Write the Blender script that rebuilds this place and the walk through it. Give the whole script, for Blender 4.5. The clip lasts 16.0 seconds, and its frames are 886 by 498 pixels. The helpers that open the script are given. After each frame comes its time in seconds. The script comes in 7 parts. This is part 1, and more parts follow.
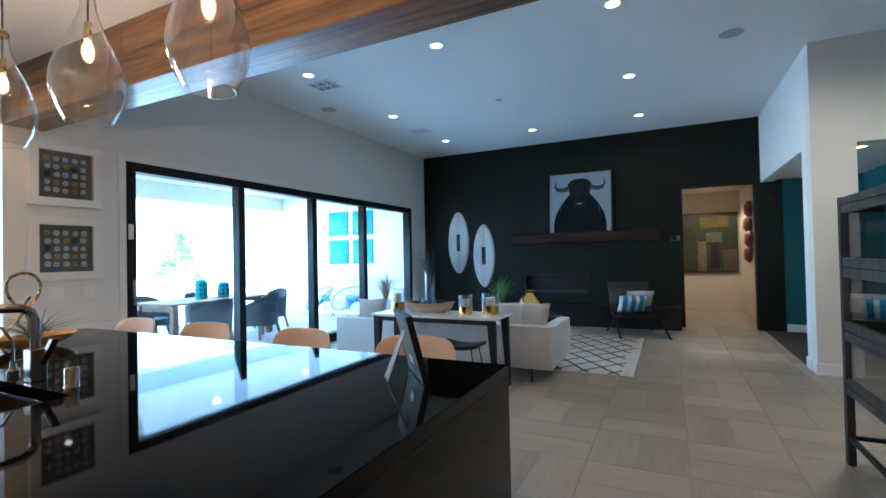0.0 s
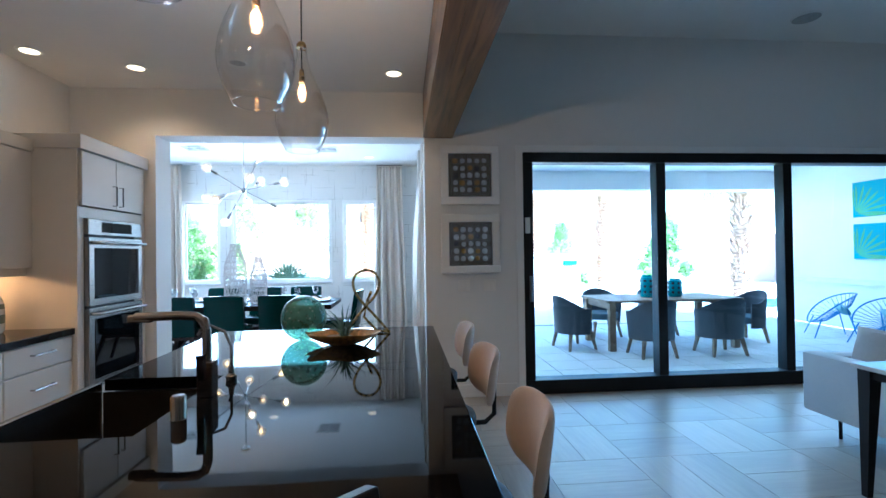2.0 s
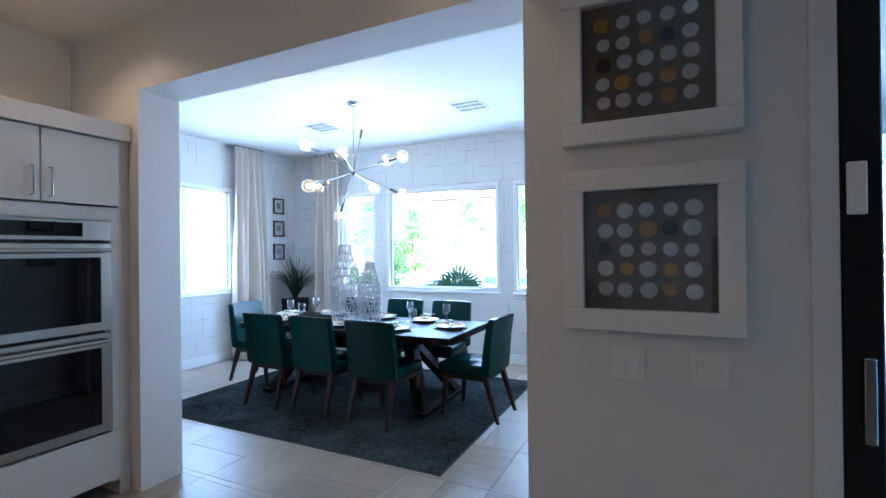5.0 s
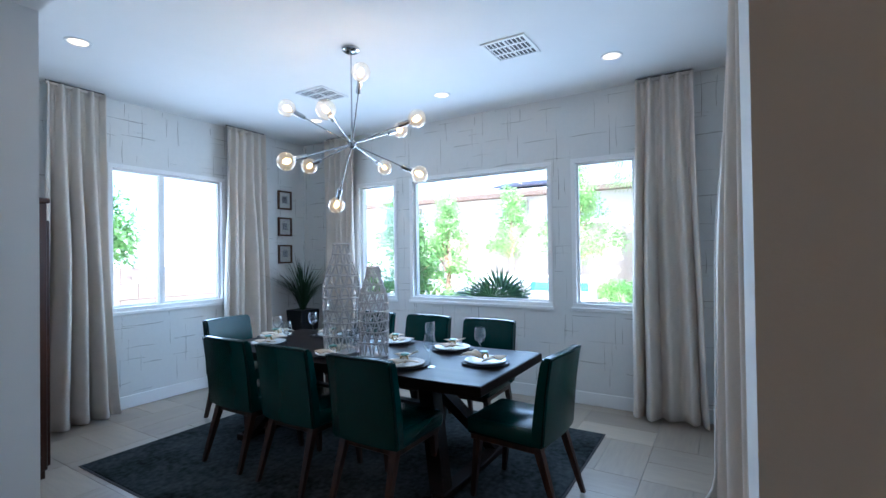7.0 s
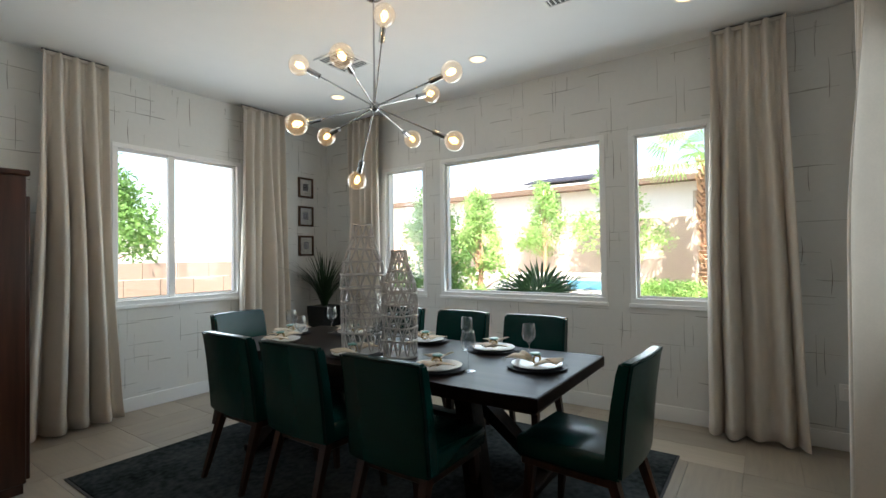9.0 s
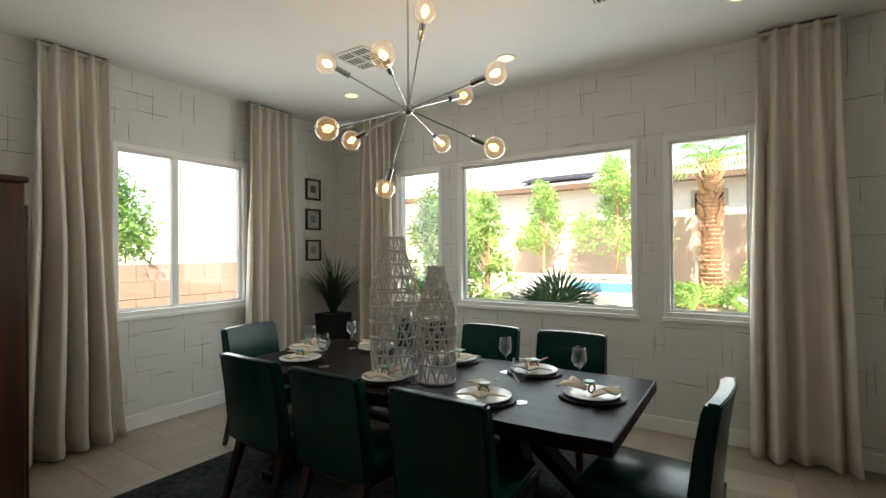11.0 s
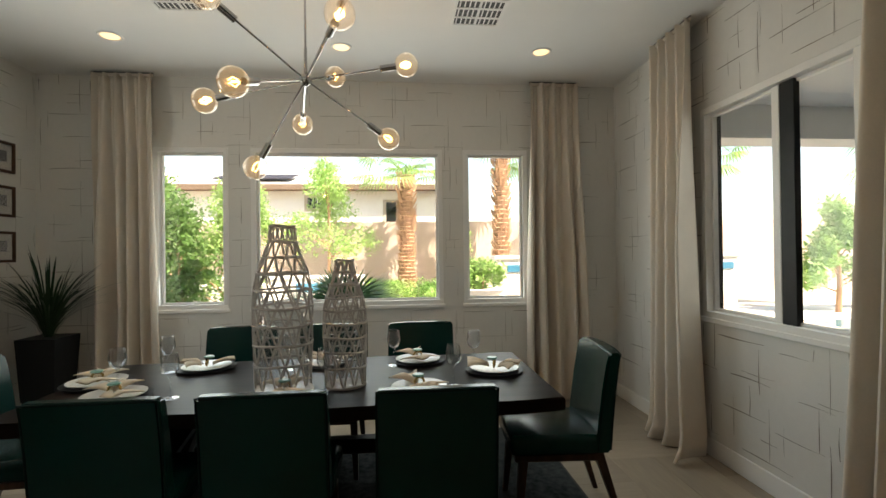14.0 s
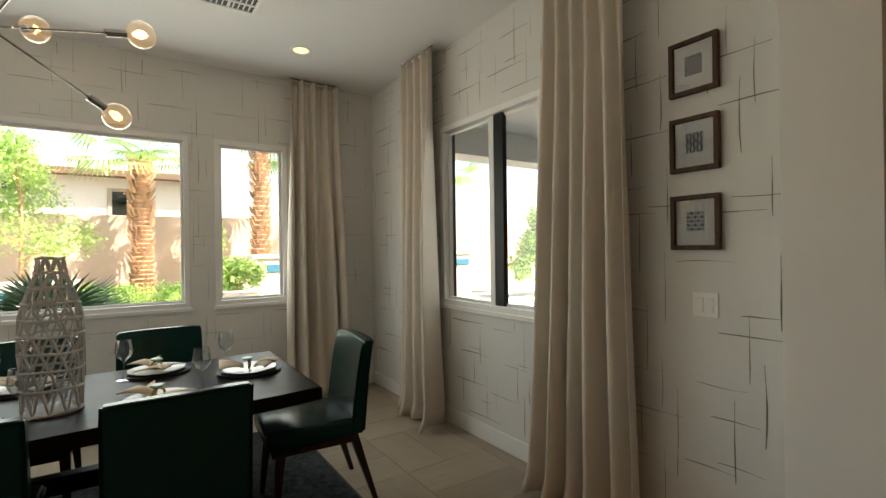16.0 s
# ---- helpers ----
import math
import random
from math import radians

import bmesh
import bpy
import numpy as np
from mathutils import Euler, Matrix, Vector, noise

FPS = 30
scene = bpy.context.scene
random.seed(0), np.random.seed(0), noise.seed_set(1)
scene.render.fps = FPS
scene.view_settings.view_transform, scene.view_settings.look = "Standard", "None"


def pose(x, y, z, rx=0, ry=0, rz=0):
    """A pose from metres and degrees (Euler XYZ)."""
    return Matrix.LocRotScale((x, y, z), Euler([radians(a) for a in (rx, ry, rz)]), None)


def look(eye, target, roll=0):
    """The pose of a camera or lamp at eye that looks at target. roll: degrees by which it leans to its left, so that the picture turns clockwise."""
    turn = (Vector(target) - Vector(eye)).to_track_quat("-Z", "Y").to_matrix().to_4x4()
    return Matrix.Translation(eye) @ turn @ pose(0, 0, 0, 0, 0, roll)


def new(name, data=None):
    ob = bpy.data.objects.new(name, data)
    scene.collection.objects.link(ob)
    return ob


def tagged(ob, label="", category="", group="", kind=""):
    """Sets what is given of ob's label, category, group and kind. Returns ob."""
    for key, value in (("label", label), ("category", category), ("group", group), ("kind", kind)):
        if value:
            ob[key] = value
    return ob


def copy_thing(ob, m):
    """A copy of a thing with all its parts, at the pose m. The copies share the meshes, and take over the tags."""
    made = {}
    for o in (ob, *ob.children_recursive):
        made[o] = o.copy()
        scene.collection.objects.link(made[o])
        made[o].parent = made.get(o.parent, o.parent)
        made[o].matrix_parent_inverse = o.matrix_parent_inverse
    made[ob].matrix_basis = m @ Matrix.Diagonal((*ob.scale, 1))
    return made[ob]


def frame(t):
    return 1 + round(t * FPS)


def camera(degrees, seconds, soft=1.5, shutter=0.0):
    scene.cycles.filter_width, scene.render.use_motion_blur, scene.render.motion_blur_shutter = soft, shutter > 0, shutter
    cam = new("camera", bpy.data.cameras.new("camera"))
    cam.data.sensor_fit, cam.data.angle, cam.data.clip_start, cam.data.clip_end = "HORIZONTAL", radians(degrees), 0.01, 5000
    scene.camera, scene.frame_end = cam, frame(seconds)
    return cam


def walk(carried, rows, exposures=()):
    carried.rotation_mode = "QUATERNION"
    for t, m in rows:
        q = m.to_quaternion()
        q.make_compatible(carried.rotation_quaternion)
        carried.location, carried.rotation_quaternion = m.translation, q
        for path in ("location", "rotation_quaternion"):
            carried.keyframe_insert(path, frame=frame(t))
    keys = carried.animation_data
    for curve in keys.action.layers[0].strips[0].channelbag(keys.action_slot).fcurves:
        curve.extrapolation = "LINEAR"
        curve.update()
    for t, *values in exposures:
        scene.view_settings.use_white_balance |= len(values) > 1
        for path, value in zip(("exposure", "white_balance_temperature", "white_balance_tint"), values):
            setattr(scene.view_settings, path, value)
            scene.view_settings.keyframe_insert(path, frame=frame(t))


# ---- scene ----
cam = camera(87.5, 16.0)
PATH = [
    (0, (0.53, 1.079, 1.375), (-0.349, 2.876, 1.407), -1.2),
    (0.5, (0.429, 1.428, 1.364), (-0.788, 3.015, 1.392), -1.2),
    (1, (0.361, 1.851, 1.369), (-1.223, 3.07, 1.392), -0.9),
    (1.5, (0.233, 2.286, 1.388), (-1.636, 2.997, 1.412), -1.0),
    (2, (0.037, 2.746, 1.424), (-1.956, 2.916, 1.446), -0.8),
    (2.5, (-0.271, 3.162, 1.445), (-2.255, 2.914, 1.465), -0.7),
    (3, (-0.717, 3.433, 1.473), (-2.641, 2.889, 1.486), -0.8),
    (3.5, (-1.236, 3.616, 1.479), (-3.102, 2.895, 1.488), -0.7),
    (4, (-1.77, 3.624, 1.476), (-3.611, 2.844, 1.488), -0.7),
    (4.2, (-1.967, 3.61, 1.509), (-3.798, 2.807, 1.512), -0.7),
    (5.2, (-2.90, 3.44, 1.525), (-4.69, 2.55, 1.540), -0.7),
    (6.3, (-3.673, 3.185, 1.526), (-5.415, 2.203, 1.558), -0.7),
    (6.5, (-3.781, 3.116, 1.509), (-5.513, 2.116, 1.539), -0.5),
    (7, (-4.028, 2.94, 1.507), (-5.736, 1.9, 1.53), -0.8),
    (7.5, (-4.204, 2.786, 1.522), (-5.897, 1.721, 1.519), -1.0),
    (8, (-4.336, 2.678, 1.445), (-6.012, 1.587, 1.461), -1.0),
    (8.5, (-4.435, 2.61, 1.411), (-6.093, 1.491, 1.437), -0.8),
    (9, (-4.481, 2.574, 1.381), (-6.124, 1.434, 1.413), -0.8),
    (9.5, (-4.508, 2.549, 1.362), (-6.139, 1.392, 1.393), -0.8),
    (11.8, (-4.489, 1.875, 1.562), (-6.239, 0.907, 1.561), -0.2),
    (12, (-4.505, 1.78, 1.531), (-6.302, 0.902, 1.549), -0.5),
    (12.5, (-4.502, 1.523, 1.515), (-6.408, 0.92, 1.537), -0.6),
    (13, (-4.411, 1.314, 1.474), (-6.384, 0.986, 1.492), -0.6),
    (13.5, (-4.303, 1.136, 1.468), (-6.302, 1.075, 1.487), -0.6),
    (14, (-4.228, 0.98, 1.453), (-6.218, 1.175, 1.467), -0.7),
    (14.5, (-4.167, 0.91, 1.434), (-6.113, 1.374, 1.446), -0.7),
    (15, (-4.134, 0.902, 1.428), (-5.93, 1.783, 1.432), -0.8),
    (15.5, (-4.129, 0.922, 1.435), (-5.797, 2.024, 1.433), -0.8),
    (16, (-4.118, 0.977, 1.434), (-5.773, 2.101, 1.433), -0.8),
]
EXPOSURES = [(0.0, 4.28, 5000, 5), (1.5, 3.60, 4750, 4), (3.5, 3.28, 4600, 5), (4.2, 3.25, 4600, 6), (6.5, 2.55, 4800, 8), (7.0, 2.33, 4950, 8), (8.0, 1.94, 5850, 8), (9.0, 1.83, 6850, 8), (12.0, 1.60, 7850, 9), (13.5, 1.53, 8100, 9), (16.0, 1.68, 8450, 9)]
walk(cam, [(t, look(eye, target, roll)) for t, eye, target, roll in PATH], EXPOSURES)

# ---- daylight ----
SUN_TO = Vector((0.55, 0.42, 0.78)).normalized()
world = bpy.data.worlds.new("sky_world")
scene.world = world
world.use_nodes = True
wn = world.node_tree.nodes
wl = world.node_tree.links
sky = wn.new("ShaderNodeTexSky")
sky.sky_type = 'NISHITA'
sky.sun_disc = False
sky.sun_elevation = math.asin(SUN_TO.z)
sky.sun_rotation = math.atan2(SUN_TO.x, SUN_TO.y)
wl.new(sky.outputs[0], wn["Background"].inputs[0])
wn["Background"].inputs[1].default_value = 0.15
sun_data = bpy.data.lights.new("sun", 'SUN')
sun_data.energy, sun_data.angle, sun_data.color = 5.0, radians(0.5), (1.0, 0.95, 0.87)
sun = new("sun", sun_data)
sun.matrix_world = look(SUN_TO * 50, (0, 0, 0))


def portal(x, y, z, w, h, facing, watts, color=(0.74, 0.88, 1.0)):
    d = bpy.data.lights.new("window_daylight", 'AREA')
    d.shape, d.size, d.size_y, d.energy = 'RECTANGLE', w, h, watts
    d.color = color
    o = new("window_daylight", d)
    o.matrix_world = look((x, y, z), (x + facing[0], y + facing[1], z + facing[2]))
    return o


# daylight standing in for the sky in each glazed opening
portal(-4.86, 6.92, 1.25, 5.7, 2.2, (1, 0, -0.4), 6.5, (0.50, 0.77, 1.0))
for y, w in ((-0.91, 0.56), (0.52, 1.68), (1.94, 0.52)):
    portal(-8.66, y, 1.70, w, 1.36, (1, 0, -0.1), 4.6 * w)
portal(-6.83, -2.20, 1.70, 1.10, 1.36, (0, 1, -0.1), 4.6)
portal(-6.77, 3.13, 1.70, 1.0, 1.36, (0, -1, -0.1), 1.0)


def lamp(x, y, z, watts, spread=0, color=(1.0, 0.58, 0.27)):
    """The light of one lit downlight or bulb."""
    d = bpy.data.lights.new("lamp_light", 'SPOT' if spread else 'POINT')
    d.energy, d.color, d.shadow_soft_size = watts, color, 0.06 if spread else 0.02
    if spread:
        d.spot_size, d.spot_blend = radians(spread), 0.6
    o = new("lamp_light", d)
    o.matrix_world = pose(x, y, z)


# pendant bulbs, then the kitchen's downlights
for x in (-2.51, -1.73, -0.95):
    lamp(x, 2.21, 2.305, 1.0)
lamp(-4.07, 2.68, 3.01, 0.65, 130)
for x, y in ((-4.05, 0.52), (-1.9, 0.52)):
    lamp(x, y, 3.01, 1.7, 140)
# unseen lamp, set stronger than its neighbours to brighten the east side
lamp(0.3, 0.52, 3.01, 3.8, 150)
# four of the chandelier's bulbs
for x, y, z in ((-6.75, -0.015, 2.26), (-6.81, 1.04, 2.50), (-6.19, 0.75, 2.455), (-6.40, 0.13, 2.63)):
    lamp(x, y, z, 0.5, 0, (1.0, 0.62, 0.30))
# the patio's downlights
for x, y in ((-7.0, 4.6), (-7.0, 6.9), (-7.0, 9.2)):
    lamp(x, y, 3.03, 12.0, 160, (0.74, 0.88, 1.0))
# the great room's downlights; x 1.90 is unseen, added to light the pier
for x, y, w in ((-1.67, 5.52, 0.3), (0.12, 5.55, 0.8), (1.90, 5.60, 9.0), (0.12, 7.48, 1.6), (0.13, 9.39, 0.9)):
    lamp(x, y, 3.63, w, 165, (1.0, 0.80, 0.58))
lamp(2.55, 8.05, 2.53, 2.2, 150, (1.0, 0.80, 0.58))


# ---- materials ----
MATS = {}


def nodes_of(name):
    m = bpy.data.materials.new(name)
    m.use_nodes = True
    nt = m.node_tree
    return m, nt.nodes, nt.links, nt.nodes["Principled BSDF"]


def mat(name, color, rough=0.5, metal=0.0, vary=0.06, scale=6.0, bump=0.0, bscale=60.0, stretch=(1, 1, 1), spec=0.5, coat=0.0, piece=0.0, sheen=0.0):
    """A surface with two scales of tone, and fine relief."""
    if name in MATS:
        return MATS[name]
    m, n, l, b = nodes_of(name)
    b.inputs["Roughness"].default_value = rough
    b.inputs["Metallic"].default_value = metal
    b.inputs["Specular IOR Level"].default_value = spec
    b.inputs["Coat Weight"].default_value = coat
    b.inputs["Coat Roughness"].default_value = 0.05
    b.inputs["Sheen Weight"].default_value = sheen
    tc = n.new("ShaderNodeTexCoord")
    mp = n.new("ShaderNodeMapping")
    mp.inputs["Scale"].default_value = stretch
    l.new(tc.outputs["Object"], mp.inputs["Vector"])
    if piece:
        own = n.new("ShaderNodeObjectInfo")
        away = n.new("ShaderNodeVectorMath")
        away.operation, away.inputs[0].default_value = 'SCALE', (37.0, 53.0, 11.0)
        l.new(own.outputs["Random"], away.inputs["Scale"])
        l.new(away.outputs[0], mp.inputs["Location"])
    big = n.new("ShaderNodeTexNoise")
    big.inputs["Scale"].default_value, big.inputs["Detail"].default_value = scale * 0.25, 2.0
    fine = n.new("ShaderNodeTexNoise")
    fine.inputs["Scale"].default_value, fine.inputs["Detail"].default_value = scale * 3.0, 5.0
    for t in (big, fine):
        l.new(mp.outputs[0], t.inputs["Vector"])
    mix = n.new("ShaderNodeMath")
    mix.operation = 'ADD'
    l.new(big.outputs["Fac"], mix.inputs[0])
    l.new(fine.outputs["Fac"], mix.inputs[1])
    last = mix.outputs[0]
    if piece:
        info = n.new("ShaderNodeObjectInfo")
        k = n.new("ShaderNodeMath")
        k.operation, k.inputs[1].default_value = 'MULTIPLY_ADD', piece
        l.new(info.outputs["Random"], k.inputs[0])
        l.new(last, k.inputs[2])
        last = k.outputs[0]
    ramp = n.new("ShaderNodeMapRange")
    ramp.inputs[1].default_value, ramp.inputs[2].default_value = 0.6, 1.4 + piece
    ramp.inputs[3].default_value, ramp.inputs[4].default_value = 1.0 - vary, 1.0 + vary
    l.new(last, ramp.inputs[0])
    sc = n.new("ShaderNodeVectorMath")
    sc.operation = 'SCALE'
    sc.inputs[0].default_value = color
    l.new(ramp.outputs[0], sc.inputs["Scale"])
    l.new(sc.outputs[0], b.inputs["Base Color"])
    rr = n.new("ShaderNodeMapRange")
    rr.inputs[1].default_value, rr.inputs[2].default_value = 0.3, 0.7
    rr.inputs[3].default_value, rr.inputs[4].default_value = rough * 0.88, min(1.0, rough * 1.12)
    l.new(fine.outputs["Fac"], rr.inputs[0])
    l.new(rr.outputs[0], b.inputs["Roughness"])
    if bump:
        bn = n.new("ShaderNodeTexNoise")
        bn.inputs["Scale"].default_value, bn.inputs["Detail"].default_value = bscale, 4.0
        l.new(mp.outputs[0], bn.inputs["Vector"])
        bp = n.new("ShaderNodeBump")
        bp.inputs["Strength"].default_value, bp.inputs["Distance"].default_value = bump, 0.004
        l.new(bn.outputs["Fac"], bp.inputs["Height"])
        l.new(bp.outputs[0], b.inputs["Normal"])
    MATS[name] = m
    return m


def wood(name, dark, light, rough=0.4, along=0, grain=9.0, coat=0.0, spec=0.3):
    if name in MATS:
        return MATS[name]
    m, n, l, b = nodes_of(name)
    tc = n.new("ShaderNodeTexCoord")
    mp = n.new("ShaderNodeMapping")
    st = [grain, grain, grain]
    st[along] = grain * 0.07
    mp.inputs["Scale"].default_value = st
    l.new(tc.outputs["Object"], mp.inputs["Vector"])
    a = n.new("ShaderNodeTexNoise")
    a.inputs["Scale"].default_value, a.inputs["Detail"].default_value, a.inputs["Distortion"].default_value = 1.6, 6.0, 1.2
    l.new(mp.outputs[0], a.inputs["Vector"])
    f = n.new("ShaderNodeTexNoise")
    f.inputs["Scale"].default_value, f.inputs["Detail"].default_value = 9.0, 3.0
    l.new(mp.outputs[0], f.inputs["Vector"])
    ad = n.new("ShaderNodeMath")
    ad.operation, ad.inputs[1].default_value = 'MULTIPLY_ADD', 0.35
    l.new(f.outputs["Fac"], ad.inputs[0])
    l.new(a.outputs["Fac"], ad.inputs[2])
    cr = n.new("ShaderNodeValToRGB")
    cr.color_ramp.elements[0].position, cr.color_ramp.elements[0].color = 0.48, (*dark, 1)
    cr.color_ramp.elements[1].position, cr.color_ramp.elements[1].color = 0.86, (*light, 1)
    l.new(ad.outputs[0], cr.inputs[0])
    l.new(cr.outputs[0], b.inputs["Base Color"])
    b.inputs["Roughness"].default_value = rough
    b.inputs["Specular IOR Level"].default_value = spec
    b.inputs["Coat Weight"].default_value = coat
    b.inputs["Coat Roughness"].default_value = 0.15
    bp = n.new("ShaderNodeBump")
    bp.inputs["Strength"].default_value, bp.inputs["Distance"].default_value = 0.25, 0.002
    l.new(ad.outputs[0], bp.inputs["Height"])
    l.new(bp.outputs[0], b.inputs["Normal"])
    MATS[name] = m
    return m


def glow(name, color, strength):
    if name in MATS:
        return MATS[name]
    m, n, l, b = nodes_of(name)
    b.inputs["Base Color"].default_value = (0.8, 0.8, 0.8, 1)
    b.inputs["Emission Color"].default_value = (*color, 1)
    b.inputs["Emission Strength"].default_value = strength
    MATS[name] = m
    return m


def glass(name, color=(1, 1, 1), gloss=0.08, power=4.0, rough=0.0):
    """Thin clear glass: mostly see-through, with mirror gloss that grows at grazing angles."""
    if name in MATS:
        return MATS[name]
    m, n, l, b = nodes_of(name)
    out = n["Material Output"]
    tr = n.new("ShaderNodeBsdfTransparent")
    tr.inputs[0].default_value = (*color, 1)
    gl = n.new("ShaderNodeBsdfGlossy")
    gl.inputs["Roughness"].default_value = rough
    lw = n.new("ShaderNodeLayerWeight")
    lw.inputs[0].default_value = 0.5
    pw = n.new("ShaderNodeMath")
    pw.operation, pw.inputs[1].default_value = 'POWER', power
    l.new(lw.outputs["Facing"], pw.inputs[0])
    fr = n.new("ShaderNodeMath")
    fr.operation, fr.inputs[1].default_value, fr.inputs[2].default_value = 'MULTIPLY_ADD', 0.9, gloss * 0.5
    l.new(pw.outputs[0], fr.inputs[0])
    mx = n.new("ShaderNodeMixShader")
    l.new(fr.outputs[0], mx.inputs[0])
    l.new(tr.outputs[0], mx.inputs[1])
    l.new(gl.outputs[0], mx.inputs[2])
    l.new(mx.outputs[0], out.inputs[0])
    MATS[name] = m
    return m


WHITE = mat("white_wall_paint", (0.78, 0.77, 0.75), 0.75, vary=0.02, scale=3, bump=0.08, bscale=180)
CEIL = mat("ceiling_paint", (0.82, 0.81, 0.79), 0.85, vary=0.02, scale=2, bump=0.1, bscale=150)
TRIM = mat("trim_paint", (0.82, 0.81, 0.79), 0.4, vary=0.015, scale=3)
ACCENT = mat("charcoal_paint", (0.0120, 0.0135, 0.0098), 0.6, spec=0.12, vary=0.12, scale=3, bump=0.08, bscale=160)
TEAL = mat("teal_paint", (0.012, 0.10, 0.115), 0.6, vary=0.08, scale=3)
BEIGE = mat("beige_paint", (0.62, 0.55, 0.45), 0.75, vary=0.04, scale=3)
PAPER = mat("textured_wallpaper", (0.70, 0.69, 0.66), 0.8, vary=0.035, scale=8, bump=0.18, bscale=120)
STROKE = mat("wallpaper_stroke", (0.19, 0.165, 0.135), 0.85, vary=0.5, scale=9)
TILE = mat("greige_porcelain_tile", (0.325, 0.268, 0.205), 0.36, vary=0.34, scale=2.6, bump=0.06, bscale=40, stretch=(5, 0.55, 1), piece=0.55)
GROUT = mat("grout", (0.26, 0.218, 0.17), 0.85, vary=0.1, scale=20)
PAVER = mat("patio_paver", (0.60, 0.59, 0.57), 0.7, vary=0.1, scale=5, bump=0.2, bscale=70, piece=0.5)
BLACK_STONE = mat("black_quartz", (0.002, 0.002, 0.0023), 0.03, vary=0.5, scale=40, spec=0.17)
BLACK_BASE = mat("black_lacquer_panel", (0.008, 0.0075, 0.007), 0.3, spec=0.3, vary=0.2, scale=8)
BLACK_METAL = mat("black_aluminium", (0.006, 0.006, 0.007), 0.5, spec=0.3, vary=0.2, scale=10)
CABINET = mat("cream_cabinet_paint", (0.66, 0.62, 0.56), 0.42, vary=0.02, scale=4)
STEEL = mat("brushed_steel", (0.36, 0.35, 0.335), 0.24, metal=1.0, vary=0.08, scale=30, stretch=(1, 12, 12))
CHROME = mat("chrome", (0.50, 0.50, 0.51), 0.08, metal=1.0, vary=0.03)
GOLD = mat("polished_brass", (0.72, 0.47, 0.15), 0.18, metal=1.0, vary=0.08, scale=10)
BRONZE = mat("aged_gold", (0.38, 0.25, 0.09), 0.28, metal=1.0, vary=0.25, scale=14)
BEAM = wood("stained_beam_wood", (0.030, 0.014, 0.006), (0.25, 0.125, 0.045), 0.30, 0, 4.5, 0.3)
TABLEWOOD = wood("dark_walnut", (0.003, 0.0018, 0.0016), (0.015, 0.0085, 0.0065), 0.36, 1, 5.0, 0.0, 0.06)
LEGWOOD = wood("reddish_leg_wood", (0.012, 0.005, 0.0035), (0.05, 0.019, 0.010), 0.4, 2, 9.0)
MANTELWOOD = wood("dark_mantel_wood", (0.010, 0.004, 0.003), (0.040, 0.013, 0.008), 0.5, 0, 5.0, 0.0, 0.15)
FRAMEWOOD = wood("walnut_frame_wood", (0.030, 0.013, 0.006), (0.10, 0.045, 0.020), 0.55, 2, 14.0)
CHESTWOOD = wood("mahogany", (0.015, 0.005, 0.003), (0.065, 0.021, 0.010), 0.3, 2, 4.0, 0.2)
PALEWOOD = wood("pale_carved_wood", (0.30, 0.20, 0.12), (0.52, 0.38, 0.25), 0.55, 0, 8.0)
GREYWOOD = wood("weathered_grey_wood", (0.012, 0.010, 0.009), (0.060, 0.052, 0.045), 0.6, 2, 8.0)
TEAKWOOD = wood("patio_teak", (0.16, 0.10, 0.06), (0.34, 0.24, 0.15), 0.55, 0, 7.0)
LEATHER = mat("green_leather", (0.0003, 0.025, 0.0215), 0.24, spec=0.24, vary=0.12, scale=3, bump=0.05, bscale=90)
WELT = mat("dark_green_welt", (0.001, 0.012, 0.010), 0.5, spec=0.1, vary=0.2, scale=12)
SUEDE = mat("tan_stool_fabric", (0.47, 0.33, 0.22), 0.8, vary=0.1, scale=10, bump=0.2, bscale=200, sheen=0.3)
STOOLGREY = mat("stool_seat_charcoal", (0.022, 0.022, 0.024), 0.6, vary=0.15, scale=10)
LINEN = mat("linen_curtain", (0.71, 0.635, 0.55), 0.85, vary=0.05, scale=30, bump=0.25, bscale=400, sheen=0.2)
SOFA = mat("pale_grey_upholstery", (0.46, 0.45, 0.445), 0.85, vary=0.05, scale=14, bump=0.25, bscale=260, sheen=0.2)
CUSHION = mat("taupe_cushion", (0.40, 0.36, 0.33), 0.85, vary=0.08, scale=14, bump=0.25, bscale=220)
RUGBLUE = mat("blue_grey_rug_pile", (0.034, 0.038, 0.038), 1.0, spec=0.0, vary=0.85, scale=9, bump=0.6, bscale=150)
RUGCREAM = mat("cream_rug_pile", (0.52, 0.47, 0.41), 0.95, vary=0.1, scale=9, bump=0.6, bscale=150)
RUGLINE = mat("dark_rug_line", (0.045, 0.04, 0.04), 0.95, vary=0.2, scale=9)
CERAMIC = mat("white_ceramic", (0.76, 0.75, 0.72), 0.22, vary=0.03, scale=6)
LATTICE = mat("whitewashed_rattan", (0.50, 0.46, 0.43), 0.7, vary=0.25, scale=20, bump=0.4, bscale=120)
NAPKIN = mat("beige_napkin", (0.62, 0.52, 0.40), 0.9, vary=0.08, scale=30, bump=0.2, bscale=300)
AGATE = mat("teal_agate", (0.10, 0.26, 0.22), 0.3, vary=0.4, scale=30)
GREENGLASS = mat("sea_green_bubble_glass", (0.12, 0.29, 0.225), 0.08, vary=0.30, scale=11, coat=0.6)


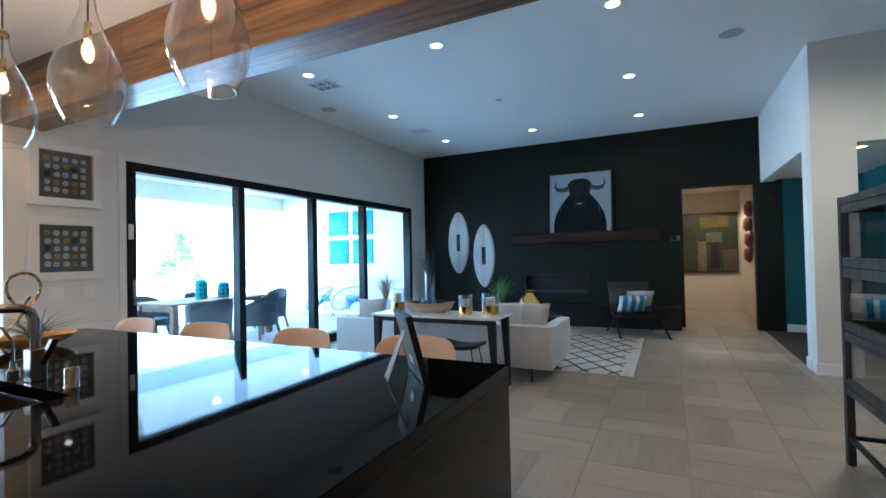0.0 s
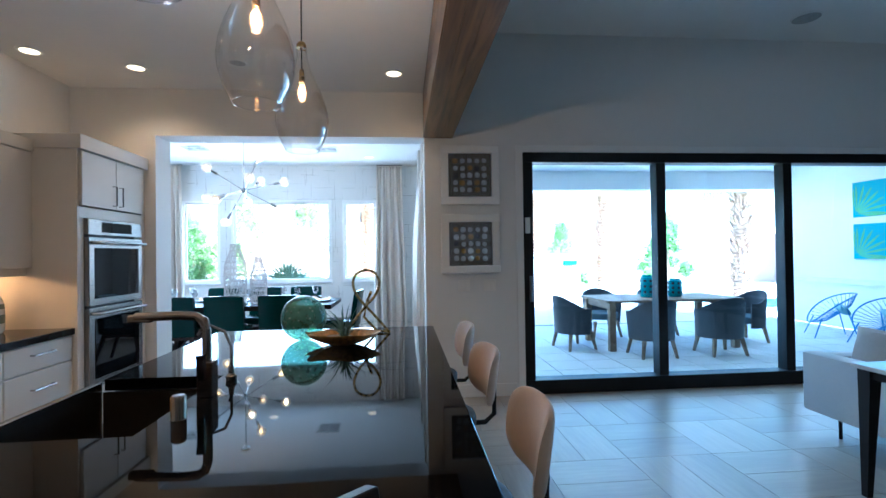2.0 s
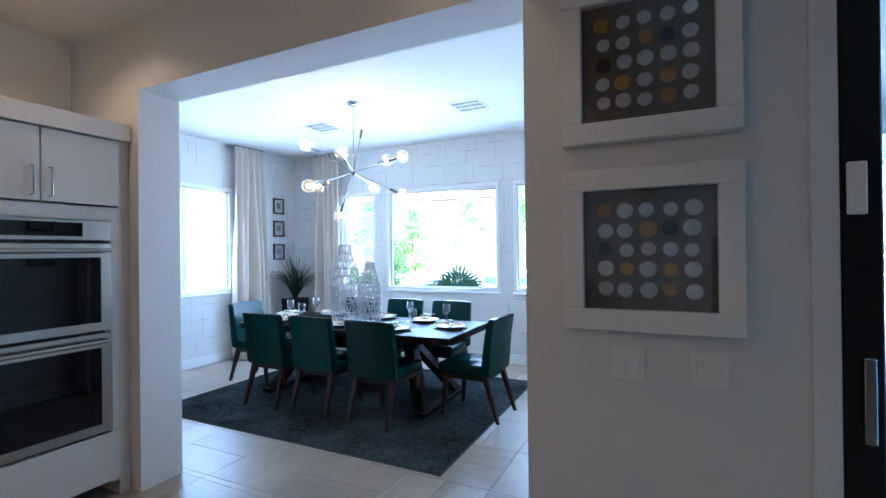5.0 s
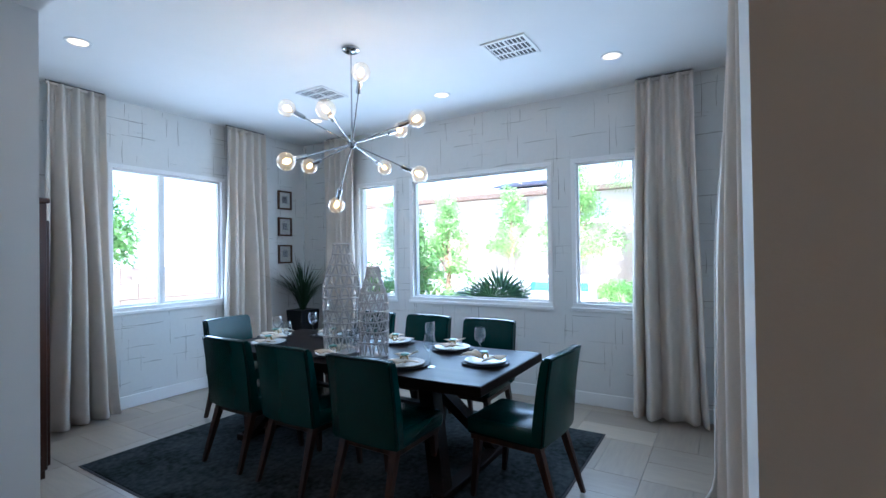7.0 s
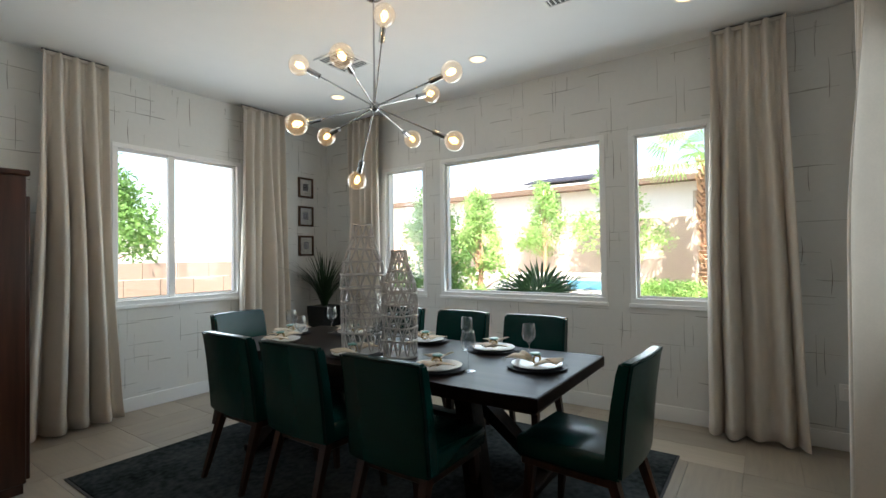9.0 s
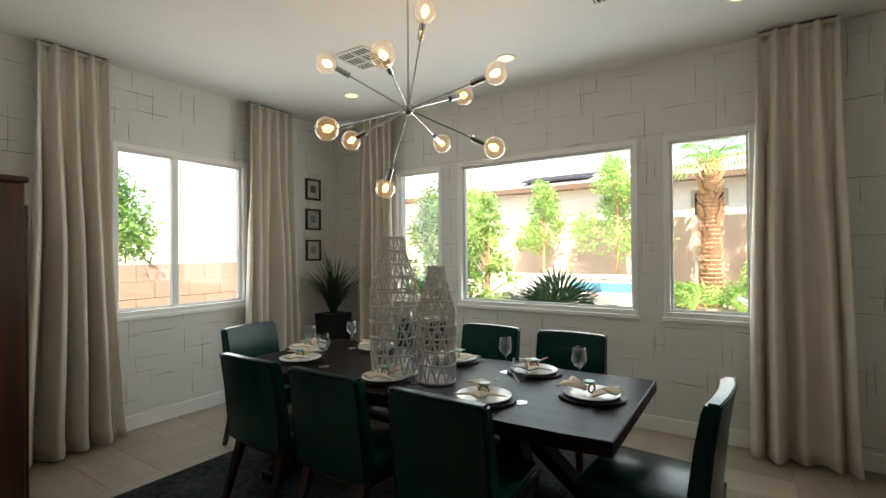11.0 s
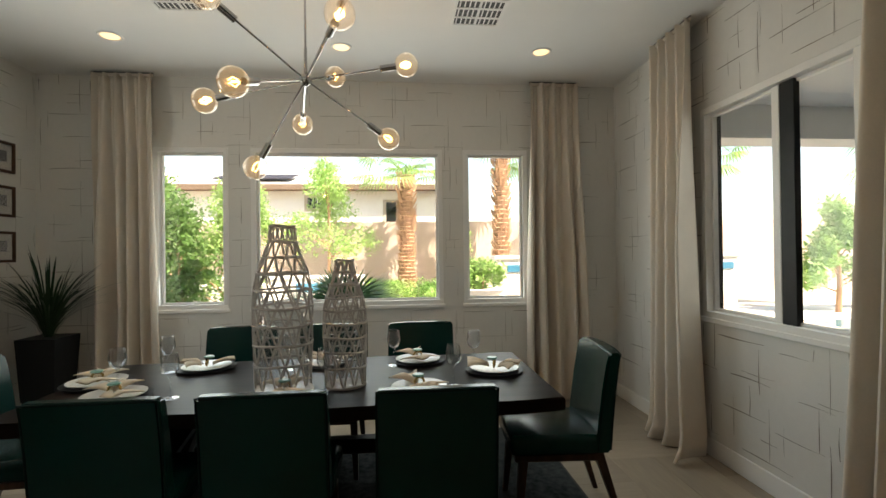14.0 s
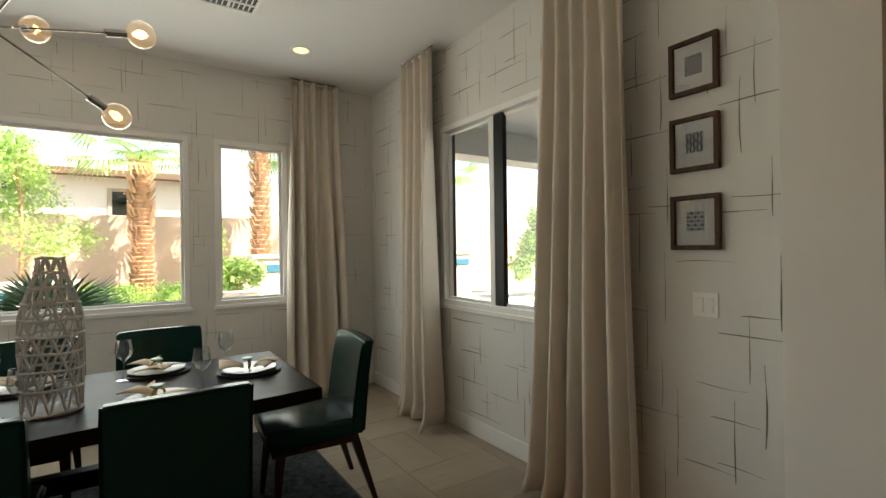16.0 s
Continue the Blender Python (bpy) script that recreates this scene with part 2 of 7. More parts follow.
def bubbly(m, share):
    """Blown glass: part see-through, with pale seed bubbles in it."""
    n, l = m.node_tree.nodes, m.node_tree.links
    b = n["Principled BSDF"]
    tc = n.new("ShaderNodeTexCoord")
    vo = n.new("ShaderNodeTexVoronoi")
    vo.inputs["Scale"].default_value = 34.0
    l.new(tc.outputs["Object"], vo.inputs["Vector"])
    mr = n.new("ShaderNodeMapRange")
    mr.inputs[1].default_value, mr.inputs[2].default_value = 0.10, 0.20
    mr.inputs[3].default_value, mr.inputs[4].default_value = 0.75, 0.0
    l.new(vo.outputs["Distance"], mr.inputs[0])
    mc = n.new("ShaderNodeMixRGB")
    mc.inputs[2].default_value = (0.72, 0.84, 0.78, 1)
    l.new(mr.outputs[0], mc.inputs[0])
    l.new(b.inputs["Base Color"].links[0].from_socket, mc.inputs[1])
    l.new(mc.outputs[0], b.inputs["Base Color"])
    tr = n.new("ShaderNodeBsdfTransparent")
    tr.inputs[0].default_value = (0.62, 0.90, 0.80, 1)
    mx = n.new("ShaderNodeMixShader")
    mx.inputs[0].default_value = share
    l.new(b.outputs[0], mx.inputs[1])
    l.new(tr.outputs[0], mx.inputs[2])
    l.new(mx.outputs[0], n["Material Output"].inputs[0])


bubbly(GREENGLASS, 0.38)
def leafy(name, color):
    """Thin leaves: they also let light through."""
    m2 = mat(name, color, 0.5, vary=0.45, scale=3, piece=0.3)
    n, l = m2.node_tree.nodes, m2.node_tree.links
    b = n["Principled BSDF"]
    tr = n.new("ShaderNodeBsdfTranslucent")
    l.new(b.inputs["Base Color"].links[0].from_socket, tr.inputs[0])
    mx = n.new("ShaderNodeMixShader")
    mx.inputs[0].default_value = 0.42
    l.new(b.outputs[0], mx.inputs[1])
    l.new(tr.outputs[0], mx.inputs[2])
    l.new(mx.outputs[0], n["Material Output"].inputs[0])
    return m2


def see_through_cloth(m2, share):
    """Cloth thin enough for daylight to glow through."""
    n, l = m2.node_tree.nodes, m2.node_tree.links
    b = n["Principled BSDF"]
    tr = n.new("ShaderNodeBsdfTranslucent")
    l.new(b.inputs["Base Color"].links[0].from_socket, tr.inputs[0])
    mx = n.new("ShaderNodeMixShader")
    mx.inputs[0].default_value = share
    l.new(b.outputs[0], mx.inputs[1])
    l.new(tr.outputs[0], mx.inputs[2])
    l.new(mx.outputs[0], n["Material Output"].inputs[0])


see_through_cloth(LINEN, 0.14)
NICKEL = mat("dark_satin_nickel", (0.20, 0.17, 0.14), 0.26, metal=1.0, vary=0.02, scale=3)
SINKSTEEL = mat("dark_bronze_sink", (0.035, 0.026, 0.018), 0.35, metal=0.6, vary=0.15, scale=12)
LEAF = leafy("leaf_green", (0.16, 0.31, 0.08))
# paler leaf green with sunlight put into the colour; lime plants share it
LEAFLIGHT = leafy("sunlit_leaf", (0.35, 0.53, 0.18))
LEAFDARK = mat("dark_leaf", (0.014, 0.038, 0.014), 0.5, spec=0.3, vary=0.35, scale=6)
BARK = mat("palm_bark", (0.42, 0.25, 0.16), 0.9, vary=0.35, scale=8, bump=0.8, bscale=25)
STUCCO = mat("stucco", (0.84, 0.82, 0.78), 0.9, vary=0.06, scale=3, bump=0.3, bscale=60)
BLOCK = mat("tan_block", (0.32, 0.235, 0.19), 0.9, vary=0.14, scale=6, bump=0.35, bscale=50, piece=0.4)
ROOFTILE = mat("roof_tile", (0.62, 0.60, 0.57), 0.85, vary=0.2, scale=6)
GROUNDMAT = mat("gravel_ground", (0.66, 0.58, 0.49), 0.95, vary=0.2, scale=2, bump=0.5, bscale=35)
POOLSTONE = mat("pool_stone", (0.72, 0.70, 0.67), 0.6, vary=0.1, scale=6)
WATER = mat("pool_water", (0.03, 0.22, 0.30), 0.05, vary=0.1, scale=2, bump=0.3, bscale=5)
WICKER = mat("dark_wicker", (0.045, 0.05, 0.058), 0.6, vary=0.3, scale=60, bump=0.8, bscale=90, stretch=(1, 1, 4))
BLUEPAINT = mat("blue_enamel", (0.02, 0.16, 0.42), 0.4, vary=0.1)
LANTERNBLUE = mat("turquoise_ceramic", (0.03, 0.30, 0.36), 0.3, vary=0.15, scale=12)
DARKPOT = mat("charcoal_pot", (0.008, 0.009, 0.010), 0.5, spec=0.2, vary=0.2, scale=8)
MATBOARD = mat("mat_board", (0.70, 0.68, 0.64), 0.85, vary=0.02)
PLASTIC = mat("white_plastic", (0.84, 0.82, 0.78), 0.35, vary=0.01)
DARKGLASS = mat("oven_black_glass", (0.004, 0.004, 0.005), 0.03, vary=0.1, spec=0.28)
INK = mat("dark_ink", (0.03, 0.03, 0.045), 0.8, vary=0.1)
PANE = glass("window_pane")
BULBGLASS = glass("clear_bulb_glass", (0.98, 0.96, 0.92), 0.12, 2.4)
PENDGLASS = glass("pendant_glass", (0.97, 0.96, 0.95), 0.16, 2.0)
STEMGLASS = glass("stemware_glass", (0.95, 0.96, 0.97), 0.14, 2.1)
# the blue cast of daylight is put into this glass colour
DOORPANE = glass("blue_cast_door_glass", (0.87, 0.955, 1.0))
FILAMENT = glow("filament", (1.0, 0.50, 0.14), 4.0)
PENDFILAMENT = glow("pendant_filament", (1.0, 0.36, 0.08), 2.2)
PENDBULB = glass("pendant_bulb_glass", (1.0, 0.90, 0.76), 0.12, 2.4)
LENS = glow("lamp_lens", (1.0, 0.68, 0.34), 0.52)


def lit_bulb(m, color, strength):
    """A burning bulb's clear globe, filled with its filament's glow, strongest in the middle."""
    n, l = m.node_tree.nodes, m.node_tree.links
    out = n["Material Output"]
    em = n.new("ShaderNodeEmission")
    em.inputs[0].default_value = (*color, 1)
    em.inputs[1].default_value = strength
    ad = n.new("ShaderNodeAddShader")
    l.new(out.inputs[0].links[0].from_socket, ad.inputs[0])
    l.new(em.outputs[0], ad.inputs[1])
    l.new(ad.outputs[0], out.inputs[0])


lit_bulb(BULBGLASS, (1.0, 0.60, 0.24), 0.032)
lit_bulb(PENDBULB, (1.0, 0.40, 0.12), 0.12)

# ---- building helpers ----


def part(name, bm, material, parent=None, label="", smooth=False):
    """Links a bmesh as one mesh object under a thing or a part."""
    me = bpy.data.meshes.new(name)
    bmesh.ops.recalc_face_normals(bm, faces=bm.faces)
    if smooth:
        for f in bm.faces:
            f.smooth = True
    bm.to_mesh(me)
    bm.free()
    me.materials.append(material)
    if smooth:
        me.set_sharp_from_angle(angle=radians(40))
    ob = new(name, me)
    if parent is not None:
        ob.parent = parent
    if label:
        ob["label"] = label
    return ob


def thing(name, label, category, x=0, y=0, z=0, rz=0, group="", kind=""):
    ob = new(name)
    ob.matrix_world = pose(x, y, z, 0, 0, rz)
    ob.empty_display_size = 0.1
    return tagged(ob, label, category, group, kind)


def B():
    return bmesh.new()


def box(x0, y0, z0, x1, y1, z1, bevel=0.0, bm=None, seg=1):
    bm = bm or B()
    r = bmesh.ops.create_cube(bm, size=1.0)
    v = r["verts"]
    bmesh.ops.scale(bm, vec=(abs(x1 - x0), abs(y1 - y0), abs(z1 - z0)), verts=v)
    bmesh.ops.translate(bm, vec=((x0 + x1) / 2, (y0 + y1) / 2, (z0 + z1) / 2), verts=v)
    if bevel:
        es = list({e for q in v for e in q.link_edges})
        bmesh.ops.bevel(bm, geom=es, offset=bevel, segments=seg, affect='EDGES', profile=0.5)
    return bm


def rod(p, q, r0, r1=None, seg=12, bm=None):
    """A tapered round bar from p to q."""
    bm = bm or B()
    r1 = r0 if r1 is None else r1
    p, q = Vector(p), Vector(q)
    d = q - p
    res = bmesh.ops.create_cone(bm, cap_ends=True, segments=seg, radius1=r0, radius2=r1, depth=d.length)
    m = Matrix.Translation((p + q) / 2) @ d.to_track_quat('Z', 'Y').to_matrix().to_4x4()
    bmesh.ops.transform(bm, matrix=m, verts=res["verts"])
    return bm


def bar(p, q, w0, w1=None, bm=None):
    """A tapered square bar from p to q, upright faces kept to the axes."""
    bm = bm or B()
    w1 = w0 if w1 is None else w1
    vs = []
    for c, w in ((p, w0), (q, w1)):
        for sx, sy in ((-1, -1), (1, -1), (1, 1), (-1, 1)):
            vs.append(bm.verts.new((c[0] + sx * w / 2, c[1] + sy * w / 2, c[2])))
    bm.faces.new(vs[0:4])
    bm.faces.new(vs[4:8])
    for i in range(4):
        j = (i + 1) % 4
        bm.faces.new((vs[i], vs[j], vs[4 + j], vs[4 + i]))
    return bm


def lathe(profile, seg=24, at=(0, 0, 0), bm=None, close=False):
    """A turned body from (radius, height) pairs."""
    bm = bm or B()
    rings = []
    for r, h in profile:
        if r < 1e-5:
            rings.append([bm.verts.new((at[0], at[1], at[2] + h))])
        else:
            rings.append([bm.verts.new((at[0] + r * math.cos(2 * math.pi * i / seg), at[1] + r * math.sin(2 * math.pi * i / seg), at[2] + h)) for i in range(seg)])
    for a, b in zip(rings, rings[1:]):
        for i in range(seg):
            j = (i + 1) % seg
            if len(a) == 1 and len(b) > 1:
                bm.faces.new((a[0], b[i], b[j]))
            elif len(b) == 1 and len(a) > 1:
                bm.faces.new((a[i], a[j], b[0]))
            elif len(a) > 1:
                bm.faces.new((a[i], a[j], b[j], b[i]))
    return bm


def tube(points, r, seg=8, closed=False, bm=None):
    """A round tube along a line of points."""
    bm = bm or B()
    pts = [Vector(p) for p in points]
    n = len(pts)
    rings = []
    ref = Vector((0.31, 0.17, 0.93)).normalized()
    for i, p in enumerate(pts):
        a = pts[(i - 1) % n] if closed or i > 0 else p
        b = pts[(i + 1) % n] if closed or i < n - 1 else p
        d = (b - a).normalized()
        u = d.cross(ref)
        if u.length < 0.05:
            u = d.cross(Vector((1, 0, 0)))
        u.normalize()
        w = d.cross(u)
        rr = r[i] if isinstance(r, (list, tuple)) else r
        rings.append([bm.verts.new(p + u * (rr * math.cos(2 * math.pi * k / seg)) + w * (rr * math.sin(2 * math.pi * k / seg))) for k in range(seg)])
    m = n if closed else n - 1
    for i in range(m):
        a, b = rings[i], rings[(i + 1) % n]
        for k in range(seg):
            j = (k + 1) % seg
            bm.faces.new((a[k], a[j], b[j], b[k]))
    if not closed:
        bm.faces.new(rings[0])
        bm.faces.new(rings[-1])
    return bm


def slab(outline, z0, z1, bm=None, bevel=0.0):
    """A flat body with the given outline in x and y."""
    bm = bm or B()
    lo = [bm.verts.new((x, y, z0)) for x, y in outline]
    hi = [bm.verts.new((x, y, z1)) for x, y in outline]
    n = len(outline)
    f1 = bm.faces.new(lo[::-1])
    f2 = bm.faces.new(hi)
    for i in range(n):
        j = (i + 1) % n
        bm.faces.new((lo[i], lo[j], hi[j], hi[i]))
    if bevel:
        bmesh.ops.bevel(bm, geom=list(f2.edges) + list(f1.edges), offset=bevel, segments=2, affect='EDGES', profile=0.5)
    return bm


def puff(w, d, h, bm=None, n=8, power=0.35, m=None):
    """A stuffed cushion w wide, d deep and h thick, about its centre."""
    bm = bm or B()
    grid = {}
    for s in (1, -1):
        for i in range(n + 1):
            for j in range(n + 1):
                u, v = 2 * i / n - 1, 2 * j / n - 1
                edge = i in (0, n) or j in (0, n)
                if s == -1 and edge:
                    grid[s, i, j] = grid[1, i, j]
                    continue
                t = max(0.0, (1 - u * u) * (1 - v * v)) ** power
                pinch = 1 - 0.06 * (1 - abs(u)) * (abs(v) > 0.9) - 0.06 * (1 - abs(v)) * (abs(u) > 0.9)
                p = Vector((u * w / 2 * pinch, v * d / 2 * pinch, s * h / 2 * t))
                grid[s, i, j] = bm.verts.new(m @ p if m else p)
        for i in range(n):
            for j in range(n):
                q = [grid[s, i, j], grid[s, i + 1, j], grid[s, i + 1, j + 1], grid[s, i, j + 1]]
                bm.faces.new(q if s == 1 else q[::-1])
    return bm


def sphere(r, at=(0, 0, 0), u=20, v=14, bm=None):
    bm = bm or B()
    res = bmesh.ops.create_uvsphere(bm, u_segments=u, v_segments=v, radius=r)
    bmesh.ops.translate(bm, vec=at, verts=res["verts"])
    return bm


def structure(name, bm, material, label="", smooth=False):
    return tagged(part(name, bm, material, None, "", smooth), label, name.split("_")[0], "", "structure")


# ---- plan ----
WX = -4.545          # great room face of the wall with the sliding door
DE = -4.83           # dining room face of that wall
NY = 10.524          # charcoal wall
DX, DN, DS = -8.70, 3.167, -2.239
DC, KC, LC = 3.10, 3.03, 3.65     # ceilings: dining room, kitchen, great room
EX = 1.95            # east wall of the great room
OY0, OY1, OZ = 0.42, 2.963, 2.584  # opening to the dining room
SY0, SY1, SZ = 3.955, 9.886, 2.44  # sliding door


def wall_x(name, x0, x1, y0, y1, z1, holes, material, label):
    """A wall running along y, with real openings (ya, yb, za, zb)."""
    bm = B()
    ys = sorted({y0, y1, *[h[0] for h in holes], *[h[1] for h in holes]})
    for a, b in zip(ys, ys[1:]):
        inside = [h for h in holes if h[0] <= a + 1e-6 and h[1] >= b - 1e-6]
        if not inside:
            box(x0, a, 0, x1, b, z1, bm=bm)
        for h in inside:
            if h[2] > 0:
                box(x0, a, 0, x1, b, h[2], bm=bm)
            if h[3] < z1:
                box(x0, a, h[3], x1, b, z1, bm=bm)
    bmesh.ops.remove_doubles(bm, verts=bm.verts, dist=1e-5)
    return structure(name, bm, material, label)


def wall_y(name, y0, y1, x0, x1, z1, holes, material, label):
    """A wall running along x, with real openings (xa, xb, za, zb)."""
    bm = B()
    xs = sorted({x0, x1, *[h[0] for h in holes], *[h[1] for h in holes]})
    for a, b in zip(xs, xs[1:]):
        inside = [h for h in holes if h[0] <= a + 1e-6 and h[1] >= b - 1e-6]
        if not inside:
            box(a, y0, 0, b, y1, z1, bm=bm)
        for h in inside:
            if h[2] > 0:
                box(a, y0, 0, b, y1, h[2], bm=bm)
            if h[3] < z1:
                box(a, y0, h[3], b, y1, z1, bm=bm)
    bmesh.ops.remove_doubles(bm, verts=bm.verts, dist=1e-5)
    return structure(name, bm, material, label)


WW = [(-1.24, -0.58, 0.95, 2.45), (-0.38, 1.42, 0.95, 2.45), (1.62, 2.26, 0.95, 2.45)]
SW = (-7.45, -6.20, 0.97, 2.46)
NW = (-7.36, -6.19, 0.97, 2.45)

# ---- shell ----
wall_x("wall_west", DE + 0.004, WX, -2.5, OY1 + 0.99, LC, [(OY0, OY1, 0, OZ)], WHITE, "white painted wall with a wide opening to the dining room")
wall_x("wall_slider", -4.74, WX, SY0 - 0.003, NY, LC, [(SY0 - 0.003, SY1, 0, SZ)], WHITE, "white painted wall around the sliding glass door")
wall_x("wall_dining_west", DX - 0.2, DX, DS - 0.2, DN + 0.2, DC, WW, PAPER, "white wallpapered wall with three windows")
wall_y("wall_dining_south", DS - 0.2, DS, DX, DE, DC, [SW], PAPER, "white wallpapered wall with a sliding window")
wall_y("wall_dining_north", DN, DN + 0.12, DX, DE, DC, [NW], PAPER, "white wallpapered wall with a sliding window")
wall_y("wall_north", NY, NY + 0.2, -4.74, 2.25, LC, [(0.76, 1.86, 0, 2.52), (-2.21, -0.91, 0.57, 0.98)], ACCENT, "charcoal painted feature wall with a fireplace niche")
wall_x("wall_east", EX, EX + 0.2, 7.6, NY, LC, [(7.8, NY, 0, 2.52)], WHITE, "white painted wall with a tall wide opening")
wall_y("wall_pier", 7.42, 7.60, EX, 3.3, LC, [(2.345, 3.3, 0, 2.50)], mat("cream_wall_paint", (0.74, 0.70, 0.63), 0.75, vary=0.02, scale=3, bump=0.08, bscale=180), "cream painted wall end beside the opening")
wall_y("wall_teal", NY + 0.01, NY + 0.2, 2.252, 5.2, LC, [], TEAL, "teal painted wall of the next room")
wall_x("wall_teal_side", 3.3, 3.45, 6.0, NY, LC, [], TEAL, "teal painted wall of the next room")
wall_y("wall_far_east", 5.85, 6.0, 2.45, 5.2, LC, [], TEAL, "teal painted wall of the entry")
wall_x("wall_entry", 5.2, 5.35, -2.6, 10.724, LC, [], WHITE, "plain white wall")
wall_y("wall_kitchen", -0.48, -0.33, DE + 0.3, 5.2, LC, [], WHITE, "white kitchen wall behind the cabinets")
wall_y("wall_hall_end", 13.6, 13.75, -0.4, 2.4, 2.75, [], BEIGE, "warm beige wall at the end of the hall")
wall_x("wall_hall_side", 2.0, 2.15, NY + 0.2, 13.6, 2.75, [], BEIGE, "warm beige hall wall")
wall_x("wall_hall_west", -0.55, -0.4, NY + 0.2, 13.75, 2.75, [], BEIGE, "warm beige hall wall")
structure("ceiling_hall", box(-0.55, NY + 0.2, 2.75, 2.15, 13.75, 2.9), CEIL, "white hall ceiling")
structure("ceiling_side_room", box(EX + 0.2, 7.60, 2.55, 3.3, NY, 2.65), CEIL, "low white ceiling of the next room")
structure("ceiling_great_room", box(-4.74, 3.22, LC, 5.35, NY + 0.2, LC + 0.15), CEIL, "flat white great room ceiling")
structure("ceiling_kitchen", box(DE, -0.48, KC, 5.35, 2.963, KC + 0.15), CEIL, "flat white kitchen ceiling")
structure("ceiling_dining", box(DX - 0.2, DS - 0.2, DC, DE, DN + 0.2, DC + 0.15), CEIL, "flat white dining room ceiling")
bm = box(-4.545, 2.963, 2.584, 5.2, 3.24, LC, 0.006)
beam = structure("beam", bm, BEAM, "dark stained boxed wooden ceiling beam", False)
for y0, y1 in ((2.966, 3.0525), (3.0545, 3.1465), (3.1485, 3.237)):
    part("plank", box(-4.543, y0, 2.579, 5.19, y1, 2.586), BEAM, beam)
for k, (z0, z1) in enumerate(((2.580, 2.806), (2.809, 3.027))):
    for a, b in ((-4.543, -1.91 - 0.9 * k), (-1.906 - 0.9 * k, 1.2 - 0.7 * k), (1.204 - 0.7 * k, 5.19)):
        part("plank", box(a, 2.956, z0, b, 2.965, z1), BEAM, beam)
for z0, z1 in ((2.580, 2.93), (2.933, 3.29), (3.293, 3.645)):
    part("plank", box(-4.543, 3.238, z0, 5.19, 3.247, z1), BEAM, beam)
bm = box(-4.74, DS - 0.2, -0.15, 5.35, 13.75, -0.010)
box(DX - 0.2, DS - 0.2, -0.15, -4.742, DN + 0.118, -0.010, bm=bm)
structure("floor_slab", bm, GROUT, "grout bed of the tiled floor")

# baseboards
def baseboard(x0, y0, x1, y1):
    bm = box(x0, y0, 0, x1, y1, 0.125, 0.004)
    tagged(part("baseboard", bm, TRIM), "white painted baseboard", "baseboard", "", "structure")


baseboard(WX + 0.002, OY1 + 0.02, WX + 0.018, 3.87)
baseboard(WX + 0.002, 9.97, WX + 0.018, NY - 0.002)
baseboard(DX + 0.002, DS + 0.02, DX + 0.018, DN - 0.02)
baseboard(DX + 0.02, DS + 0.002, DE - 0.02, DS + 0.018)
baseboard(DX + 0.02, DN - 0.018, DE - 0.02, DN - 0.002)
baseboard(EX - 0.018, 7.6, EX - 0.002, 7.8)
baseboard(EX - 0.018, 7.402, 2.345, 7.418)
baseboard(2.26, NY - 0.010, 3.29, NY + 0.006)

# ---- sliding door ----
door = tagged(new("door_1"), "black aluminium framed sliding glass patio door", "door", "", "structure")
FX0, FX1 = -4.70, -4.53
part("door_frame", box(FX0, SY0, SZ - 0.10, FX1, SY1, SZ, 0.006), BLACK_METAL, door)
part("door_frame", box(FX0, SY0, 0.0, FX1, SY1, 0.14, 0.006), BLACK_METAL, door)
part("door_frame", box(FX0, SY0, 0.14, FX1, SY0 + 0.10, SZ - 0.10, 0.006), BLACK_METAL, door)
part("door_frame", box(FX0, SY1 - 0.10, 0.14, FX1, SY1, SZ - 0.10, 0.006), BLACK_METAL, door)
for i, y in enumerate((5.42, 6.83, 8.19)):
    part("mullion", box(-4.68, y - 0.05, 0.14, -4.55, y + 0.05, SZ - 0.10, 0.005), BLACK_METAL, door)
edges_y = (SY0 + 0.1, 5.42, 6.83, 8.19, SY1 - 0.1)
for a, b in zip(edges_y, edges_y[1:]):
    p = part("pane", box(-4.622, a, 0.13, -4.612, b, SZ - 0.09), DOORPANE, door)
    p.visible_shadow = False
hd = part("handle", box(-4.53, SY0 + 0.045, 0.93, -4.512, SY0 + 0.075, 1.19, 0.004), STEEL, door, "brushed steel pull handle")
part("lock_plate", box(-4.53, SY0 + 0.012, 1.62, -4.515, SY0 + 0.06, 1.78, 0.004), PLASTIC, door, "white alarm contact")
tagged(part("trim", box(WX + 0.002, SY0 - 0.075, 0.0, WX + 0.014, SY0 - 0.002, SZ + 0.07, 0.003), TRIM), "white casing beside the sliding door", "trim", "", "structure")
tagged(part("trim", box(WX + 0.002, SY0 - 0.002, SZ + 0.002, WX + 0.014, SY1 + 0.07, SZ + 0.07, 0.003), TRIM), "white casing above the sliding door", "trim", "", "structure")
tagged(part("trim", box(WX + 0.002, SY1 + 0.002, 0.0, WX + 0.014, SY1 + 0.07, SZ + 0.002, 0.003), TRIM), "white casing beside the sliding door", "trim", "", "structure")

# ---- dining room windows ----
count = 0


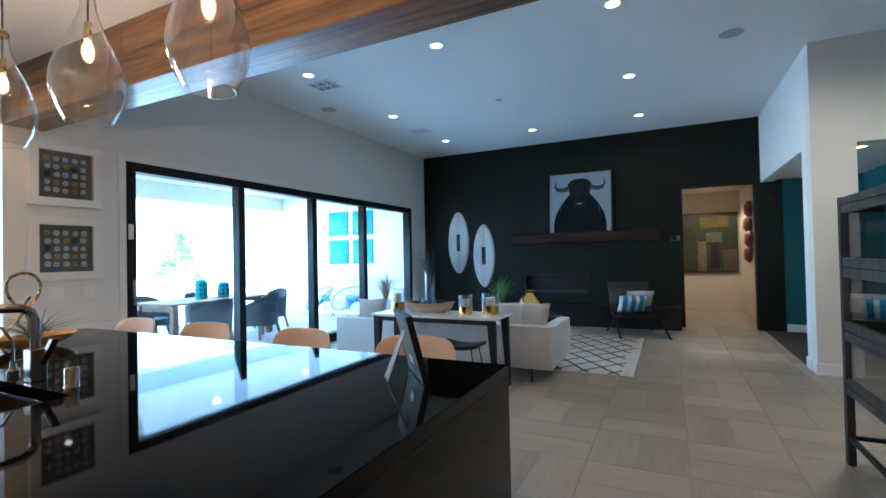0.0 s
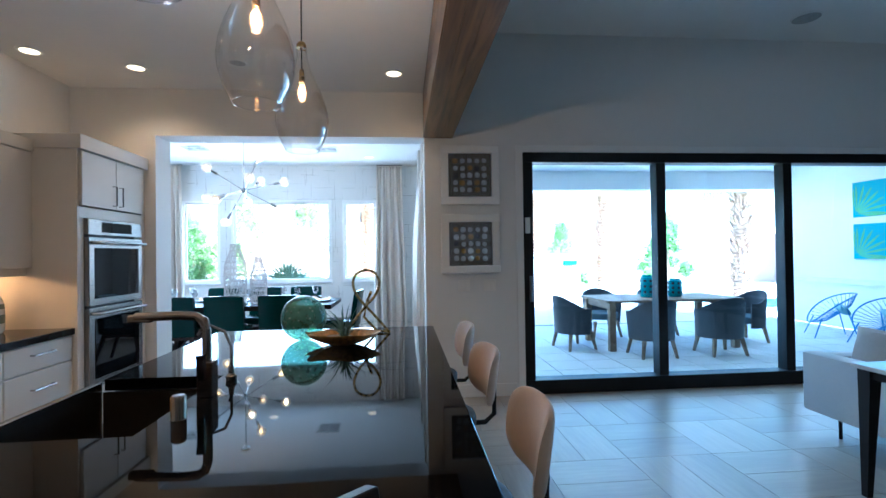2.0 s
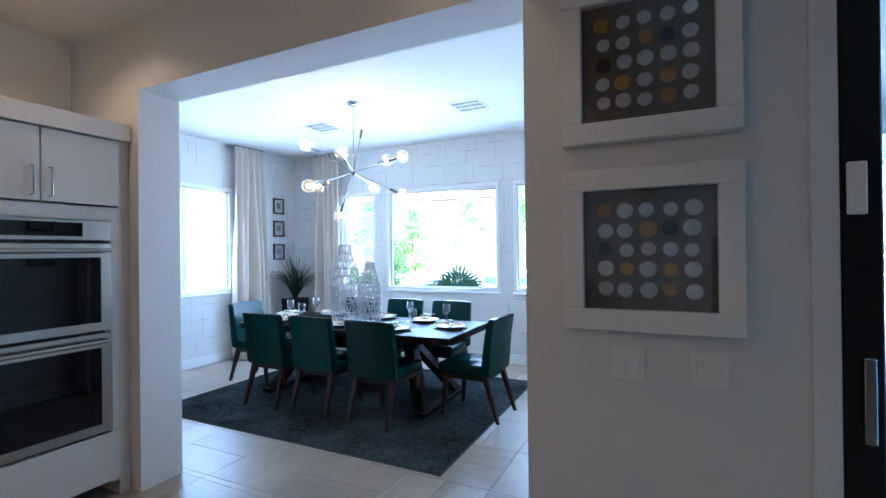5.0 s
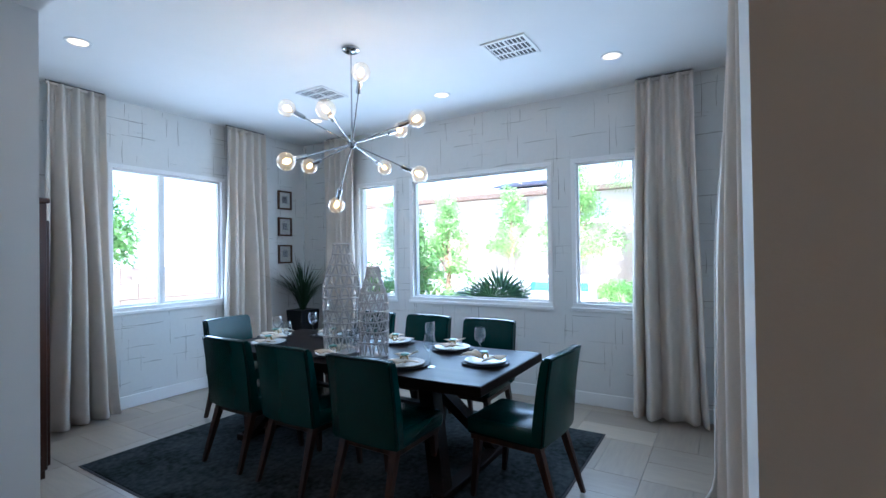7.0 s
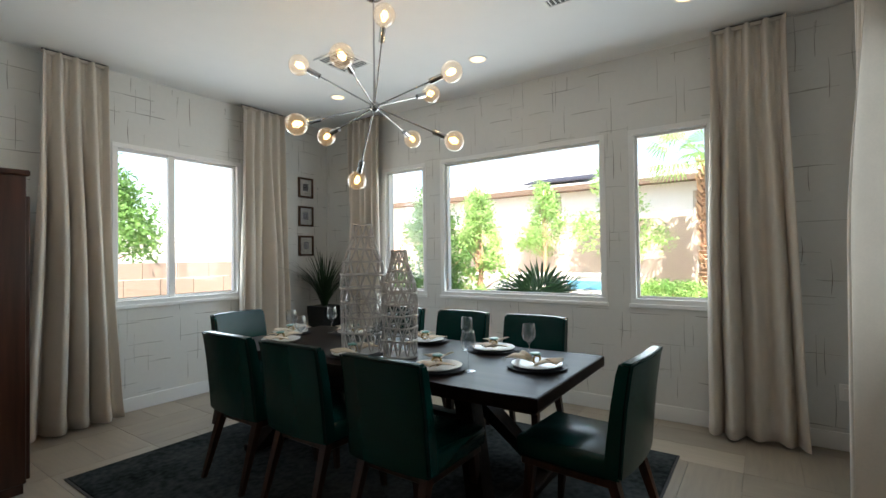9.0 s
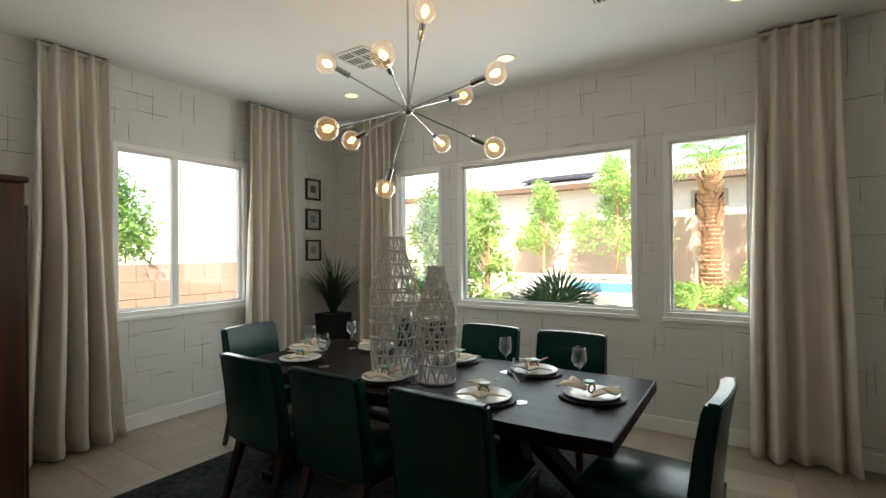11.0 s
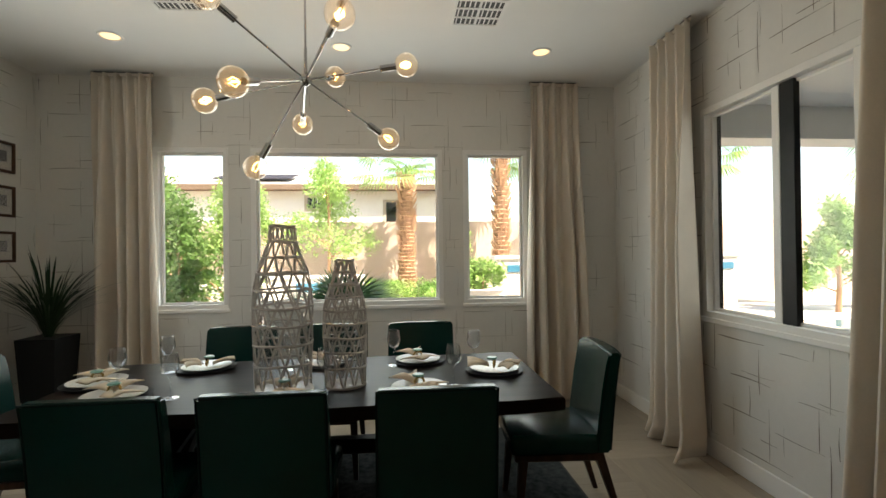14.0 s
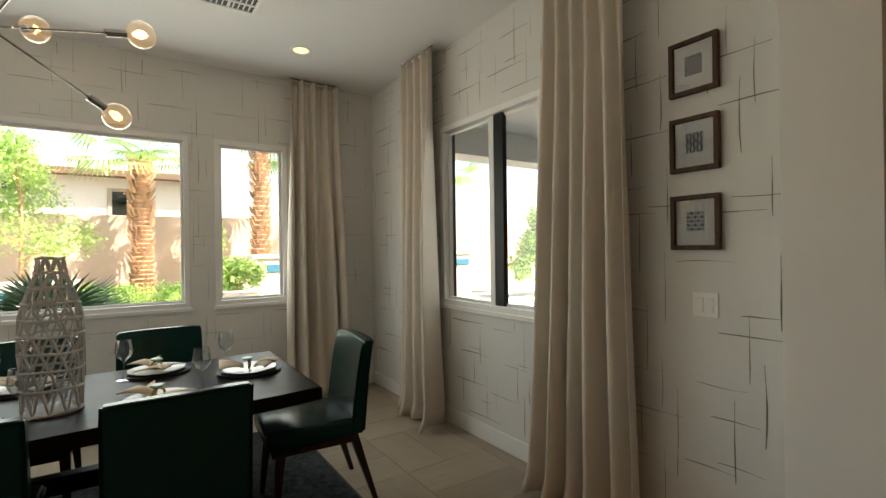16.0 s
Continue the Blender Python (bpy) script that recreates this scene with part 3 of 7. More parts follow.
def window(axis, a, b, z0, z1, at, sash=None, out=-1, deep=0.12):
    """A white vinyl window set in the wall whose inner face is at."""
    global count
    count += 1
    w = tagged(new("window_%d" % count), "white vinyl framed window looking onto the garden", "window", "", "structure")

    def bx(u0, v0, u1, v1, d0, d1, bev=0.003):
        lo, hi = at + out * d1, at + out * d0
        if axis == 'x':
            return box(min(lo, hi), u0, v0, max(lo, hi), u1, v1, bev)
        return box(u0, min(lo, hi), v0, u1, max(lo, hi), v1, bev)
    f = 0.045
    part("window_frame", bx(a, z1 - f, b, z1, -0.008, deep), TRIM, w)
    part("window_frame", bx(a, z0, b, z0 + f, -0.008, deep), TRIM, w)
    part("window_frame", bx(a, z0 + f, a + f, z1 - f, -0.008, deep), TRIM, w)
    part("window_frame", bx(b - f, z0 + f, b, z1 - f, -0.008, deep), TRIM, w)
    part("window_sill", bx(a - 0.012, z0 - 0.03, b + 0.012, z0 + 0.004, -0.022, 0.0), TRIM, w)
    g = f + 0.020
    part("sash_frame", bx(a + f, z1 - g, b - f, z1 - f - 0.002, 0.040, 0.075, 0.002), TRIM, w)
    part("sash_frame", bx(a + f, z0 + f + 0.002, b - f, z0 + g, 0.040, 0.075, 0.002), TRIM, w)
    part("sash_frame", bx(a + f + 0.002, z0 + g, a + g, z1 - g, 0.040, 0.075, 0.002), TRIM, w)
    part("sash_frame", bx(b - g, z0 + g, b - f - 0.002, z1 - g, 0.040, 0.075, 0.002), TRIM, w)
    if sash is not None:
        part("sash_bar", bx(sash - 0.028, z0 + f, sash + 0.028, z1 - f, 0.03, 0.085), TRIM, w)
        cuts = ((a + f, sash - 0.028), (sash + 0.028, b - f))
    else:
        cuts = ((a + f, b - f),)
    for u0, u1 in cuts:
        p = part("pane", bx(u0, z0 + f, u1, z1 - f, 0.055, 0.061, 0), PANE, w)
        p.visible_shadow = False
    return w


for a, b, z0, z1 in WW:
    window('x', a, b, z0, z1, DX)
window('y', SW[0], SW[1], SW[2], SW[3], DS, -6.73, -1)
nwin = window('y', NW[0], NW[1], NW[2], NW[3], DN, -6.74, 1, 0.062)
for a, b, c, d in ((NW[0], NW[2], NW[1], NW[2] + 0.04), (NW[0], NW[3] - 0.04, NW[1], NW[3]), (NW[0], NW[2] + 0.04, NW[0] + 0.04, NW[3] - 0.04), (NW[1] - 0.04, NW[2] + 0.04, NW[1], NW[3] - 0.04)):
    part("outer_frame", box(a, DN + 0.063, b, c, DN + 0.125, d, 0.003), BLACK_METAL, nwin, "black outer window frame")
part("screen_bar", box(-6.70, DN + 0.02, NW[2] + 0.045, -6.60, DN + 0.06, NW[3] - 0.045, 0.003), BLACK_METAL, nwin, "dark sash stile")

# ---- dining room ----


def strokes(name, a0, a1, z0, z1, holes, axis, at, facing, bold=1.0):
    """Brush strokes of the wallpaper: thin crossing lines, slightly bowed, lying on the paper."""
    rnd = random.Random(name)
    bm = B()

    def stroke(u, v, length, upright, w):
        bow = rnd.uniform(-0.008, 0.008)
        steps = 4
        rows = []
        for i in range(steps + 1):
            t = i / steps
            off = bow * math.sin(math.pi * t) + rnd.uniform(-0.001, 0.001)
            ww = w * (0.35 + 0.65 * math.sin(math.pi * min(1, t * 1.2 + 0.1)))
            p = (u + off, v + t * length) if upright else (u + t * length, v + off)
            rows.append((p, ww))
        for (p, wa), (q, wb) in zip(rows, rows[1:]):
            for lo, hi in holes:
                if lo[0] - 0.02 < (p[0] + q[0]) / 2 < hi[0] + 0.02 and lo[1] - 0.05 < (p[1] + q[1]) / 2 < hi[1] + 0.02:
                    break
            else:
                if not (a0 + 0.01 < min(p[0], q[0]) and max(p[0], q[0]) < a1 - 0.01 and z0 < min(p[1], q[1]) and max(p[1], q[1]) < z1):
                    continue
                d = (0, 1) if not upright else (1, 0)
                c = [(p[0] - d[0] * wa / 2, p[1] - d[1] * wa / 2), (q[0] - d[0] * wb / 2, q[1] - d[1] * wb / 2), (q[0] + d[0] * wb / 2, q[1] + d[1] * wb / 2), (p[0] + d[0] * wa / 2, p[1] + d[1] * wa / 2)]
                e = at + facing * 0.0012
                bm.faces.new([bm.verts.new((e, k[0], k[1]) if axis == 'x' else (k[0], e, k[1])) for k in c])
    step = 0.235
    for i in range(int((a1 - a0) / step) + 1):
        for j in range(int((z1 - z0) / step) + 1):
            u = a0 + step * (i + 0.5 * (j % 2)) + rnd.uniform(-0.05, 0.05)
            v = z0 + step * j + rnd.uniform(-0.05, 0.05)
            up = (i + j) % 2 == 0
            if rnd.random() < 0.12:
                continue
            stroke(u, v, rnd.uniform(0.18, 0.40), up, bold * rnd.uniform(0.0022, 0.0058))
            if rnd.random() < 0.55:
                stroke(u - rnd.uniform(0.03, 0.16), v + rnd.uniform(0.02, 0.16), rnd.uniform(0.12, 0.30), not up, bold * rnd.uniform(0.0018, 0.0042))
    return tagged(part("wallpaper_strokes", bm, STROKE), "fine grey brush strokes on the wallpaper", "wallpaper", "", "stuff")


strokes("w", DS, DN, 0.14, DC, [((a, z0), (b, z1)) for a, b, z0, z1 in WW], 'x', DX, 1)
strokes("s", DX, DE, 0.14, DC, [((SW[0], SW[2]), (SW[1], SW[3]))], 'y', DS, 1)
strokes("n", DX, DE, 0.14, DC, [((NW[0], NW[2]), (NW[1], NW[3]))], 'y', DN, -1, 1.35)


def curtain(x, y, width, top, axis, flare, seed, label):
    """A full-length pinch-pleated linen panel, gathered at the top and fanning out to the floor."""
    rnd = random.Random(seed)
    c = thing("curtain", label, "curtain", x, y, 0, 0 if axis == 'x' else 90)
    n, rows = 168, 34
    pleats = max(3, round(width / 0.105))
    sgn = 1 if axis == 'x' and y < 0 else -1
    ph = [rnd.uniform(-0.95, 0.95) for _ in range(pleats + 2)]
    am = [rnd.uniform(0.40, 1.35) for _ in range(pleats + 2)]
    lean = rnd.uniform(-0.05, 0.05)
    bm = B()
    grid = []
    for r in range(rows + 1):
        t = r / rows
        z = top * (1 - t) + 0.010 * t
        w = width * (1 + flare * t ** 1.6)
        ease = min(1.0, t / 0.55)
        ease = ease * ease * (3 - 2 * ease)
        row = []
        for i in range(n + 1):
            s = i / n
            k = pleats * min(1.0, max(0.0, s + 0.05 * ease * math.sin(2 * math.pi * s + seed) * 4 * s * (1 - s) * 0.5))
            f = int(k)
            a = am[f] * (1 - (k - f)) + am[f + 1] * (k - f)
            drift = ph[f] * (1 - (k - f)) + ph[f + 1] * (k - f)
            q = 2 * math.pi * (k + 0.22 * drift * ease)
            pinched = 0.026 * math.cos(q) + 0.014 * math.cos(2 * q)
            full = a * (0.066 * math.cos(q) + 0.018 * math.cos(2 * q + 1.1 * drift) + 0.022 * math.cos(0.5 * q + 2.0 * seed))
            deep = (1 - ease) * pinched + ease * (0.85 + 0.5 * t) * full
            deep += 0.012 * t * math.sin(5 * s + 3.5 * t + seed)
            side = (s - 0.5) * w + ease * 0.022 * a * math.sin(q + 0.6 * drift) + lean * t * t * (0.3 + s)
            side += 0.010 * t * math.sin(6.0 * t + 4.0 * s + seed)
            low = max(0.0, (t - 0.94) / 0.06)
            deep += 0.035 * low * low * (0.6 + 0.8 * a * math.cos(q * 0.5 + seed) ** 2)
            row.append(bm.verts.new((side, sgn * max(-0.085, deep), z + 0.014 * low * (0.5 + 0.5 * math.cos(q + 1.0)))))
        grid.append(row)
    for a, b in zip(grid, grid[1:]):
        for i in range(n):
            bm.faces.new((a[i], a[i + 1], b[i + 1], b[i]))
    cloth = part("panel", bm, LINEN, c, "", True)
    md = cloth.modifiers.new("thickness", 'SOLIDIFY')
    md.thickness = 0.004
    part("header_tape", box(-width / 2, -0.008, top - 0.02, width / 2, 0.008, top + 0.005, 0.003), LINEN, c)
    part("rod", rod((-width / 2, 0, top + 0.010), (width / 2, 0, top + 0.010), 0.006), BLACK_METAL, c, "thin dark ceiling rod")
    return c


LINL = "floor-length oatmeal linen curtain gathered beside the window"
curtain(DX + 0.11, 2.50, 0.47, 3.075, 'y', 0.22, 1, LINL)
curtain(DX + 0.11, -1.43, 0.50, 3.075, 'y', 0.2, 2, LINL)
curtain(-7.50, DN - 0.13, 0.46, 3.075, 'x', 0.22, 3, LINL)
curtain(-5.755, DN - 0.14, 0.50, 3.075, 'x', 0.34, 4, LINL)
curtain(-5.90, DS + 0.12, 0.45, 3.075, 'x', 0.45, 5, LINL)
curtain(-7.66, DS + 0.12, 0.53, 3.075, 'x', 0.28, 6, LINL)

# rug
rug = thing("area_rug", "distressed blue-grey area rug under the dining table", "rug")
bm = box(-7.97, -1.08, 0.001, -5.54, 2.06, 0.012, 0.004)
part("carpet_field", bm, RUGBLUE, rug)
part("binding", box(-7.985, -1.095, 0.001, -5.525, 2.075, 0.006), RUGLINE, rug, "dark bound edge")


def dining_chair():
    """Faces +y; the back stands at -y."""
    c = thing("dining_chair", "green leather upholstered dining chair with dark wooden legs", "chair", group="chairs round the dining table")
    bm = box(-0.235, -0.20, 0.385, 0.235, 0.27, 0.485, 0.028, seg=3)
    for v in bm.verts:
        if v.co.z > 0.47:
            v.co.z += 0.018 * max(0, 1 - (v.co.x / 0.235) ** 2)
    part("seat", bm, LEATHER, c, "", True)
    bm = B()
    prof = [(0.40, -0.245, -0.165), (0.55, -0.258, -0.180), (0.72, -0.275, -0.203), (0.86, -0.296, -0.228), (0.915, -0.306, -0.245)]
    n = 8
    front, back = [], []
    for z, yb, yf in prof:
        rowf, rowb = [], []
        for i in range(n + 1):
            u = 2 * i / n - 1
            x = 0.245 * u * (1 - 0.015 * (z - 0.4))
            bow = 0.02 * (1 - u * u)
            drop = 0.006 * u ** 4 if z > 0.9 else 0
            rowf.append(bm.verts.new((x, yf - bow, z - drop)))
            rowb.append(bm.verts.new((x, yb - bow, z - drop)))
        front.append(rowf)
        back.append(rowb)
    for g in (front, back):
        for a, b in zip(g, g[1:]):
            for i in range(n):
                bm.faces.new((a[i], a[i + 1], b[i + 1], b[i]))
    for k in range(len(prof) - 1):
        for i in (0, n):
            bm.faces.new((front[k][i], front[k + 1][i], back[k + 1][i], back[k][i]))
    for k in (0, len(prof) - 1):
        for i in range(n):
            bm.faces.new((front[k][i], front[k][i + 1], back[k][i + 1], back[k][i]))
    bmesh.ops.recalc_face_normals(bm, faces=bm.faces)
    bmesh.ops.bevel(bm, geom=[e for e in bm.edges if len(e.link_faces) == 2 and e.calc_face_angle() > 0.9], offset=0.012, segments=2, affect='EDGES')
    part("backrest", bm, LEATHER, c, "", True)
    pts = [(0.240 * u, -0.302 - 0.020 * (1 - u * u), 0.911 - 0.007 * u ** 4) for u in [k / 6 - 1 for k in range(13)]]
    part("piping", tube([(-0.242, -0.243, 0.42), (-0.242, -0.254, 0.55), (-0.241, -0.271, 0.72), (-0.240, -0.291, 0.86)] + pts + [(0.240, -0.291, 0.86), (0.241, -0.271, 0.72), (0.242, -0.254, 0.55), (0.242, -0.243, 0.42)], 0.0045, 6), WELT, c, "dark green piping", True)
    part("seat_frame", box(-0.215, -0.205, 0.35, 0.215, 0.245, 0.388, 0.006), LEGWOOD, c)
    for sx in (-1, 1):
        part("leg", bar((sx * 0.205, 0.235, 0.0), (sx * 0.190, 0.20, 0.36), 0.026, 0.046), LEGWOOD, c)
        part("leg", bar((sx * 0.205, -0.315, 0.0), (sx * 0.190, -0.19, 0.40), 0.026, 0.048), LEGWOOD, c)
    return c


ch = dining_chair()
ch.matrix_world = pose(-6.34, -0.15, 0.012, 0, 0, 90)
for x, y, r in ((-6.34, 0.46, 90), (-6.33, 1.13, 90), (-7.47, -0.15, -90), (-7.47, 0.50, -91), (-7.47, 1.15, -89)):
    copy_thing(ch, pose(x, y, 0.012, 0, 0, r))
copy_thing(ch, pose(-6.77, 1.83, 0.012, 0, 0, 176))
copy_thing(ch, pose(-6.80, -0.93, 0.012, 0, 0, 4))

# table
table = thing("dining_table", "dark walnut dining table with thick top and crossed legs", "table", -6.845, 0.49, 0.012)
rnd = random.Random(5)
out = []
for i in range(25):
    out.append((0.505 + 0.012 * math.sin(i * 0.7) + rnd.uniform(-0.003, 0.003), -1.27 + 2.54 * i / 24))
for i in range(25):
    out.append((-0.505 - 0.012 * math.sin(i * 0.9 + 1) + rnd.uniform(-0.003, 0.003), 1.27 - 2.54 * i / 24))
part("tabletop", slab(out, 0.685, 0.750, None, 0.010), TABLEWOOD, table)
for s in (-1, 1):
    part("leg", bar((-0.40, s * 0.95, 0.0), (0.05, s * 0.55, 0.685), 0.10, 0.12), TABLEWOOD, table)
    part("leg", bar((0.40, s * 0.95, 0.0), (-0.05, s * 0.55, 0.685), 0.10, 0.12), TABLEWOOD, table)
    part("foot", box(-0.45, s * 0.95 - 0.05, 0.0, 0.45, s * 0.95 + 0.05, 0.045, 0.006), TABLEWOOD, table)
part("stretcher", box(-0.04, -0.6, 0.34, 0.04, 0.6, 0.42, 0.008), TABLEWOOD, table)
TT = 0.763


def lattice_vase(x, y, h, rmax, bands, label):
    c = thing("lattice_vase", label, "vase", x, y, TT, group="lattice vases on the table")

    shape = ((0.0, 0.92), (0.25, 0.97), (0.5, 1.0), (0.63, 0.95), (0.72, 0.84), (0.81, 0.65), (0.90, 0.48), (1.0, 0.42))

    def rad(t):
        t = min(max(t, 0.0), 1.0)
        for (ta, fa), (tb, fb) in zip(shape, shape[1:]):
            if t <= tb:
                return rmax * (fa + (fb - fa) * (t - ta) / (tb - ta))
        return rmax * shape[-1][1]
    for k in range(bands + 1):
        t = (k / bands) ** 0.86
        r = rad(t)
        pts = [(r * math.cos(a), r * math.sin(a), 0.008 + t * (h - 0.014) + 0.003 * math.sin(3 * a + k)) for a in [2 * math.pi * i / 28 for i in range(28)]]
        part("hoop", tube(pts, 0.0060, 6, True), LATTICE, c, "", True)
    for k in range(bands):
        t0, t1 = (k / bands) ** 0.86, ((k + 1) / bands) ** 0.86
        w = 11 if rad(t0) > 0.08 else 8
        pts = []
        for i in range(w * 8):
            a = 2 * math.pi * (i / (w * 8)) + k * 0.3
            s = 0.5 - 0.5 * math.cos(2 * math.pi * i / 8)
            s = s ** 0.8
            t = t0 + (t1 - t0) * s
            r = rad(t) - 0.002
            pts.append((r * math.cos(a), r * math.sin(a), 0.008 + t * (h - 0.014)))
        part("wave", tube(pts, 0.0054, 5, True), LATTICE, c, "", True)
    part("base", lathe([(0, 0), (rad(0), 0), (rad(0), 0.012), (0, 0.012)], 28), LATTICE, c)
    inner = [(rad(0) * 0.86, 0.013)] + [(rad(t) * 0.86, 0.013 + t * h * 0.62) for t in (0.1, 0.3, 0.5, 0.7)]
    part("glass_liner", lathe(inner, 24), STEMGLASS, c, "clear glass liner", True)
    return c


lattice_vase(-6.70, 0.385, 0.84, 0.150, 9, "tall whitewashed rattan lattice vase on the table")
lattice_vase(-6.70, 0.70, 0.66, 0.112, 9, "smaller whitewashed rattan lattice vase on the table")


def place_setting():
    c = thing("place_setting", "white plate on a dark charger with a folded napkin", "tableware", group="place settings")
    part("charger", lathe([(0, 0), (0.115, 0), (0.165, 0.008), (0.167, 0.011), (0.115, 0.005), (0, 0.005)], 32), DARKPOT, c, "dark charger plate", True)
    part("plate", lathe([(0, 0.008), (0.09, 0.009), (0.138, 0.020), (0.140, 0.024), (0.09, 0.014), (0, 0.013)], 32), CERAMIC, c, "white dinner plate", True)
    bm = B()
    for s, l, r in ((1, 0.20, 12), (-1, 0.17, 160), (1, 0.15, 200)):
        m = pose(0.03 * math.cos(radians(r)), 0.03 * math.sin(radians(r)), 0.034, 0, 0, r)
        n = 6
        rows = []
        for i in range(n + 1):
            t = i / n
            w = 0.014 + 0.075 * t ** 1.2
            z = 0.012 + 0.022 * math.sin(t * 2.2)
            rows.append([bm.verts.new(m @ Vector((t * l * 0.62, -w * k, z + 0.010 * math.cos(k * 5 + s)))) for k in (-1, -0.5, 0, 0.5, 1)])
        for a, b in zip(rows, rows[1:]):
            for i in range(4):
                bm.faces.new((a[i], a[i + 1], b[i + 1], b[i]))
    bmesh.ops.translate(bm, vec=(0, 0, -0.012), verts=bm.verts)
    nap = part("napkin", bm, NAPKIN, c, "folded beige linen napkin", True)
    nap.modifiers.new("thickness", 'SOLIDIFY').thickness = 0.004
    part("napkin_ring", tube([(0.0, 0.026 * math.cos(a), 0.042 + 0.022 * math.sin(a)) for a in [k * math.pi / 6 for k in range(12)]], 0.006, 6, True), BRONZE, c, "gold napkin ring", True)
    part("agate", lathe([(0, -0.006), (0.026, -0.005), (0.032, 0), (0.026, 0.006), (0, 0.007)], 12, (0.012, 0.0, 0.072)), AGATE, c, "teal agate slice", True)
    return c


def wine_glass():
    c = thing("wine_glass", "clear stemmed wine glass on the table", "wine glass", group="wine glasses")
    prof = [(0.0, 0.0), (0.036, 0.0), (0.036, 0.003), (0.006, 0.010), (0.004, 0.02), (0.004, 0.095), (0.012, 0.108), (0.032, 0.125), (0.041, 0.150), (0.040, 0.175), (0.033, 0.215), (0.0318, 0.215), (0.0385, 0.175), (0.0395, 0.150), (0.030, 0.127), (0.010, 0.111), (0, 0.109)]
    part("goblet", lathe(prof[4:], 24), STEMGLASS, c, "", True)
    part("foot", lathe(prof[:6], 24), STEMGLASS, c, "", True)
    return c


ps = place_setting()
spots = [(-6.63, -0.40, 30), (-6.575, 0.42, 10), (-6.56, 1.08, 200), (-7.17, -0.18, 100), (-7.18, 0.53, 60), (-7.17, 1.10, 190), (-6.88, 1.53, 250), (-6.90, -0.64, 20)]
ps.matrix_world = pose(spots[0][0], spots[0][1], TT, 0, 0, spots[0][2])
for x, y, r in spots[1:]:
    copy_thing(ps, pose(x, y, TT, 0, 0, r))
wg = wine_glass()
gl = [(-6.78, -0.47), (-6.587, -0.12), (-6.605, 0.61), (-6.60, 1.26), (-7.00, 1.43), (-7.085, 0.95), (-7.105, -0.375), (-7.06, 0.33)]
wg.matrix_world = pose(gl[0][0], gl[0][1], TT)
for x, y in gl[1:]:
    copy_thing(wg, pose(x, y, TT))

# chandelier
HUB = Vector((-6.695, 0.512, 2.361))
cl = thing("chandelier", "chrome sputnik chandelier with clear globe bulbs, lit", "chandelier", HUB.x, HUB.y, HUB.z)
part("canopy", lathe([(0, DC - HUB.z), (0.065, DC - HUB.z), (0.065, DC - HUB.z - 0.018), (0.05, DC - HUB.z - 0.03), (0, DC - HUB.z - 0.03)], 24), CHROME, cl, "", True)
part("stem", rod((0, 0, 0.03), (0, 0, DC - HUB.z - 0.02), 0.006), CHROME, cl, "", True)
part("stem_sleeve", rod((0, 0, 0.03), (0, 0, 0.17), 0.010, 0.008), CHROME, cl, "", True)
part("hub", lathe([(0, -0.035), (0.012, -0.033), (0.030, -0.015), (0.034, 0.0), (0.030, 0.018), (0.012, 0.034), (0, 0.036)], 20), CHROME, cl, "", True)
ends = [((-6.75, -0.015, 2.26), (-6.81, 1.04, 2.50)), ((-6.245, 0.30, 2.18), (-7.20, 0.60, 2.57)), ((-6.19, 0.75, 2.455), (-7.25, 0.385, 2.28)), ((-6.82, 0.22, 1.925), (-6.50, 0.78, 2.795)), ((-6.99, 0.935, 2.13), (-6.40, 0.13, 2.63))]
for a, b in ends:
    a, b = Vector(a) - HUB, Vector(b) - HUB
    for p in (a, b):
        d = p.normalized()
        L = p.length
        part("arm", rod(d * 0.02, d * (L - 0.14), 0.0052), CHROME, cl, "", True)
        sk = part("socket", rod(d * (L - 0.15), d * (L - 0.065), 0.0185, 0.0185, 16), CHROME, cl, "", True)
        q = d.to_track_quat('Z', 'Y').to_matrix().to_4x4()
        bm = lathe([(0.016, -0.070), (0.020, -0.060)] + [(0.066 * math.sin(t), -0.066 * math.cos(t)) for t in [0.42 + k * (math.pi - 0.42) / 12 for k in range(13)]], 24)
        bmesh.ops.transform(bm, matrix=Matrix.Translation(p) @ q, verts=bm.verts)
        bulb = part("bulb", bm, BULBGLASS, cl, "clear glass globe bulb", True)
        bulb.visible_shadow = False
        bm = B()
        for k in range(4):
            a0 = k * math.pi / 2
            tube([(0.005 * math.cos(a0), 0.005 * math.sin(a0), -0.035), (0.020 * math.cos(a0), 0.020 * math.sin(a0), -0.005), (0.010 * math.cos(a0 + 0.5), 0.010 * math.sin(a0 + 0.5), 0.022)], 0.0032, 5, False, bm)
        bmesh.ops.transform(bm, matrix=Matrix.Translation(p) @ q, verts=bm.verts)
        part("filament", bm, FILAMENT, bulb, "glowing amber filament")

# pictures and switch


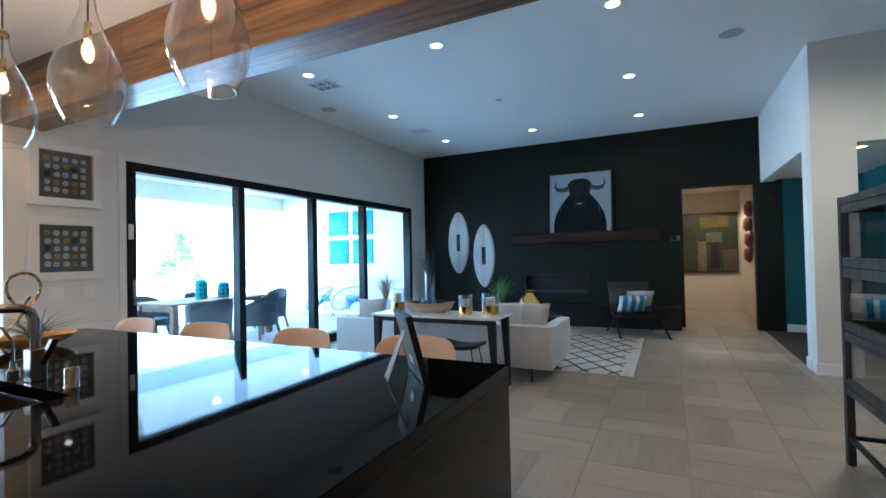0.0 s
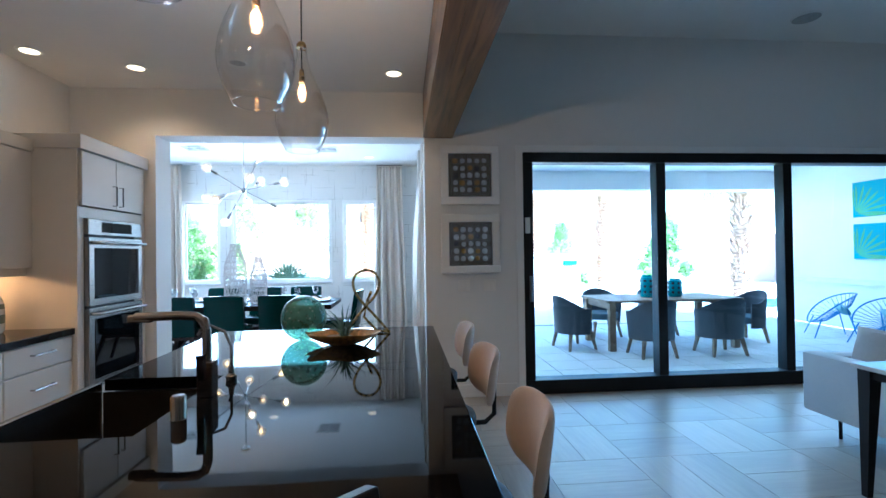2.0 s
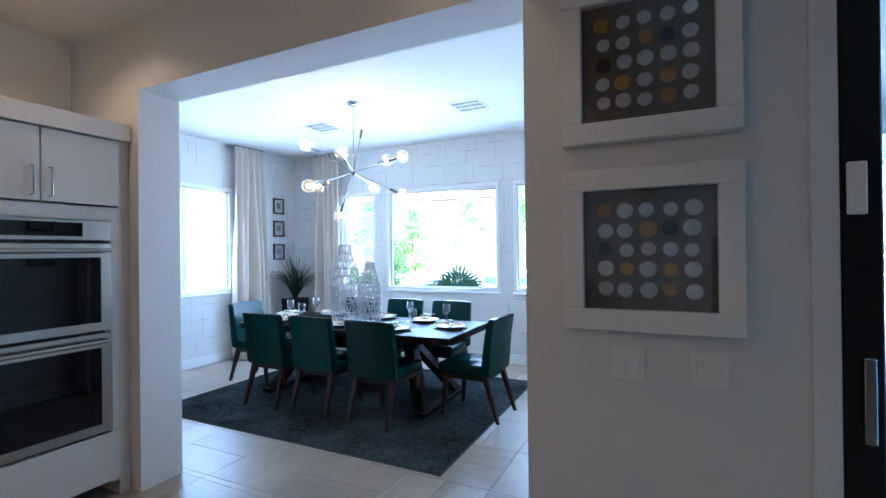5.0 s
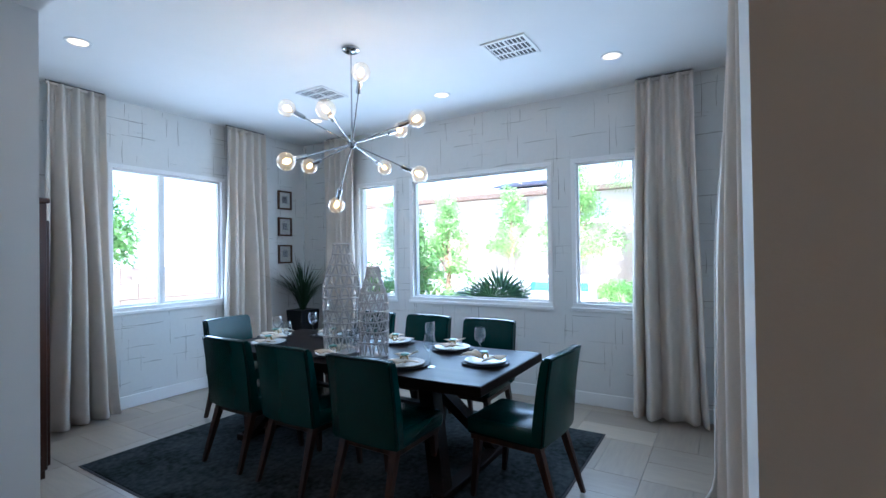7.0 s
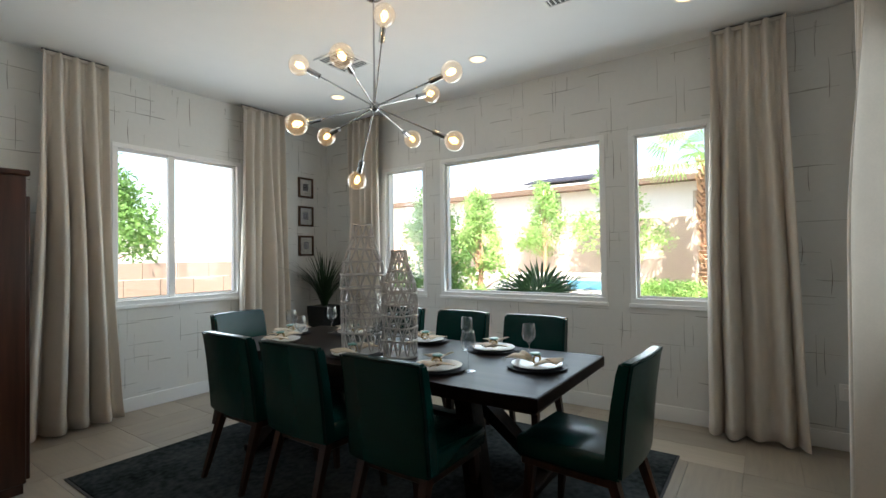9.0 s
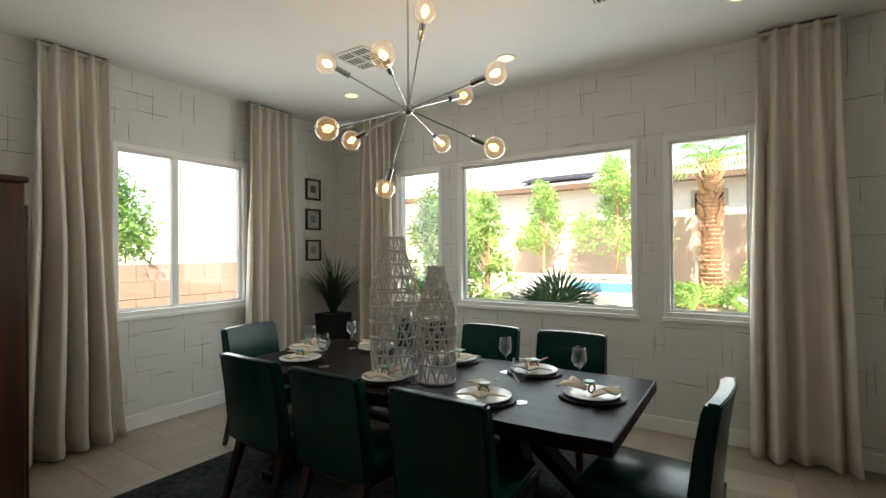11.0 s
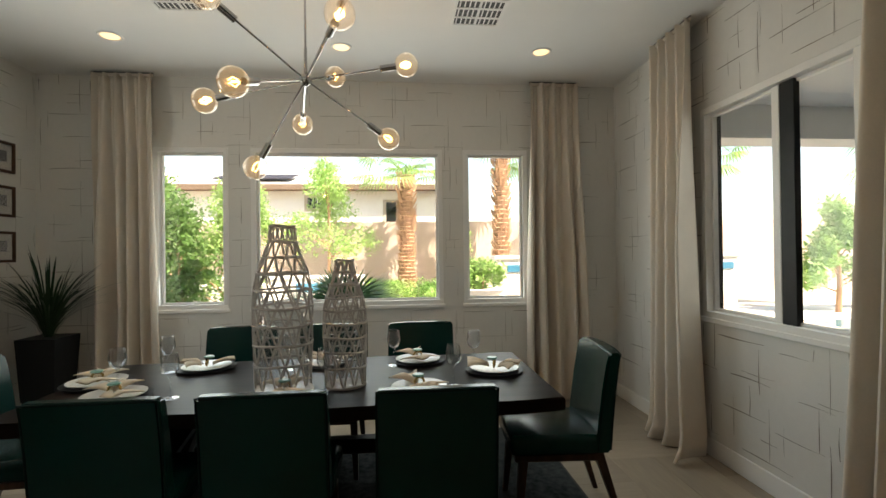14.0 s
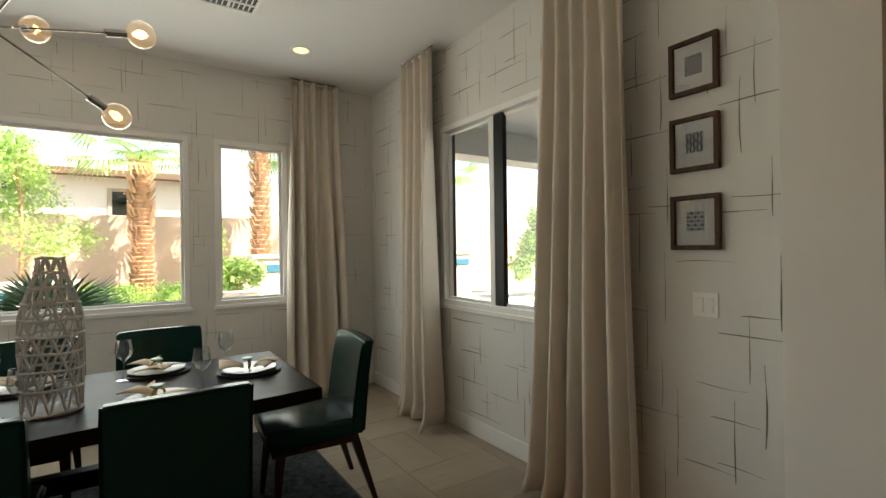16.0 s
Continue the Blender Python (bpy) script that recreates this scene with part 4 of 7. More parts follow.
def small_frame(x, y, z, rz, seed, label):
    c = thing("picture_frame", label, "picture", x, y, z, rz, "small framed prints")
    w, h = 0.225, 0.255
    for a in ((-w / 2, -h / 2, w / 2, -h / 2 + 0.022), (-w / 2, h / 2 - 0.022, w / 2, h / 2), (-w / 2, -h / 2 + 0.022, -w / 2 + 0.022, h / 2 - 0.022), (w / 2 - 0.022, -h / 2 + 0.022, w / 2, h / 2 - 0.022)):
        part("moulding", box(a[0], -0.028, a[1], a[2], -0.001, a[3], 0.002), FRAMEWOOD, c)
    part("mat", box(-w / 2 + 0.02, -0.012, -h / 2 + 0.02, w / 2 - 0.02, -0.004, h / 2 - 0.02), MATBOARD, c, "white mat board")
    pr = part("print", box(-0.040, -0.0135, -0.040, 0.040, -0.0121, 0.052), mat("pale_print_paper", (0.42, 0.42, 0.47), 0.8), c, "patterned print")
    bm = B()
    for i in range(5):
        for j in range(5):
            cx, cz = -0.032 + i * 0.016, -0.031 + j * 0.0185
            s = 0.0055
            if seed == 0:
                tube([(cx + s * math.cos(a), -0.0138, cz + s * 1.2 * math.sin(a)) for a in [k * math.pi / 4 for k in range(8)]], 0.0036, 4, True, bm)
            elif seed == 1:
                tube([(cx + (0.004 if (j + i) % 2 else -0.004), -0.0138, cz - 0.009), (cx - (0.004 if (j + i) % 2 else -0.004), -0.0138, cz + 0.009)], 0.0030, 4, False, bm)
            else:
                box(cx - 0.006, -0.0142, cz - 0.005 if (i + j) % 2 else cz - 0.002, cx + 0.006, -0.0137, cz + 0.005 if (i + j) % 2 else cz + 0.001, bm=bm)
    part("pattern", bm, INK, pr, "dark printed motif")
    part("glazing", box(-w / 2 + 0.02, -0.0195, -h / 2 + 0.02, w / 2 - 0.02, -0.0180, h / 2 - 0.02), STEMGLASS, c, "clear picture glass")
    return c


for k, z in enumerate((2.265, 1.905, 1.54)):
    small_frame(-5.235, DN - 0.002, z, 0, k, "small walnut framed geometric print with white mat")
for k, z in enumerate((2.28, 1.915, 1.54)):
    small_frame(-8.335, DS + 0.002, z, 180, k, "small walnut framed geometric print with white mat")


def wall_plate(x, y, z, rz, w, paddles, label):
    c = thing("light_switch", label, "switch", x, y, z, rz, "wall plates")
    part("plate", box(-w / 2, -0.007, -0.058, w / 2, -0.001, 0.058, 0.002), PLASTIC, c)
    n = paddles
    for i in range(n):
        cx = (i - (n - 1) / 2) * 0.046
        part("paddle", box(cx - 0.016, -0.011, -0.033, cx + 0.016, -0.006, 0.033, 0.002), PLASTIC, c)
    return c


wall_plate(-5.20, DN, 1.16, 0, 0.115, 2, "white double rocker switch on the wall")
wall_plate(DX, 3.02, 0.40, 90, 0.075, 1, "white wall outlet near the floor")

# potted plant in the corner
pp = thing("potted_plant", "spiky dracaena in a black square planter on a stand", "plant", -8.33, -1.88, 0.0)
part("planter", bar((0, 0, 0.30), (0, 0, 0.80), 0.25, 0.30), DARKPOT, pp)
for sx in (-1, 1):
    for sy in (-1, 1):
        part("leg", bar((sx * 0.11, sy * 0.11, 0), (sx * 0.11, sy * 0.11, 0.31), 0.018), BLACK_METAL, pp)
part("soil", box(-0.13, -0.13, 0.77, 0.13, 0.13, 0.785), BARK, pp)


def blades(n, length, spread, at, width, material, parent, seed, name="foliage", droop=0.5):
    """Long narrow leaves rising from one place and bending over."""
    rnd = random.Random(seed)
    bm = B()
    for i in range(n):
        a = rnd.uniform(0, 2 * math.pi)
        L = length * rnd.uniform(0.55, 1.1)
        tilt = spread * rnd.uniform(0.15, 1.0)
        base = Vector(at) + Vector((math.cos(a), math.sin(a), 0)) * rnd.uniform(0, 0.03)
        side = Vector((-math.sin(a), math.cos(a), 0))
        prev = None
        for k in range(6):
            t = k / 5
            lean = tilt * (0.35 * t + droop * t * t)
            p = base + Vector((math.cos(a), math.sin(a), 0)) * (L * lean) + Vector((0, 0, L * (t - 0.45 * tilt * t * t)))
            w = width * (0.5 + 0.8 * t) * (1 - t) ** 0.6 + 0.0006
            dip = Vector((0, 0, 0.25 * w))
            cur = [bm.verts.new(p - side * w + dip), bm.verts.new(p), bm.verts.new(p + side * w + dip)]
            if prev:
                bm.faces.new((prev[0], prev[1], cur[1], cur[0]))
                bm.faces.new((prev[1], prev[2], cur[2], cur[1]))
            prev = cur
    return part(name, bm, material, parent, "", True)


blades(130, 0.80, 1.0, (0, 0, 0.78), 0.011, LEAFDARK, pp, 3)

# mahogany cabinet against the partition
cab = thing("tall_chest", "dark mahogany tall chest against the wall", "chest", -5.09, -1.49, 0)
part("carcass", box(-0.25, -0.42, 0.06, 0.25, 0.42, 1.90, 0.006), CHESTWOOD, cab)
part("top", box(-0.265, -0.435, 1.90, 0.262, 0.435, 1.935, 0.006), CHESTWOOD, cab)
part("plinth", box(-0.24, -0.40, 0, 0.24, 0.40, 0.06), CHESTWOOD, cab)
for k in range(2):
    dr = part("door", box(-0.27, -0.41 + k * 0.41, 0.08, -0.25, -0.005 + k * 0.41, 1.78, 0.004), CHESTWOOD, cab)
    part("handle", box(-0.285, -0.04 + k * 0.07, 0.85, -0.27, -0.03 + k * 0.07, 1.0, 0.002), BRONZE, dr)


# ceiling fittings
def downlight(x, y, z):
    c = thing("recessed_light", "round white recessed downlight, lit", "ceiling light", x, y, z, group="recessed lights")
    part("trim_ring", lathe([(0.062, 0.0), (0.088, 0.0), (0.088, -0.004), (0.080, -0.008), (0.064, -0.004), (0.062, 0.0)], 28), TRIM, c, "", True)
    part("lens", lathe([(0, -0.002), (0.063, -0.002), (0.0, -0.0021)], 28), LENS, c, "glowing lens")
    return c


def vent(x, y, z, w, h, rz=0):
    c = thing("ceiling_vent", "white louvred ceiling air register", "vent", x, y, z, rz, "ceiling vents")
    part("backing", box(-w / 2 + 0.012, -h / 2 + 0.012, -0.004, w / 2 - 0.012, h / 2 - 0.012, -0.001), mat("duct_grey", (0.10, 0.10, 0.10), 0.8), c, "grey duct behind the louvres")
    for a in ((-w / 2, -h / 2, w / 2, -h / 2 + 0.025), (-w / 2, h / 2 - 0.025, w / 2, h / 2), (-w / 2, -h / 2 + 0.025, -w / 2 + 0.025, h / 2 - 0.025), (w / 2 - 0.025, -h / 2 + 0.025, w / 2, h / 2 - 0.025)):
        part("frame", box(a[0], a[1], -0.012, a[2], a[3], -0.002, 0.002), TRIM, c)
    for x2 in (-w / 6, w / 6):
        part("divider", box(x2 - 0.009, -h / 2 + 0.025, -0.011, x2 + 0.009, h / 2 - 0.025, -0.005), TRIM, c)
    part("divider", box(-w / 2 + 0.025, -0.008, -0.0115, w / 2 - 0.025, 0.008, -0.006), TRIM, c)
    n = 9
    for i in range(n):
        y0 = -h / 2 + 0.03 + (h - 0.06) * (i + 0.2) / n
        part("slat", box(-w / 2 + 0.025, y0, -0.0095, w / 2 - 0.025, y0 + (h - 0.06) / n * 0.28, -0.0075), TRIM, c)
    return c


dl = downlight(-7.97, 0.55, DC)
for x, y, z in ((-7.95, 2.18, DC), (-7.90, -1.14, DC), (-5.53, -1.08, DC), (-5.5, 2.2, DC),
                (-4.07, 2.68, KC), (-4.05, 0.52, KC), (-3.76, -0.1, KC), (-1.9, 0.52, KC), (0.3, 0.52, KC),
                # the fitting at x 1.90, y 5.60 is unseen, added for the pier's light
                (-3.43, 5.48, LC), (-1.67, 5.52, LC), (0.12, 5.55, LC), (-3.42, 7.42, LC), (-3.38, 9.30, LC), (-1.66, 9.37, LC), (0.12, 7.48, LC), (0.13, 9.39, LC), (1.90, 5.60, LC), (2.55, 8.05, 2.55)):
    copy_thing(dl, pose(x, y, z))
v1 = vent(-7.36, 1.55, DC, 0.36, 0.36)
for x, y, z in ((-7.30, -0.42, DC),):
    copy_thing(v1, pose(x, y, z))
vent(-3.48, 5.84, LC, 0.36, 0.30)
vent(-3.46, 8.40, LC, 0.36, 0.26)


def round_grille(x, y, z, r, label):
    c = thing("ceiling_speaker", label, "speaker", x, y, z, group="ceiling discs")
    part("rim", lathe([(r * 0.9, 0), (r, 0), (r, -0.006), (r * 0.9, -0.008)], 32), TRIM, c, "", True)
    part("grille", lathe([(0, -0.005), (r * 0.91, -0.004), (0, -0.0051)], 32), mat("grille_mesh", (0.40, 0.40, 0.40), 0.7, vary=0.2, scale=60), c, "grey mesh")
    return c


round_grille(-4.08, 6.64, LC, 0.13, "round in-ceiling loudspeaker with grey grille")
round_grille(1.17, 6.74, LC, 0.13, "round in-ceiling loudspeaker with grey grille")
round_grille(-1.65, 7.50, LC, 0.06, "small round white smoke detector")
round_grille(-3.9, 1.4, KC, 0.07, "small round white smoke detector")

# ---- kitchen ----
IX0, IX1, IY0, IY1, IZ = -3.256, -0.09, 1.48, 2.949, 0.915
SX0, SX1, SYB = -2.04, -1.36, 1.97
isl = thing("kitchen_island", "black stone waterfall island with an apron sink", "island")
bm = slab([(IX0, IY0), (SX0, IY0), (SX0, SYB), (SX1, SYB), (SX1, IY0), (IX1, IY0), (IX1, IY1), (IX0, IY1)], IZ - 0.05, IZ, None, 0.003)
part("worktop", bm, BLACK_STONE, isl, "polished black quartz worktop")
part("waterfall_end", box(IX0, IY0, 0, IX0 + 0.05, IY1, IZ - 0.051, 0.002), BLACK_STONE, isl)
part("waterfall_end", box(IX1 - 0.05, IY0, 0, IX1, IY1, IZ - 0.051, 0.002), BLACK_STONE, isl)
part("back_panel", box(IX0 + 0.051, 2.50, 0.0, IX1 - 0.051, 2.53, IZ - 0.051), BLACK_BASE, isl)
for k, (a, b) in enumerate(((IX0 + 0.055, -2.66), (-2.655, SX0 - 0.005), (SX1 + 0.005, -0.76), (-0.755, IX1 - 0.055))):
    dr = part("door", box(a, IY0 + 0.02, 0.10, b, IY0 + 0.045, IZ - 0.06, 0.003), CABINET, isl)
    part("handle", tube([(b - 0.06, IY0 + 0.02, 0.55), (b - 0.06, IY0 - 0.015, 0.56), (b - 0.06, IY0 - 0.015, 0.72), (b - 0.06, IY0 + 0.02, 0.73)], 0.006, 6), STEEL, dr)
part("toe_kick", box(IX0 + 0.055, IY0 + 0.07, 0.0, IX1 - 0.055, IY0 + 0.09, 0.10), BLACK_BASE, isl)
sk = part("sink", box(SX0 + 0.004, IY0 - 0.03, 0.66, SX1 - 0.004, IY0 - 0.005, 0.905, 0.004), STEEL, isl, "brushed steel apron sink")
part("sink_wall", box(SX0 + 0.002, IY0, 0.66, SX0 + 0.012, SYB, 0.862), SINKSTEEL, sk)
part("sink_wall", box(SX1 - 0.012, IY0, 0.66, SX1 - 0.002, SYB, 0.862), SINKSTEEL, sk)
part("sink_wall", box(SX0 + 0.012, SYB - 0.012, 0.66, SX1 - 0.012, SYB - 0.002, 0.862), SINKSTEEL, sk)
part("sink_bottom", box(SX0 + 0.002, IY0, 0.65, SX1 - 0.002, SYB, 0.66), SINKSTEEL, sk)
part("drain", lathe([(0, 0.001), (0.045, 0.001), (0.05, 0.004), (0.055, 0.001)], 20, (-1.7, 1.75, 0.66)), CHROME, sk, "", True)

fc = thing("kitchen_faucet", "dark satin nickel square-arched kitchen tap beside the sink", "faucet", -1.74, 2.02, IZ)
part("body", box(-0.03, -0.028, 0.0, 0.03, 0.028, 0.13, 0.004), NICKEL, fc)
part("spout", tube([(0, 0, 0.12), (0, 0, 0.24), (-0.004, -0.012, 0.275), (-0.006, -0.04, 0.292), (-0.01, -0.10, 0.296), (-0.02, -0.26, 0.292)], 0.017, 10), NICKEL, fc, "", True)
part("spray_head", box(-0.036, -0.285, 0.272, -0.004, -0.20, 0.300, 0.005), NICKEL, fc)
part("lever", bar((0.045, 0.0, 0.07), (0.10, 0.02, 0.17), 0.020, 0.026), NICKEL, fc)
ff = thing("water_dispenser", "slim dark nickel filtered water tap", "faucet", -1.95, 2.03, IZ)
part("base", lathe([(0, 0), (0.022, 0), (0.022, 0.02), (0.012, 0.03), (0.010, 0.06), (0, 0.06)], 16), NICKEL, ff, "", True)
part("spout", tube([(0, 0, 0.05), (0, 0, 0.14), (-0.01, -0.03, 0.20), (-0.02, -0.09, 0.225), (-0.02, -0.13, 0.205), (-0.02, -0.14, 0.185)], 0.006, 8), NICKEL, ff, "", True)
part("lever", rod((0, 0, 0.055), (0.05, 0.01, 0.07), 0.005), NICKEL, ff)
ag = thing("air_gap", "dark nickel dishwasher air gap cap", "fixture", -1.50, 2.03, IZ)
part("cap", lathe([(0, 0.075), (0.018, 0.074), (0.023, 0.068), (0.023, 0.004), (0.026, 0.0), (0, 0)], 20), NICKEL, ag, "", True)

# on the island
ball = thing("glass_ball", "sea green glazed glass ball on the island", "ornament", -2.83, 2.14, IZ)
part("ball", sphere(0.135, (0, 0, 0.1345), 36, 24), GREENGLASS, ball, "", True)
ab = thing("bark_bowl", "gilded bark bowl with an air plant", "bowl", -2.66, 2.40, IZ)
rnd = random.Random(8)
rings = []
bm = B()
n = 22
wob = [rnd.uniform(0.85, 1.18) for _ in range(n)]
for r, z in ((0.05, 0.0), (0.10, 0.022), (0.15, 0.055), (0.165, 0.072), (0.15, 0.066), (0.09, 0.035), (0.0, 0.022)):
    if r == 0:
        rings.append([bm.verts.new((0, 0, z))])
    else:
        rings.append([bm.verts.new((r * wob[i] * math.cos(2 * math.pi * i / n) * 0.78, r * wob[(i * 3) % n] * math.sin(2 * math.pi * i / n) * 1.32, 0.82 * z * (0.75 + 0.4 * wob[i]) if z > 0.02 else z)) for i in range(n)])
for a, b in zip(rings, rings[1:]):
    for i in range(n):
        j = (i + 1) % n
        bm.faces.new((a[i], a[j], b[j], b[i]) if len(b) > 1 else (a[i], a[j], b[0]))
bm.faces.new(rings[0][::-1])
part("bowl", bm, mat("gilded_bark", (0.62, 0.33, 0.10), 0.38, metal=0.35, vary=0.7, scale=16, bump=0.8, bscale=40), ab, "", False)
part("inner_slab", lathe([(0, 0.036), (0.055, 0.037), (0.078, 0.045), (0.070, 0.032), (0, 0.028)], 18, (0.0, -0.03, 0.0)), NAPKIN, ab, "pale polished wood heart", True)
blades(60, 0.19, 1.5, (0, 0.0, 0.045), 0.005, mat("air_plant", (0.07, 0.13, 0.09), 0.7, vary=0.3, scale=20), ab, 9, "air_plant", 0.9)
sc = thing("knot_sculpture", "looped aged-gold knot sculpture on the island", "sculpture", -3.03, 2.50, IZ)
key = [(0.03, -0.135, 0.0), (0.02, -0.09, 0.07), (0.01, -0.01, 0.17), (0.0, 0.06, 0.25), (-0.005, 0.085, 0.33), (-0.005, 0.05, 0.395), (-0.005, -0.01, 0.41), (-0.005, -0.07, 0.38), (0.0, -0.085, 0.31), (0.0, -0.05, 0.23), (0.005, 0.02, 0.15), (0.01, 0.10, 0.06), (0.02, 0.15, 0.0)]
pts = []
for i in range(len(key) - 1):
    p0, p1, p2, p3 = [Vector(key[max(0, min(len(key) - 1, j))]) for j in (i - 1, i, i + 1, i + 2)]
    for t in (0, 0.25, 0.5, 0.75):
        pts.append(0.5 * (2 * p1 + (p2 - p0) * t + (2 * p0 - 5 * p1 + 4 * p2 - p3) * t * t + (3 * p1 - p0 - 3 * p2 + p3) * t ** 3))
pts.append(Vector(key[-1]))
part("loop", tube(pts, 0.009, 8), BRONZE, sc, "", True)
part("foot", tube([(0.02, 0.15, 0.009), (-0.02, 0.06, 0.012), (-0.035, -0.02, 0.10), (-0.02, 0.0, 0.20), (0.0, 0.03, 0.27)], 0.009, 8), BRONZE, sc, "", True)

pf = thing("photo_frame", "black easel-backed picture frame standing on the island", "picture frame", -0.345, 2.635, IZ, 130.6)
TF = pose(0, 0, 0, -14, 0, 0)


def tilt(bm):
    bmesh.ops.transform(bm, matrix=TF, verts=bm.verts)
    return bm


for a in ((-0.15, 0.0, 0.15, 0.024), (-0.15, 0.232, 0.15, 0.256), (-0.15, 0.024, -0.146, 0.232), (0.146, 0.024, 0.15, 0.232)):
    part("moulding", tilt(box(a[0], -0.012, a[1] + 0.003, a[2], 0.012, a[3] + 0.003, 0.002)), BLACK_METAL, pf)
part("print", tilt(box(-0.146, -0.004, 0.027, 0.146, 0.002, 0.235)), MATBOARD, pf, "white floor plan print")
part("plan_block", tilt(box(-0.10, -0.0062, 0.06, 0.10, -0.0042, 0.20)), mat("plan_tint", (0.42, 0.36, 0.30), 0.8), pf, "pale tinted floor plan")
for k in range(7):
    part("text_bar", tilt(box(-0.08 + 0.02 * k, -0.0075, 0.085 + 0.012 * (k % 3), -0.077 + 0.02 * k, -0.0063, 0.16 - 0.012 * (k % 4))), mat("grey_ink", (0.22, 0.22, 0.23), 0.8), pf)
part("backing", tilt(box(-0.146, 0.003, 0.027, 0.146, 0.009, 0.235)), mat("frame_back_board", (0.10, 0.11, 0.11), 0.7), pf, "dark backing board")
bm = slab([(-0.045, 0.0), (0.045, 0.0), (0.025, 0.215), (-0.025, 0.215)], -0.002, 0.002)
bmesh.ops.transform(bm, matrix=pose(0, 0.125, 0.004, 112, 0, 0), verts=bm.verts)
part("easel_leg", bm, mat("frame_back_board", (0.10, 0.11, 0.11), 0.7), pf)
part("sticker", tilt(box(-0.03, 0.0092, 0.06, 0.03, 0.0105, 0.09)), PLASTIC, pf, "small white price sticker")


def bar_stool():
    """Faces -y, towards the island."""
    c = thing("bar_stool", "tan fabric bar stool with black metal legs pushed under the island", "stool", group="stools at the island")
    bm = slab([(0.21 * math.cos(a) * (1.0 if abs(math.cos(a)) < 0.9 else 0.97), 0.20 * math.sin(a)) for a in [k * math.pi / 14 for k in range(28)]], 0.60, 0.665, None, 0.018)
    part("seat", bm, STOOLGREY, c, "charcoal upholstered seat", True)
    bm = B()
    n, rows = 16, 14
    grid = {}
    for side in (0, 1):
        for r in range(rows + 1):
            v = math.sin(math.pi / 2 * (2 * r / rows - 1))
            for i in range(n + 1):
                u = 2 * i / n - 1
                k = (1 - abs(v) ** 3.2) ** (1 / 3.2)
                ang = u * 0.60 * (0.25 + 0.75 * k)
                rad = 0.40 + (0.018 if side else -0.018) * ((1 - u ** 6) * (1 - v ** 6)) ** 0.4
                y = 0.265 - 0.40 + rad * math.cos(ang) + 0.035 * (v * 0.5 + 0.5)
                grid[side, r, i] = bm.verts.new((rad * math.sin(ang), y, 0.845 + 0.125 * v))
    for side in (0, 1):
        for r in range(rows):
            for i in range(n):
                bm.faces.new((grid[side, r, i], grid[side, r, i + 1], grid[side, r + 1, i + 1], grid[side, r + 1, i]))
    for r in range(rows):
        for i in (0, n):
            bm.faces.new((grid[0, r, i], grid[0, r + 1, i], grid[1, r + 1, i], grid[1, r, i]))
    for i in range(n):
        for r in (0, rows):
            bm.faces.new((grid[0, r, i], grid[0, r, i + 1], grid[1, r, i + 1], grid[1, r, i]))
    bmesh.ops.remove_doubles(bm, verts=bm.verts, dist=1e-4)
    part("backrest", bm, SUEDE, c, "curved tan fabric backrest", True)
    part("back_bracket", tube([(0, 0.15, 0.60), (0, 0.25, 0.60), (0, 0.295, 0.64), (0, 0.295, 0.72), (0, 0.292, 0.86)], 0.012, 8), BLACK_METAL, c, "", True)
    for sx in (-1, 1):
        for sy in (-1, 1):
            part("leg", rod((sx * 0.20, sy * 0.19, 0.0), (sx * 0.13, sy * 0.13, 0.60), 0.011, 0.014), BLACK_METAL, c, "", True)
    part("footrest", tube([(sx * 0.178, sy * 0.172, 0.20) for sx, sy in ((-1, -1), (1, -1), (1, 1), (-1, 1))], 0.007, 8, True), BLACK_METAL, c, "", True)
    return c


st = bar_stool()
st.matrix_world = pose(-2.97, 2.885, 0)
for x, r in ((-2.20, 3), (-1.40, -3), (-0.62, 4)):
    copy_thing(st, pose(x, 2.885, 0, 0, 0, r))


